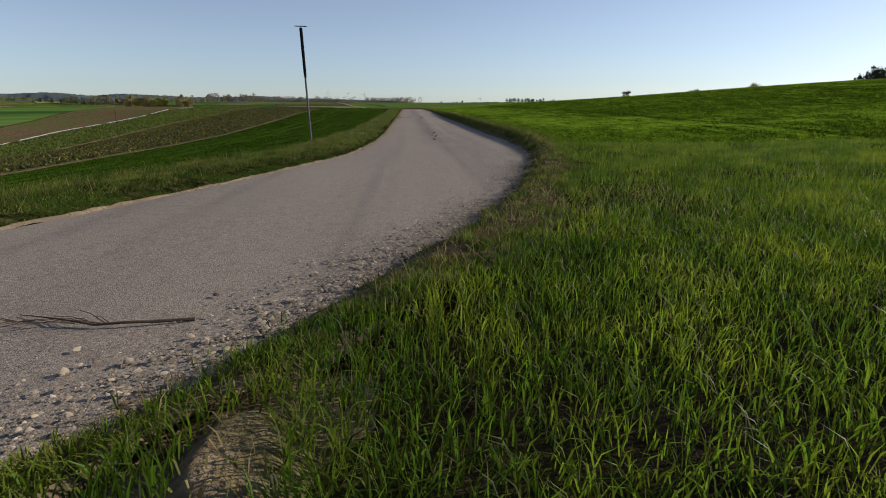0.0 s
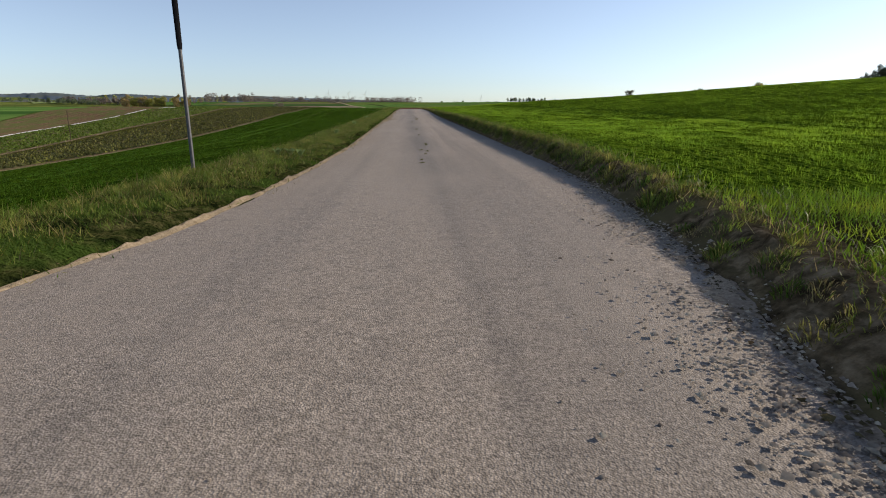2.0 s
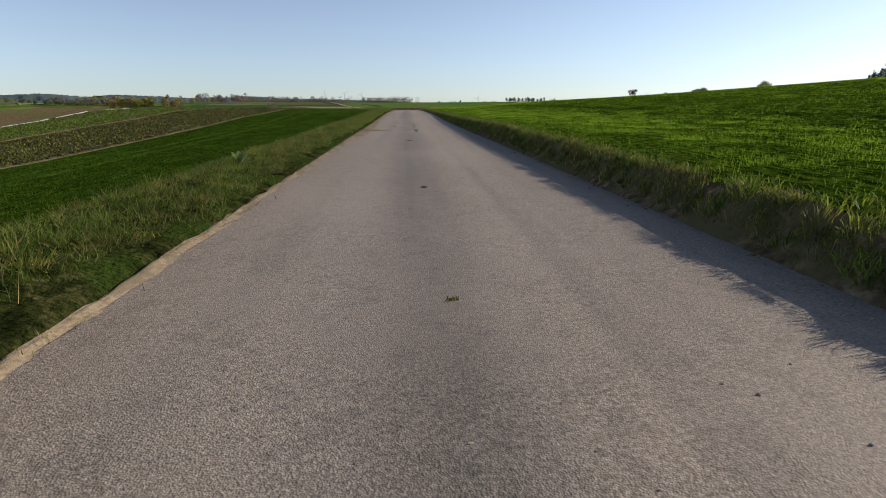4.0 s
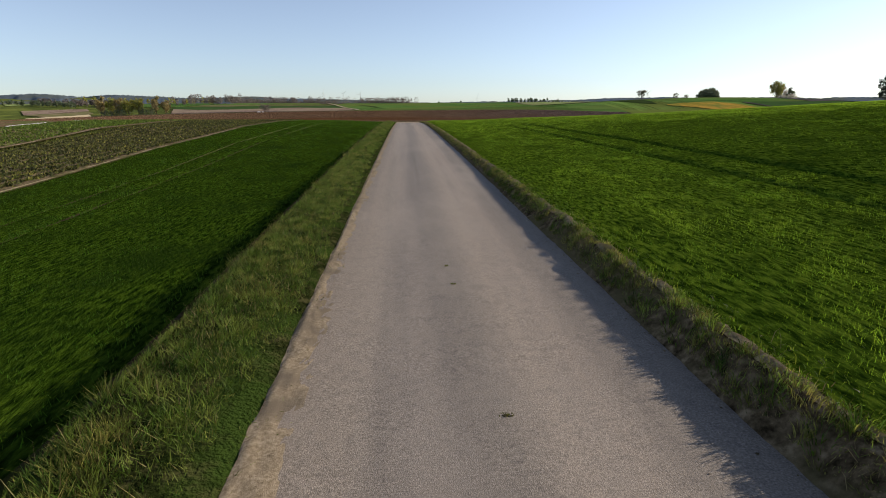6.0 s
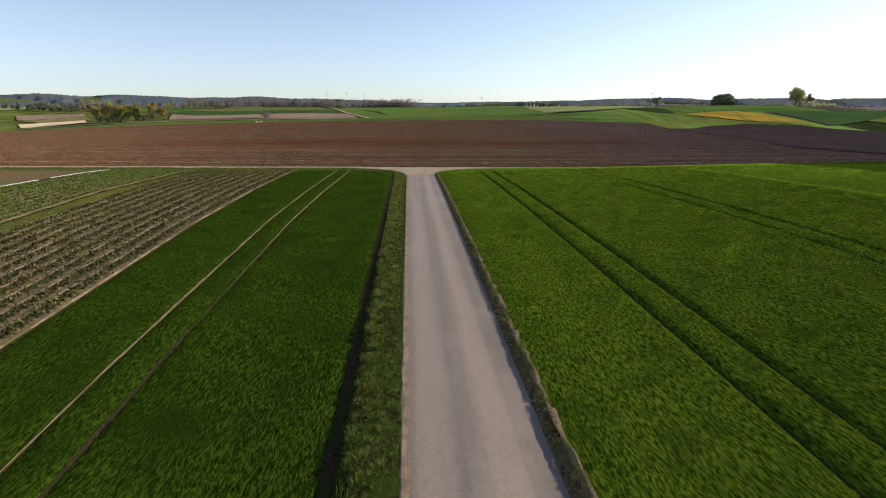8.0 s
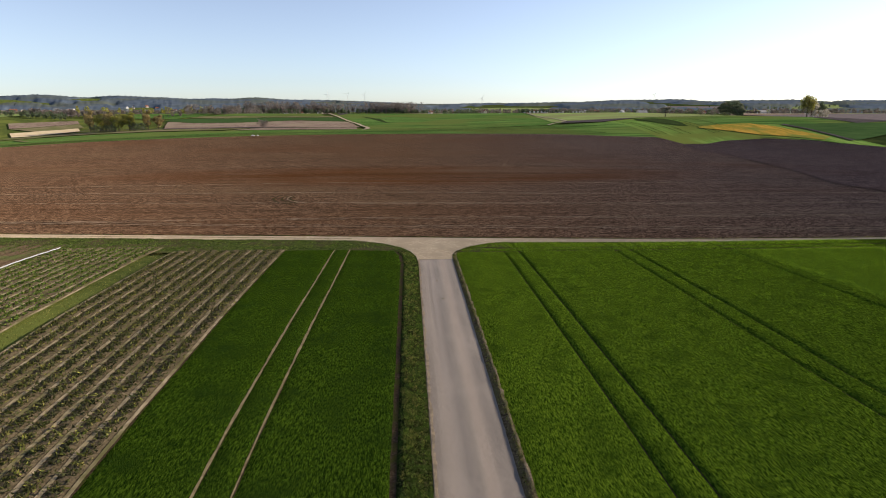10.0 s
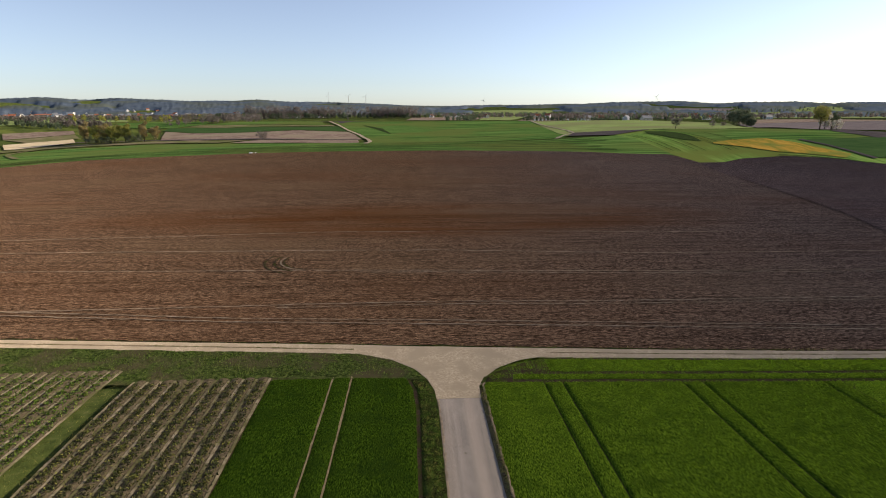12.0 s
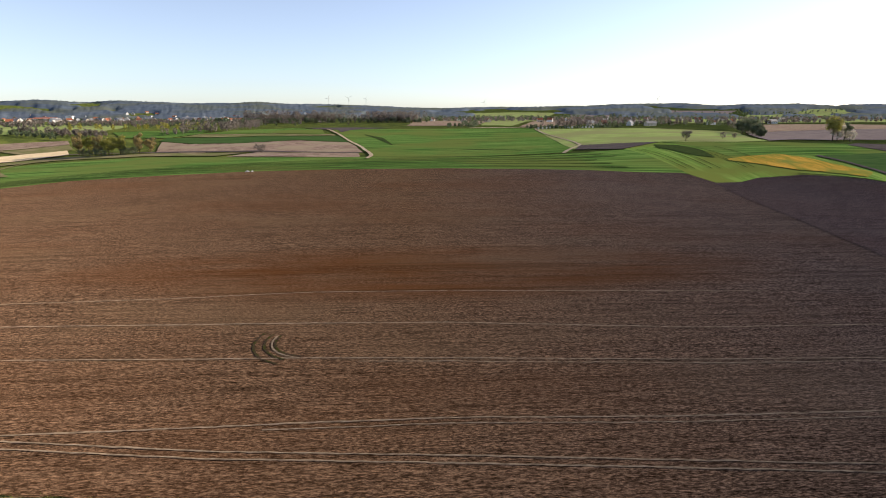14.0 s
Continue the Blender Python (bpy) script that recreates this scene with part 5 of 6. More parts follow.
# Wheel lines with the drilling, at the sprayer's width. Their dark green includes the shade inside the gaps.
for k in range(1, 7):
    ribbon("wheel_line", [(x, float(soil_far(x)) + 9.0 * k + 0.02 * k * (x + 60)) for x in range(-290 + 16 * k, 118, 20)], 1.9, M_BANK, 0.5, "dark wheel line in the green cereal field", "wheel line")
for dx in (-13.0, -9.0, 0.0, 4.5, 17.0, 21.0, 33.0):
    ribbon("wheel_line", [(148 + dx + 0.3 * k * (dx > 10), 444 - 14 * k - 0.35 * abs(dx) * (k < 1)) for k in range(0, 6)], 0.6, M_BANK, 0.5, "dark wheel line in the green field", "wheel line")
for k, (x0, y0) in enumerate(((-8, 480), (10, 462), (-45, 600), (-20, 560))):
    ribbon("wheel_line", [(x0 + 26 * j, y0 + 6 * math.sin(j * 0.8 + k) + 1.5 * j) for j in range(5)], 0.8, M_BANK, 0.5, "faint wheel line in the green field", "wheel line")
def plough_line(name, rows_, width, skin, label, category="wheel line"):
    """A line over the harrowed land, given by its distance beyond the track."""
    px_, pd_ = zip(*rows_)
    xs_ = np.arange(px_[0], px_[-1] + 1, 4.0)
    ribbon(name, [(float(x_), float(track_y(x_) + np.interp(x_, px_, pd_))) for x_ in xs_], width, skin, 0.16, label, category, 0.6, furrows)


PLOUGH_LINES = [[(-120, 10.6), (-46.5, 8.8), (-24, 7.85), (0, 8.1), (45, 8.2), (110, 8.4)], [(-120, 9.4), (-46.5, 7.6), (-24, 6.7), (0, 6.95), (45, 7.0), (110, 7.2)],
                [(-90, 5.5), (-47, 9.5), (-34, 10.95), (-25, 12), (-11.6, 13.6), (0, 14.75), (21, 15.7), (53, 18.4), (110, 22)], [(-20, 11.6), (0, 13.7), (21, 14.6), (53, 17.3), (110, 20.9)],
                [(-120, 23), (-60, 26.4), (-36, 27.6), (-18.5, 28.7), (0, 29.4), (32, 30.1), (65, 32.2), (110, 35)], [(-12, 28.0), (0, 28.4), (32, 29.0), (65, 31.2), (110, 34)],
                [(-120, 34), (-51, 38.5), (-21, 40.6), (0, 41.7), (37, 41.2), (75, 44.4), (110, 48)], [(-90, 45), (-46, 50.8), (-24, 54.9), (1, 56.8), (60, 59)]]
for k, rows_ in enumerate(PLOUGH_LINES):
    plough_line("wheel_line", rows_, (0.22, 0.22, 0.26, 0.18, 0.28, 0.2, 0.3, 0.28)[k], M_PALE_LINE, "pale wheel line across the ploughed field")
for r, skin in ((5.0, M_EARTH), (5.45, M_PALE_LINE), (6.4, M_EARTH), (7.8, M_EARTH)):
    ribbon("turning_mark", [(-19.0 + r * math.cos(a), 176.2 + r * 1.0 * math.sin(a)) for a in np.linspace(2.75, 4.6 if r < 6 else 4.3, 14)], 0.34 if skin is M_EARTH else 0.24, skin, 0.16,
           "curved wheel mark where a tractor turned", "wheel mark", 0.6, furrows)

# ---- forest on the far ridge ----
az = np.radians(np.linspace(-62, 62, 900))
rad = np.linspace(2350, 3900, 26)
AZ, RAD = np.meshgrid(az, rad)
FX, FY = RAD * np.sin(AZ), RAD * np.cos(AZ)
cover = ease((rough_noise(np.degrees(AZ) * 0.25, RAD / 420, 111) - 0.26 - 0.16 * ease(np.degrees(AZ) / 6)) / 0.10)
cover = cover * ease((RAD - 2350) / 160)
FZ = land(FX, FY) - 3 + cover * (9 + 9 * rough_noise(np.degrees(AZ) * 9, RAD / 60, 112, 3))
tagged(new("far_forest", sheet("far_forest", FX, (FY, FZ), M_WOOD_HAZE, smooth=False)), "dark wooded ridge along the horizon, blued by haze in its colour", "forest", kind="stuff")


# ---- trees ----
def leaf_cloud(centres, radii, count, size, flat=0.8):
    """Small leaf faces gathered in clumps, as arrays of places."""
    k = rng.integers(0, len(centres), count)
    d = rng.normal(0, 1, (count, 3))
    d /= np.linalg.norm(d, axis=1)[:, None]
    p = np.array(centres)[k] + d * (np.array(radii)[k] * rng.uniform(0.35, 1.05, count) ** 0.6)[:, None] * np.array([1, 1, flat])
    a, b = rng.normal(0, 1, (count, 3)), rng.normal(0, 1, (count, 3))
    a /= np.linalg.norm(a, axis=1)[:, None]
    b -= (a * b).sum(1)[:, None] * a
    b /= np.linalg.norm(b, axis=1)[:, None]
    s = size * rng.uniform(0.5, 1.3, count)[:, None]
    return np.stack([p - a * s, p + b * s * 0.6, p + a * s, p - b * s * 0.6], 1).reshape(-1, 3)


def tree(name, x, y, height, spread_, leaf_material, label, category="tree", group="", leaves=1400, size=0.32, trunk=0.35, limbs=9, bare=0.0, low=0.25):
    """A tree: tapered trunk, limbs and twigs, and a broken crown of small leaves."""
    z = float(land(x, y)) - 0.05
    thing = empty(name, x, y, z, label, category, group)
    bm = bmesh.new()
    lean = rng.normal(0, 0.03, 2)
    top = height * 0.82
    path_ = [(lean[0] * h, lean[1] * h, h) for h in np.linspace(0, top, 6)]
    tube(bm, path_, [trunk * (1 - 0.85 * k / 5) for k in range(6)], 7)
    part("trunk", bm, thing, material=M_BARK)
    centres, radii = [], []
    bm = bmesh.new()
    for k in range(limbs):
        h = height * (low + (0.72 - low) * (k + 0.5) / limbs)
        a = k * 2.4 + rng.uniform(-0.4, 0.4)
        reach = spread_ * 0.72 * (0.55 + 0.45 * math.sin(math.pi * (k + 1) / (limbs + 1))) * rng.uniform(0.7, 1.1)
        rise_ = height * rng.uniform(0.12, 0.26)
        mid = (math.cos(a) * reach * 0.55, math.sin(a) * reach * 0.55, h + rise_ * 0.45)
        end = (math.cos(a) * reach, math.sin(a) * reach, h + rise_)
        tube(bm, [(lean[0] * h, lean[1] * h, h), mid, end], [trunk * 0.34, trunk * 0.2, trunk * 0.05], 5)
        for m_ in range(6):
            b = a + rng.uniform(-0.9, 0.9)
            f = rng.uniform(0.4, 1.0)
            p0 = (mid[0] + (end[0] - mid[0]) * f, mid[1] + (end[1] - mid[1]) * f, mid[2] + (end[2] - mid[2]) * f)
            q = (p0[0] + math.cos(b) * reach * 0.4, p0[1] + math.sin(b) * reach * 0.4, p0[2] + height * rng.uniform(0.04, 0.14))
            tube(bm, [p0, q], [trunk * 0.1, trunk * 0.03], 4)
            centres.append(q)
            radii.append(spread_ * rng.uniform(0.22, 0.46))
        centres.append(end)
        radii.append(spread_ * rng.uniform(0.26, 0.5))
    for f in np.linspace(low + 0.1, 0.8, 6):
        a = rng.uniform(0, 6.28)
        centres.append((math.cos(a) * spread_ * 0.22, math.sin(a) * spread_ * 0.22, height * f))
        radii.append(spread_ * rng.uniform(0.4, 0.6))
    for f in (0.8, 0.9, 1.0):
        centres.append((lean[0] * top, lean[1] * top, height * f - spread_ * 0.2))
        radii.append(spread_ * 0.3 * (1.3 - f * 0.6))
    part("limbs", bm, thing, material=M_BARK)
    count = int(1.25 * leaves * (1 - bare))
    v = leaf_cloud(centres, radii, count, size)
    i = np.arange(count) * 4
    part("crown", mesh_from("crown", v, np.stack([i, i + 1, i + 2, i + 3], -1), leaf_material), thing)["kind"] = "stuff"
    if bare:
        n = int(leaves * bare)
        k = rng.integers(0, len(centres), n)
        c = np.array(centres)[k]
        d = rng.normal(0, 1, (n, 3)) * np.array(radii)[k][:, None] * 0.9
        s = rng.normal(0, 1, (n, 3))
        s = s / np.linalg.norm(s, axis=1)[:, None] * 0.05
        v = np.stack([c + d * 0.1 - s, c + d * 0.1 + s, c + d + np.array([0, 0, 0.25])], 1).reshape(-1, 3)
        i = np.arange(n) * 3
        part("branchwork", mesh_from("branchwork", v, np.stack([i, i + 1, i + 2], -1), M_TWIG), thing)["kind"] = "stuff"
    return thing


G = "trees in the valley clump"
for x, y, h, s, m, lab in ((-262, 549, 15.5, 4.2, M_LEAF_RUST, "tall birch with rust-coloured catkins in a clump"), (-252, 545, 14, 4.2, M_LEAF_YELLOW, "willow with yellow-green young leaves in a clump"),
                           (-243, 541, 15, 4.2, M_LEAF_RUST, "birch with thin rusty crown in a clump"), (-234, 538, 13.5, 5.2, M_LEAF_YELLOW, "rounded willow in fresh yellow-green leaf"),
                           (-227, 541, 14, 4.8, M_LEAF_YELLOW, "willow in fresh yellow-green leaf"), (-213, 542, 14.5, 3.6, M_LEAF_RUST, "slender birch with rusty catkins"),
                           (-207, 547, 11, 3.8, M_LEAF_RUST, "small rusty birch at the end of the clump")):
    tree("tree", x, y, h, s, m, lab, group=G, leaves=4200, size=0.36, bare=0.25, low=0.12)
for x, y in ((-256, 543), (-246, 538), (-238, 535), (-222, 538), (-217, 540)):
    tree("shrub", x, y, 5.5, 3.8, M_LEAF_DARK, "dark leafless scrub at the foot of the clump", "shrub", "scrub under the clump", leaves=900, size=0.3, trunk=0.16, limbs=7, bare=0.4, low=0.05)
tree("shrub", -115, 517, 6.5, 4.2, M_TWIG, "lone brown leafless bush on the dry field", "shrub", leaves=1600, size=0.16, trunk=0.2, limbs=10, bare=0.7, low=0.08)
tree("tree", 188, 482, 7.5, 3.2, M_LEAF_DARK, "lone bare round-crowned tree on the pasture", leaves=2200, size=0.2, trunk=0.35, bare=0.6, low=0.3)
for x, y, h in ((326, 640, 13), (318, 618, 14), (311, 600, 14), (301, 578, 11), (291, 556, 7)):
    tree("tree", x, y, h, h * 0.5, M_LEAF_DARK, "dark dense tree in a hedge row", group="trees in the hedge row", leaves=4200, size=0.45, trunk=0.4, bare=0.25, low=0.06)
tree("tree", 332, 528, 19, 5.6, M_LEAF_YELLOW, "tall willow with sparse yellow-green crown", leaves=4600, size=0.36, trunk=0.5, limbs=18, bare=0.3)
tree("tree", 339, 532, 14, 5.0, M_BLOSSOM, "broad fruit tree in pale blossom", leaves=2600, size=0.34, trunk=0.4, bare=0.1, low=0.12)
tree("tree", 349, 537, 14, 4.0, M_LEAF_DARK, "dark conifer-like tree beside the blossom", leaves=2200, size=0.4, trunk=0.35, low=0.08)
tree("shrub", 345, 526, 9, 4.0, M_BLOSSOM, "white-blossoming shrub below the willow", "shrub", leaves=1500, size=0.3, trunk=0.2, low=0.1)
for x, y, h in ((225, 500, 5), (236, 504, 4), (352, 700, 8), (365, 716, 7)):
    tree("shrub", x, y, h, h * 0.5, M_TWIG, "thin bare shrub on the hill edge", "shrub", leaves=700, size=0.2, trunk=0.15, bare=0.6, low=0.1)
# Conifer wood on the right hill.
for k in range(42):
    j, d = k // 3, 14 * (k % 3)
    x, y = 415 + 4.5 * j + 0.95 * d + rng.uniform(-2, 2), 504 - 2.0 * j + d + rng.uniform(-3, 3)
    tree("conifer", x, y, rng.uniform(33, 39) - 9 * (j < 2), 6.2, M_SPRUCE, "dark spruce in a small wood", "tree", "spruces of the hill wood", leaves=620, size=0.75, trunk=0.3, limbs=8, low=0.04)


def belt(name, points, count, height, material_, label, width=30, twiggy=0.6, leaf=0.5, per=90):
    """A belt of far trees as one mesh: trunks and loose crowns."""
    p = np.array(points, float)
    t = np.linspace(0, 1, len(p))
    s = np.sort(rng.uniform(0, 1, count))
    cx = np.interp(s, t, p[:, 0]) + rng.normal(0, width / 3, count)
    cy = np.interp(s, t, p[:, 1]) + rng.normal(0, width / 3, count)
    h = height * rng.uniform(0.6, 1.1, count)
    z = land(cx, cy) - 0.4
    w = 0.02 * h
    a = rng.uniform(0, math.pi, count)
    ox, oy = np.cos(a) * w, np.sin(a) * w
    trunks = np.stack([np.stack([cx - ox, cy - oy, z], -1), np.stack([cx + ox, cy + oy, z], -1), np.stack([cx + oy, cy - ox, z], -1), np.stack([cx, cy, z + h * 0.9], -1)], 1).reshape(-1, 3)
    i = np.arange(count) * 4
    f1 = np.concatenate([np.stack([i, i + 1, i + 3], -1), np.stack([i + 1, i + 2, i + 3], -1), np.stack([i + 2, i, i + 3], -1)])
    k = np.repeat(np.arange(count), per)
    n = len(k)
    up = rng.uniform(0.28, 1.0, n)
    r = h[k] * 0.26 * np.sqrt(np.clip(np.sin(math.pi * np.clip((up - 0.12) / 0.95, 0, 1)), 0.05, 1)) * rng.uniform(0.1, 1, n) ** 0.5
    b = rng.uniform(0, 2 * math.pi, n)
    c = np.stack([cx[k] + np.cos(b) * r, cy[k] + np.sin(b) * r, z[k] + up * h[k]], -1)
    d = rng.normal(0, 1, (n, 3)) * leaf
    e = rng.normal(0, 1, (n, 3)) * leaf * 0.6
    v = np.stack([c - d, c + e, c + d, c - e], 1).reshape(-1, 3)
    j = np.arange(n) * 4 + len(trunks)
    me = mesh_from(name, np.concatenate([trunks, v]), [f1, np.stack([j, j + 1, j + 2, j + 3], -1)], material_)
    return tagged(new(name, me), label, "trees", kind="stuff")


belt("bare_wood", [(-340, 1290), (-260, 1310), (-180, 1335), (-60, 1335), (15, 1330)], 260, 25, M_TWIG, "belt of tall bare trees across the valley", 34, leaf=0.7)
belt("bare_wood_undergrowth", [(-420, 1240), (-300, 1280), (-180, 1325), (5, 1320)], 160, 11, M_LEAF_DARK, "dark undergrowth of the bare wood", 40, leaf=0.9)
belt("bare_wood_edge", [(-248, 668), (-204, 716), (-222, 900), (-262, 1020), (-300, 1200)], 110, 11, M_TWIG, "belt of bare trees above the dry field", 16, leaf=0.45)
belt("valley_scrub", [(-760, 1150), (-560, 1230), (-340, 1300)], 800, 8, M_TWIG, "bare grey scrub and trees in the valley", 260, leaf=0.6, per=40)
belt("valley_scrub_green", [(-700, 1000), (-500, 1120), (-320, 1150)], 160, 7, M_LEAF_DARK, "dark green bushes in the valley", 220, leaf=0.6, per=60)
belt("valley_willows", [(-360, 720), (-300, 760), (-260, 800)], 26, 9, M_LEAF_YELLOW, "yellow-green willows behind the clump", 40, leaf=0.5)
belt("meadow_hedge", [(-410, 700), (-370, 690), (-330, 665), (-300, 655)], 70, 7, M_TWIG, "brown hedge along the valley meadow", 10, leaf=0.4)
belt("valley_trees", [(-900, 1000), (-620, 1060), (-420, 1200)], 120, 9, M_TWIG, "bare trees along the valley", 60, leaf=0.7)
belt("valley_hedge", [(-330, 640), (-420, 690), (-560, 760)], 70, 6, M_LEAF_DARK, "low dark hedge by the valley field", 16, leaf=0.4)
belt("town_trees", [(-1700, 1750), (-1200, 1900), (-700, 2000), (-200, 2100)], 420, 8, M_LEAF_DARK, "dark trees among the town's houses", 420, leaf=1.0, per=50)
belt("town_trees_bare", [(-1700, 1650), (-1100, 1750), (-500, 1900)], 360, 8, M_TWIG, "bare trees among the town's houses", 380, leaf=0.9, per=50)
belt("ridge_trees", [(120, 715), (175, 722), (300, 905)], 60, 5, M_LEAF_DARK, "dark hedge behind the green rise", 6, leaf=0.4)
belt("farm_trees", [(240, 1010), (340, 1120), (460, 1060)], 90, 12, M_TWIG, "bare trees round a farmstead", 50, leaf=0.6)
belt("farm_trees_dark", [(300, 1010), (420, 1080), (560, 1000)], 50, 10, M_LEAF_DARK, "dark trees round a farmstead", 50, leaf=0.6)
belt("far_hedges", [(500, 1150), (900, 1250), (1400, 1400)], 160, 12, M_TWIG, "bare trees along far hedges", 120, leaf=0.8)
belt("far_hedges_dark", [(100, 1650), (700, 1800), (1600, 1900)], 260, 15, M_LEAF_DARK, "dark woods in the far valley", 200, leaf=1.1, per=60)
belt("far_copses", [(120, 1450), (420, 1500), (900, 1650), (1600, 1750)], 300, 12, M_TWIG, "bare copses and hedges over the far valley", 260, leaf=0.9, per=44)
belt("far_copses_dark", [(60, 1900), (500, 2200), (1200, 2350), (1900, 2300)], 240, 14, M_LEAF_DARK, "dark copses on the far slope", 300, leaf=1.2, per=44)
belt("far_hedges_mid", [(60, 900), (100, 1000), (130, 1250)], 24, 9, M_LEAF_DARK, "few dark trees in the valley", 30, leaf=0.6)


# ---- houses, barns, hives, turbines ----
def house(name, x, y, w, d, h, turn, wall, roof, label, category="house", group="", pitch=0.45, windows=3):
    """A gabled house: walls, two-sided roof with eaves, chimney and windows."""
    thing = empty(name, x, y, float(land(x, y)) - 0.3, label, category, group)
    thing.rotation_euler = (0, 0, turn)
    bm = bmesh.new()
    slab(bm, -w / 2, -d / 2, 0, w / 2, d / 2, h)
    r = d / 2 * pitch * 2
    for s in (-1, 1):
        bm.faces.new([bm.verts.new(p) for p in ((s * w / 2, -d / 2, h), (s * w / 2, d / 2, h), (s * w / 2, 0, h + r))])
    part("wall", bm, thing, material=wall)
    bm = bmesh.new()
    e = 0.45
    for s in (-1, 1):
        lo, hi = (s * (d / 2 + e), h - e * 2 * r / d), (0, h + r)
        ring = [bm.verts.new((x_, lo[0] if k else hi[0], (lo[1] if k else hi[1]) + t)) for t in (0.02, 0.24) for x_, k in ((-w / 2 - e, 1), (w / 2 + e, 1), (w / 2 + e, 0), (-w / 2 - e, 0))]
        for f in ((0, 1, 2, 3), (7, 6, 5, 4), (0, 4, 5, 1), (1, 5, 6, 2), (2, 6, 7, 3), (3, 7, 4, 0)):
            bm.faces.new([ring[k] for k in f])
    roof_ob = part("roof", bm, thing, material=roof)
    bm = bmesh.new()
    slab(bm, w * 0.18, -0.4, h + r * 0.6, w * 0.18 + 0.7, 0.4, h + r + 0.9)
    part("chimney", bm, roof_ob, material=M_CREAM)
    for k in range(windows):
        bm = bmesh.new()
        cx = -w / 2 + w * (k + 0.5) / windows
        slab(bm, cx - 0.6, -d / 2 - 0.04, 1.0, cx + 0.6, -d / 2 + 0.1, 2.5)
        part("window", bm, thing, material=M_PANE)
    return thing


TOWN = "houses of the valley town"
kinds = [house("house", -980, 2060, 12, 10, 5.5, 0.3, M_WHITE, M_ROOF_RED, "white town house with a red tiled roof", group=TOWN),
         house("house", -1010, 2030, 12, 9, 5, 1.2, M_CREAM, M_ROOF_RED, "cream town house with a red tiled roof", group=TOWN),
         house("house", -940, 2010, 12, 10, 6.5, 0.1, M_WHITE, M_ROOF_GREY, "white town house with a grey roof", group=TOWN),
         house("house", -900, 2090, 14, 10, 5, 0.7, M_CREAM, M_ROOF_GREY, "cream town house with a grey roof", group=TOWN)]
for k in range(170):
    a = radians(rng.uniform(-38, -8))
    r = rng.uniform(1500, 2750)
    x, y = r * math.sin(a), r * math.cos(a)
    copy_thing(kinds[k % 4], pose(x, y, float(land(x, y)) - 0.3, 0, 0, float(rng.uniform(0, 180))))
for k in range(40):
    a = radians(rng.uniform(2, 36))
    r = rng.uniform(1350, 2500)
    x, y = r * math.sin(a), r * math.cos(a)
    copy_thing(kinds[k % 4], pose(x, y, float(land(x, y)) - 0.3, 0, 0, float(rng.uniform(0, 180))))
house("warehouse", -1150, 1935, 62, 26, 9, 0.25, M_WHITE, M_ROOF_RED, "long white hall with a low roof beside the town", "warehouse", pitch=0.12, windows=9)
house("warehouse", -1085, 1950, 18, 18, 16, 0.25, M_WHITE, M_ROOF_GREY, "tall white block of the hall", "warehouse", pitch=0.1, windows=3)
house("warehouse", -760, 2080, 50, 22, 8, 0.15, M_WHITE, M_ROOF_GREY, "long pale hall in the town", "warehouse", pitch=0.12, windows=7)
house("warehouse", -560, 2150, 70, 24, 8, 0.1, M_WHITE, M_ROOF_GREY, "long white shed at the town's edge", "warehouse", pitch=0.12, windows=7)
FARM = "farm buildings"
for x, y, w, turn, wall, roof in ((318, 1085, 14, 0.5, M_CREAM, M_ROOF_GREY), (345, 1100, 18, 0.2, M_CREAM, M_ROOF_RED), (386, 1075, 16, 0.9, M_WHITE, M_ROOF_GREY),
                                  (412, 1050, 20, 0.3, M_CREAM, M_ROOF_GREY), (560, 1120, 14, 0.4, M_WHITE, M_ROOF_RED), (720, 1180, 16, 0.2, M_WHITE, M_ROOF_GREY), (640, 1190, 12, 0.8, M_CREAM, M_ROOF_RED)):
    house("farmhouse", x, y, w, 9, 4.5, turn, wall, roof, "low farm building among bare trees", "farmhouse", FARM)


def hive(x, y):
    thing = empty("beehive", x, y, float(land(x, y)) + 0.2, "small white beehive standing before a dark hedge", "beehive", "row of beehives")
    bm = bmesh.new()
    slab(bm, -0.8, -0.8, 0.2, 0.8, 0.8, 2.2, 0.05)
    part("body", bm, thing, material=M_WHITE)
    bm = bmesh.new()
    slab(bm, -0.95, -0.95, 2.2, 0.95, 0.95, 2.45, 0.04)
    part("lid", bm, thing, material=M_ROOF_GREY)
    return thing


first_hive = hive(136, 708)
for k in range(1, 16):
    x, y = 136 + 5.2 * k, 708 + 3.5 * k
    copy_thing(first_hive, pose(x, y, float(land(x, y)) + 0.2, 0, 0, float(rng.uniform(-20, 20))))


def turbine(x, y, height, turn):
    z = float(land(x, y)) - 8
    thing = empty("wind_turbine", x, y, z, "slim white wind turbine on the horizon", "wind turbine", "wind turbines on the ridge")
    bm = bmesh.new()
    tube(bm, [(0, 0, 0), (0, 0, height)], [1.3, 0.8], 10)
    part("tower", bm, thing, material=M_WHITE)
    bm = bmesh.new()
    slab(bm, -2, -6, height - 2, 2, 5, height + 2, 0.5)
    part("nacelle", bm, thing, material=M_WHITE)
    for k in range(3):
        a = turn + k * 2 * math.pi / 3
        bm = bmesh.new()
        tube(bm, [(0, -6.5, height), (math.sin(a) * 12, -6.6, height + math.cos(a) * 12), (math.sin(a) * 30, -6.8, height + math.cos(a) * 30)], [0.7, 1.0, 0.25], 6)
        part("blade", bm, thing, material=M_WHITE)
    return thing


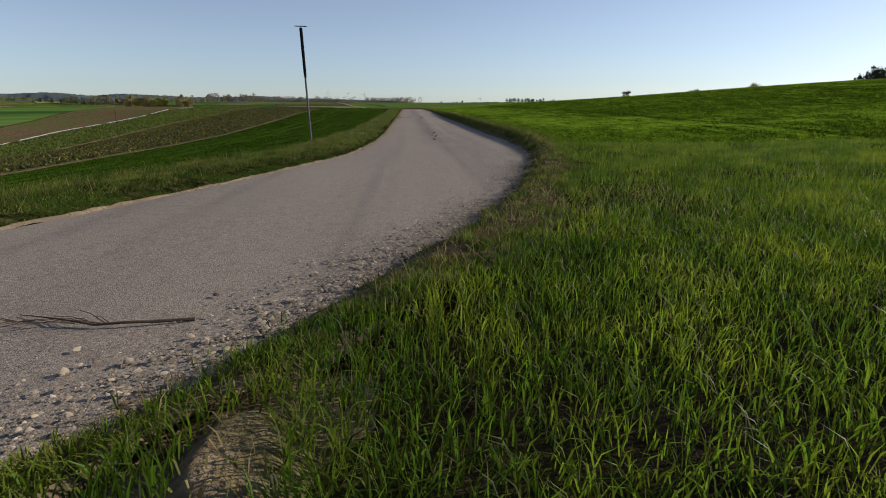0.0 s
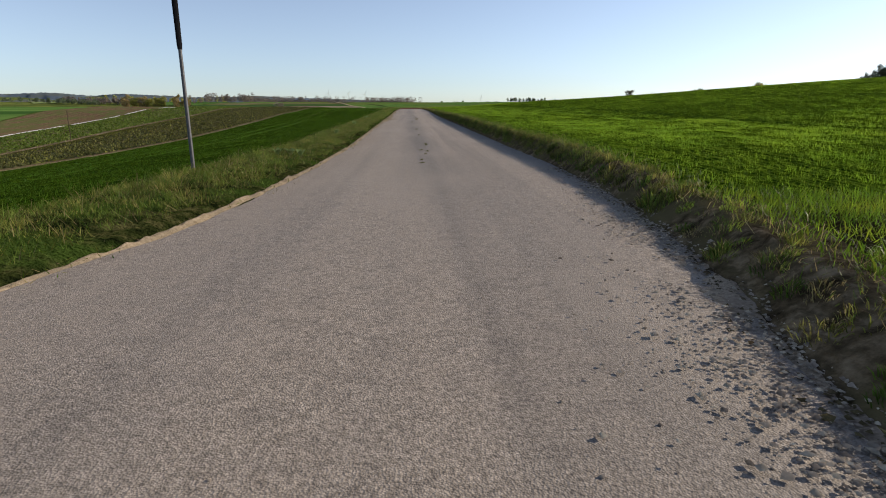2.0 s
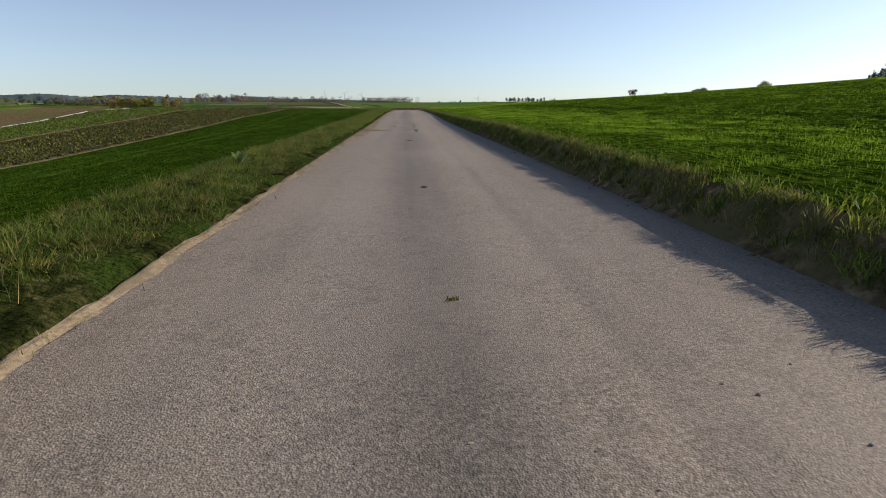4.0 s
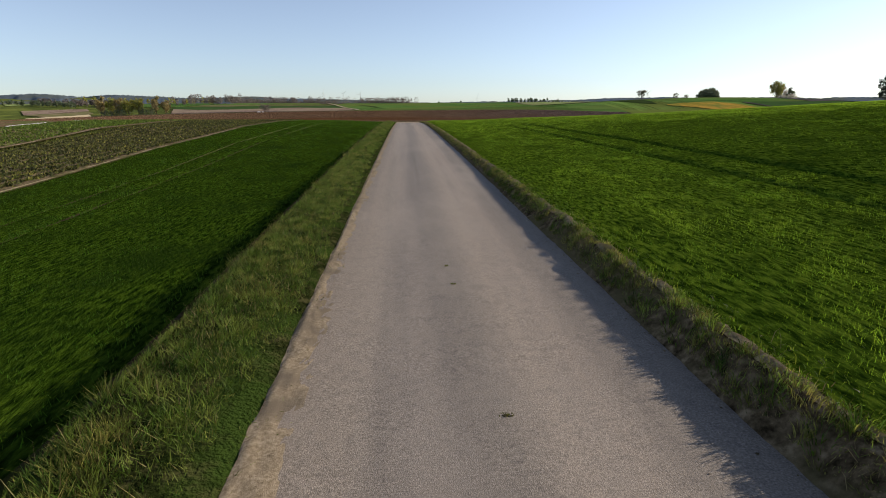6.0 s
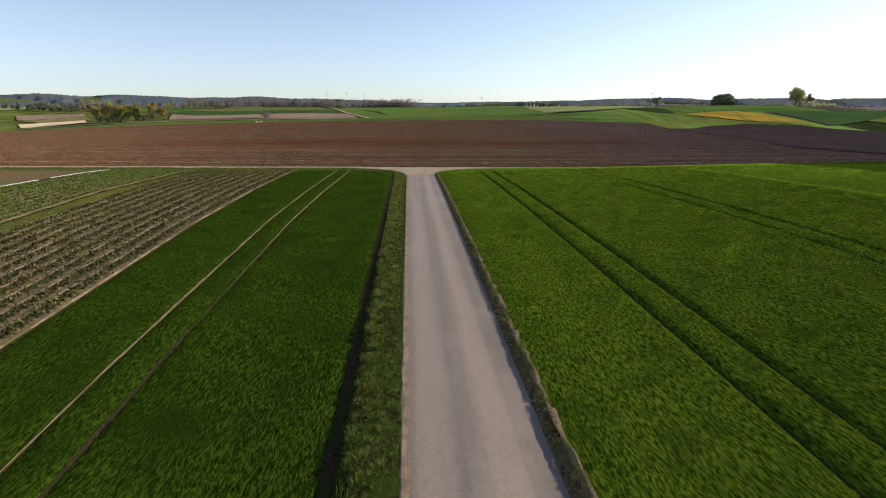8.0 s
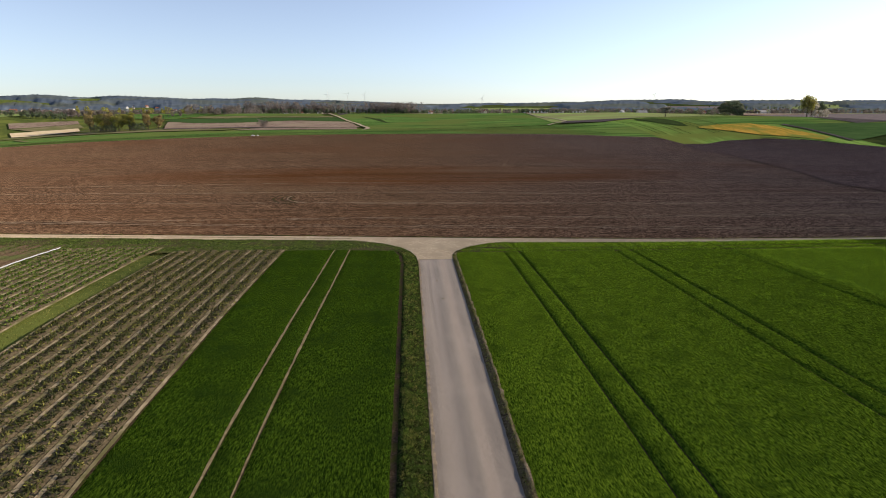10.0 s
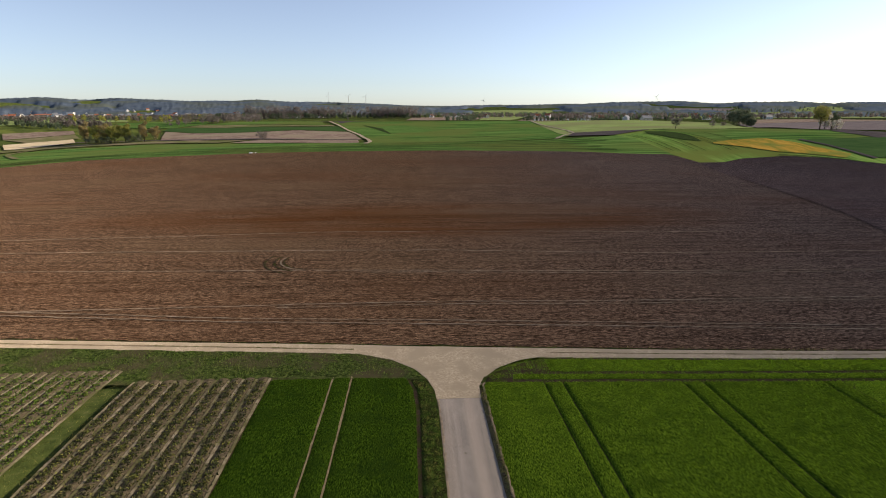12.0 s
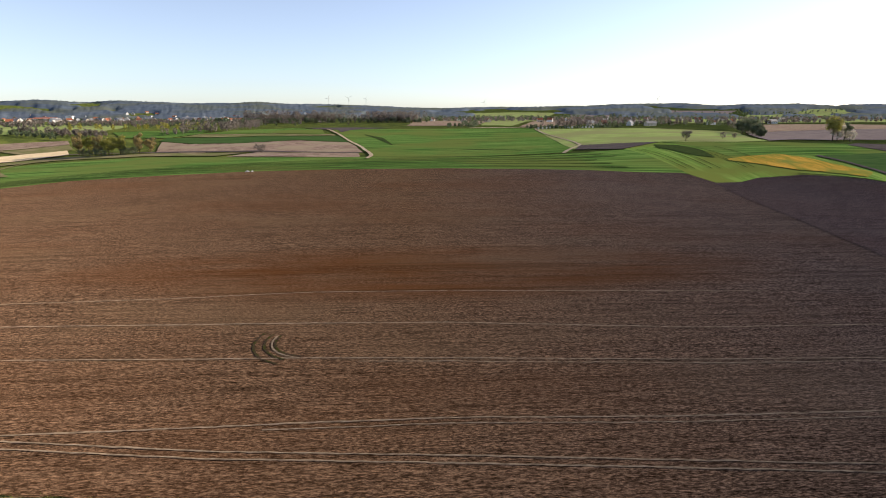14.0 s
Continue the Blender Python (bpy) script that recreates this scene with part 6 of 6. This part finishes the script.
for x, y, h, t in ((-600, 4300, 72, 0.2), (-455, 4320, 72, 0.9), (-330, 4330, 72, 0.5), (560, 4350, 60, 0.4), (1750, 4000, 66, 0.7)):
    turbine(x, y, h, t)


def utility_pole(x, y, h):
    thing = empty("utility_pole", x, y, float(land(x, y)) - 0.2, "grey wooden utility pole in the valley", "utility pole", "utility poles")
    bm = bmesh.new()
    tube(bm, [(0, 0, 0), (0, 0, h)], [0.2, 0.13], 8)
    part("shaft", bm, thing, material=M_BARK)
    bm = bmesh.new()
    slab(bm, -0.9, -0.06, h - 0.7, 0.9, 0.06, h - 0.55, 0.01)
    part("crossarm", bm, thing, material=M_BARK)
    return thing


for x, y in ((-206, 556), (-330, 770), (-460, 900), (20, 1290), (210, 980), (430, 1010), (620, 1060)):
    utility_pole(x, y, 11)


# ---- things by the road ----
def sign_post():
    """A leaning steel post with a dark sleeve on its upper half and a short bar across its top."""
    foot, head = Vector((-3.52, 19.01, float(land(-3.52, 19.01)) - 0.05)), Vector((-3.74, 19.58, 2.98))
    thing = empty("marker_post", *foot, "thin leaning dark steel marker post in the verge", "post")
    up = head - foot
    bm = bmesh.new()
    tube(bm, [up * f for f in (0, 0.33, 0.66, 0.99)], [0.026, 0.026, 0.025, 0.025], 10)
    part("shaft", bm, thing, "grey weathered steel shaft", M_STEEL)
    bm = bmesh.new()
    tube(bm, [up * f for f in (0.60, 0.62, 0.78, 0.985)], [0.030, 0.037, 0.04, 0.042], 10)
    part("sleeve", bm, thing, "dark sleeve round the upper half", M_RUBBER)
    bm = bmesh.new()
    side = Vector((1, 0.15, 0.0)).normalized()
    tube(bm, [up - side * 0.17, up - side * 0.08, up + side * 0.08, up + side * 0.17], [0.010, 0.014, 0.014, 0.010], 6)
    part("crossbar", bm, thing, "thin dark bar across the top", M_RUBBER)


sign_post()


def dead_branch():
    z = float(road_z(6.1)) - 0.003
    thing = empty("dead_branch", -1.82, 6.13, z, "thin dry dark branch lying on the asphalt", "branch")
    bm = bmesh.new()
    tube(bm, [(0, 0, 0.005), (-0.12, -0.035, 0.012), (-0.25, -0.06, 0.02), (-0.36, -0.07, 0.016), (-0.5, -0.04, 0.03), (-0.62, 0.02, 0.02), (-0.74, 0.07, 0.012)],
         [0.0075, 0.007, 0.006, 0.0052, 0.004, 0.003, 0.0015], 7)
    part("stem", bm, thing, material=M_BARK)
    for k in range(16):
        f = rng.uniform(0.25, 0.72)
        bm = bmesh.new()
        a, l_ = rng.uniform(2.4, 3.9), rng.uniform(0.08, 0.24)
        p = Vector((-f, -0.065 + 0.12 * max(0, f - 0.4), 0.02))
        q = p + Vector((math.cos(a) * l_, math.sin(a) * l_ * 0.7, rng.uniform(-0.012, 0.03)))
        tube(bm, [p, (p + q) / 2 + Vector((0, 0, 0.012)), q], [0.0022, 0.0017, 0.0008], 5)
        part("twig", bm, thing, material=M_BARK)


dead_branch()


def broad_weed(x, y, size, leaves, label):
    """A low rosette of broad curved leaves."""
    thing = empty("broad_leaf_weed", x, y, float(land(x, y)) + 0.0, label, "weed", "broad-leaved weeds on the verge")
    for k in range(leaves):
        a = k * 2.4 + rng.uniform(-0.3, 0.3)
        l_, w = size * rng.uniform(0.7, 1.15), size * 0.2 * rng.uniform(0.8, 1.2)
        bm = bmesh.new()
        rows_ = []
        for j in range(6):
            f = j / 5
            c = Vector((math.cos(a) * l_ * f * 0.6, math.sin(a) * l_ * f * 0.6, 0.02 + l_ * (1.35 * f - 0.55 * f * f)))
            s = Vector((-math.sin(a), math.cos(a), 0)) * w * (math.sin(math.pi * min(1, 0.12 + f * 0.88)) ** 0.8 if j < 5 else 0.02)
            rows_.append([bm.verts.new(c - s), bm.verts.new(c - Vector((0, 0, w * 0.25))), bm.verts.new(c + s)])
        for p, q in zip(rows_, rows_[1:]):
            for i in (0, 1):
                bm.faces.new((p[i], p[i + 1], q[i + 1], q[i]))
        part("leaf", bm, thing, material=M_WEED)
    return thing


M_WEED = material("weed_leaf", [(0.3, 0.12, 0.2, 0.055), (0.7, 0.26, 0.34, 0.14)], scale=9, rough=0.42, through_light=0.35, island=0.2)
for x, y, s, n in WEEDS:
    broad_weed(x, y, s, n, "low weed with broad pale green leaves on the verge")


def pebbles(name, x, y, size, label, lift, skin=M_STONE):
    """Small angular stones in one mesh, eight faces each."""
    n = len(x)
    inside_ = (x > left_edge(y)) & (x < right_edge(y))
    z = np.where(inside_, crown(x, y) - 0.03, np.maximum(land(x, y), road_z(y)) - 0.03) + lift
    a = rng.uniform(0, 2 * math.pi, n)
    ring = []
    for k in range(4):
        r = size * rng.uniform(0.6, 1.25, n)
        ring.append(np.stack([x + np.cos(a + k * math.pi / 2) * r, y + np.sin(a + k * math.pi / 2) * r, z + size * rng.uniform(0.05, 0.45, n)], -1))
    top = np.stack([x + size * rng.uniform(-0.3, 0.3, n), y + size * rng.uniform(-0.3, 0.3, n), z + size * rng.uniform(0.55, 1.0, n)], -1)
    low = np.stack([x, y, z - size * 0.5], -1)
    v = np.stack(ring + [top, low], 1).reshape(-1, 3)
    i = np.arange(n) * 6
    f = [np.stack([i + k, i + (k + 1) % 4, i + 4], -1) for k in range(4)]
    return tagged(new(name, mesh_from(name, v, np.concatenate(f), skin)), label, "gravel", kind="stuff")


n = 46000
y = rng.uniform(3.5, 19, n)
d = np.abs(rng.normal(0, 0.3, n))
heap = rough_noise(y * 1.1, d * 2.5, 121)
k = rng.uniform(0, 1, n) < np.clip((heap - 0.28) * 2.2, 0.05, 1) * np.interp(y, [3, 12, 16, 19], [1, 1, 0.5, 0.2])
y, d = y[k], d[k]
x = right_edge(y) + 0.12 - d * np.where(rng.uniform(0, 1, len(d)) < 0.12, -0.15, 1.0)
k = x < right_edge(y) + 0.03 + 0.12 * rough_noise(y * 4, y * 0, 122)
x, y = x[k], y[k]
pebbles("gravel", x, y, rng.gamma(2.2, 0.0029, len(x)).clip(0.0025, 0.02), "loose angular grey gravel along the broken road edge", 0.038)
y = rng.uniform(5, 19, 5200)
x = right_edge(y) + 0.06 + rng.normal(0, 0.1, len(y))
pebbles("earth_crumbs", x, y, rng.gamma(2.2, 0.0042, len(x)).clip(0.003, 0.024), "crumbled brown earth at the road's bend", 0.032, M_DIRT)
y = rng.uniform(5, 62, 2600)
x = left_edge(y) + (right_edge(y) - left_edge(y)) * rng.uniform(0, 1, len(y)) ** 0.8
pebbles("grit", x, y, rng.gamma(2.5, 0.0015, len(x)).clip(0.0015, 0.009), "scattered grit on the asphalt", 0.031)
y = rng.uniform(8, 60, 3200)
x = left_edge(y) - 0.02 + rng.normal(0, 0.11, len(y))
pebbles("earth_crumbs", left_edge(y) - 0.14 + rng.normal(0, 0.1, len(y)), y, rng.gamma(2.5, 0.0035, len(x)).clip(0.003, 0.02), "brown earth crumbs along the sandy edge", 0.022, M_DIRT)
pebbles("grit_left", x, y, rng.gamma(2.5, 0.002, len(x)).clip(0.002, 0.012), "scattered grit on the sandy shoulder", 0.01, M_SHOULDER)
y = rng.uniform(9, 60, 2600)
x = right_edge(y) + 0.1 + rng.normal(0, 0.12, len(y))
pebbles("clods", x, y, rng.gamma(2.5, 0.004, len(x)).clip(0.003, 0.022), "small earth clods at the foot of the bank", 0.03, M_DIRT)


# Moss and dry grass in the cracks along the middle and across the road.
M_TAR = material("old_moss", [(0.3, 0.045, 0.038, 0.022), (0.7, 0.14, 0.115, 0.07)], scale=30, rough=0.9, bump=0.6, relief=0.01)


def crack_tuft(x, y, rx, ry):
    """A flat ragged cushion of moss in a crack of the asphalt."""
    z = float(crown(np.array(x), np.array(y))) + 0.002
    thing = empty("crack_moss", x, y, z, "dark ragged cushion of moss in a crack of the asphalt", "moss", "moss in the asphalt cracks")
    bm = bmesh.new()
    mid = bm.verts.new((0, 0, 0.004))
    ring, rim = [], []
    for k in range(16):
        a = 2 * math.pi * k / 16
        r = rng.uniform(0.35, 1.15)
        ring.append(bm.verts.new((math.cos(a) * rx * r * 0.6, math.sin(a) * ry * r * 0.6, 0.002 + rng.uniform(-0.004, 0.004))))
        rim.append(bm.verts.new((math.cos(a) * rx * r, math.sin(a) * ry * r, -0.008)))
    for k in range(16):
        j = (k + 1) % 16
        bm.faces.new((mid, ring[k], ring[j]))
        bm.faces.new((ring[k], rim[k], rim[j], ring[j]))
    part("cushion", bm, thing, material=M_TAR)
    m_ = 26
    bx_, by_ = rng.normal(0, rx * 0.4, m_), rng.normal(0, ry * 0.45, m_)
    hh = rng.uniform(0.004, 0.016, m_)
    ww = rng.uniform(0.002, 0.004, m_)
    v = np.stack([np.stack([bx_ - ww, by_, 0 * bx_], -1), np.stack([bx_ + ww, by_, 0 * bx_], -1), np.stack([bx_ + rng.normal(0, 0.015, m_), by_ + rng.normal(0, 0.015, m_), hh + 0.01], -1)], 1).reshape(-1, 3)
    i = np.arange(m_) * 3
    part("sprigs", mesh_from("sprigs", v, np.stack([i, i + 1, i + 2], -1), M_OLIVE), thing)["kind"] = "stuff"


for x, y, a, c in ((-0.19, 19.57, 0.10, 0.016), (-0.19, 20.09, 0.05, 0.01), (-0.09, 21.31, 0.05, 0.01), (-0.03, 22.02, 0.07, 0.018), (-0.14, 22.3, 0.05, 0.015), (0.01, 24.0, 0.05, 0.014),
                   (0.02, 24.44, 0.06, 0.02), (-0.08, 27.98, 0.05, 0.02), (-0.1, 31.5, 0.06, 0.03), (-0.21, 38.99, 0.08, 0.03), (-0.01, 44.43, 0.20, 0.06), (0.05, 43.94, 0.11, 0.10), (0.05, 43.42, 0.11, 0.11), (0.03, 46.84, 0.13, 0.04),
                   (0.03, 46.0, 0.07, 0.02), (0.15, 44.93, 0.08, 0.02), (-0.71, 47.2, 0.07, 0.015), (0.06, 48.84, 0.09, 0.05), (-0.07, 51.83, 0.06, 0.03), (-0.1, 52.6, 0.05, 0.02), (0.0, 118.5, 0.36, 0.16), (-0.25, 123.5, 0.2, 0.15)):
    crack_tuft(x, y, a * 0.75, c * 0.7)


def crack(points, width, label):
    p = np.array(points, float)
    t = np.concatenate([[0], np.cumsum(np.hypot(*np.diff(p, axis=0).T))])
    s = np.linspace(0, t[-1], 70)
    cx = np.interp(s, t, p[:, 0])
    cy = np.interp(s, t, p[:, 1]) + (rough_noise(s * 5, s * 0, 131) - 0.5) * 0.14
    w = width * np.clip(2.6 * rough_noise(s * 4, s * 0 + 3, 132) - 0.55, 0.05, 1.6)
    off = np.linspace(-0.5, 0.5, 4)
    x, y = cx[:, None] + 0 * off, cy[:, None] + w[:, None] * off
    z = road_z(y) + 0.0065 + 0.001 * (1 - (2 * off) ** 2)
    u = (x - left_edge(y)) / (right_edge(y) - left_edge(y))
    z = z + 0.02 * (1 - (2 * u - 1) ** 2) - 0.018
    return tagged(new("road_seam", sheet("road_seam", x, (y, z), M_GRIT)), label, "seam", kind="structure")


crack([(-1.75, 43.8), (-1.44, 43.92), (-0.85, 44.03), (-0.44, 44.13), (0.01, 44.43), (0.65, 44.55), (1.02, 44.67), (1.7, 44.75)], 0.028, "sand-filled crack across the road")

# Grass tongue growing in along the crack at the left edge.
for per, skin, tall in ((2200, M_GRASS, 0.035), (2200, M_OLIVE, 0.03), (1000, M_DRY, 0.045)):
    x, y = scatter(-1.95, -0.8, 43.8, 44.6, per, lambda x, y: np.clip((rough_noise(x * 3, y * 5, 141) - 0.28) * 4, 0, 1) * np.clip((-0.75 - x) * 2.2, 0, 1) * (np.abs(y - 44.05 - 0.25 * (x + 1.9)) < 0.13 + 0.2 * np.clip(-1.1 - x, 0, 1)))
    blades("crack_grass", x, y, tall * rng.uniform(0.3, 1.3, len(x)), rng.uniform(0.004, 0.008, len(x)), skin, "tongue of grass growing along the road crack", "grass", 0.9, -0.018)
# Litter and stray blades over the sandy edge.
for per, skin in ((90, M_DRY), (150, M_OLIVE), (110, M_GRASS)):
    x, y = scatter(-4.4, -1.3, 8, 66, per, lambda x, y: (x > left_edge(y) - 0.35) * np.clip(1 - (x - left_edge(y) + 0.1) / 0.36, 0, 1) * np.clip((rough_noise(x * 3, y * 2, 142) - 0.36) * 5, 0, 1))
    blades("edge_grass", x, y, rng.uniform(0.015, 0.06, len(x)), rng.uniform(0.004, 0.008, len(x)), skin, "stray blades and litter on the sandy road edge", "grass", 1.1, 0.0, True)


# White plastic film laid along the vegetable bed, in sagging lengths.
def film_strip(y0, y1):
    yy = np.arange(y0, y1, 0.5)
    off = np.linspace(-0.5, 0.5, 7)
    x = -40.6 + 0.15 * (rough_noise(yy * 0.2, yy * 0, 161)[:, None] - 0.5) + off * 0.2 * (0.8 + 0.4 * rough_noise(yy * 0.7, yy * 0, 162))[:, None]
    y = np.repeat(yy[:, None], 7, 1)
    z = land(x, y) + 0.15 + 0.06 * (1 - (2 * off) ** 2) + 0.06 * rough_noise(x * 4, y * 2, 163)
    tagged(new("film_strip", sheet("film_strip", x, (y, z), M_FILM)), "strip of white plastic film laid along a vegetable bed", "plastic film", group="lengths of white film")


for a, c in ((10, 34), (35, 62), (63, 79), (80, 92), (93, 100), (104, 111), (116, 124), (125.5, 137.95)):
    film_strip(a, c)


def stake(x, y, h):
    thing = empty("wooden_stake", x, y, float(land(x, y)), "thin pale wooden stake in the vegetable field", "stake")
    bm = bmesh.new()
    tube(bm, [(0, 0, -0.1), (0.02, 0, h * 0.5), (0.03, 0.01, h)], [0.035, 0.033, 0.028], 7)
    part("rod", bm, thing, material=M_BARK)


stake(-29.5, 60.5, 2.6)


def white_sack(x, y, s, turn):
    thing = empty("white_sack", x, y, float(land(x, y)) + 0.1, "white sack lying at the edge of the ploughed field", "sack", "sacks at the field edge")
    bm = bmesh.new()
    bmesh.ops.create_icosphere(bm, subdivisions=2, radius=1.0)
    for v in bm.verts:
        v.co = Vector((v.co.x * s * 1.3, v.co.y * s * 0.7, max(v.co.z, -0.5) * s * 0.6 + s * 0.3)) * (1 + 0.2 * noise.noise(v.co * 2 + Vector((x, y, 0))))
    part("bag", bm, thing, material=M_FILM)
    thing.rotation_euler = (0, 0, turn)


white_sack(-86.5, 383.5, 0.8, 0.4)
white_sack(-84.2, 384.0, 0.65, 1.4)
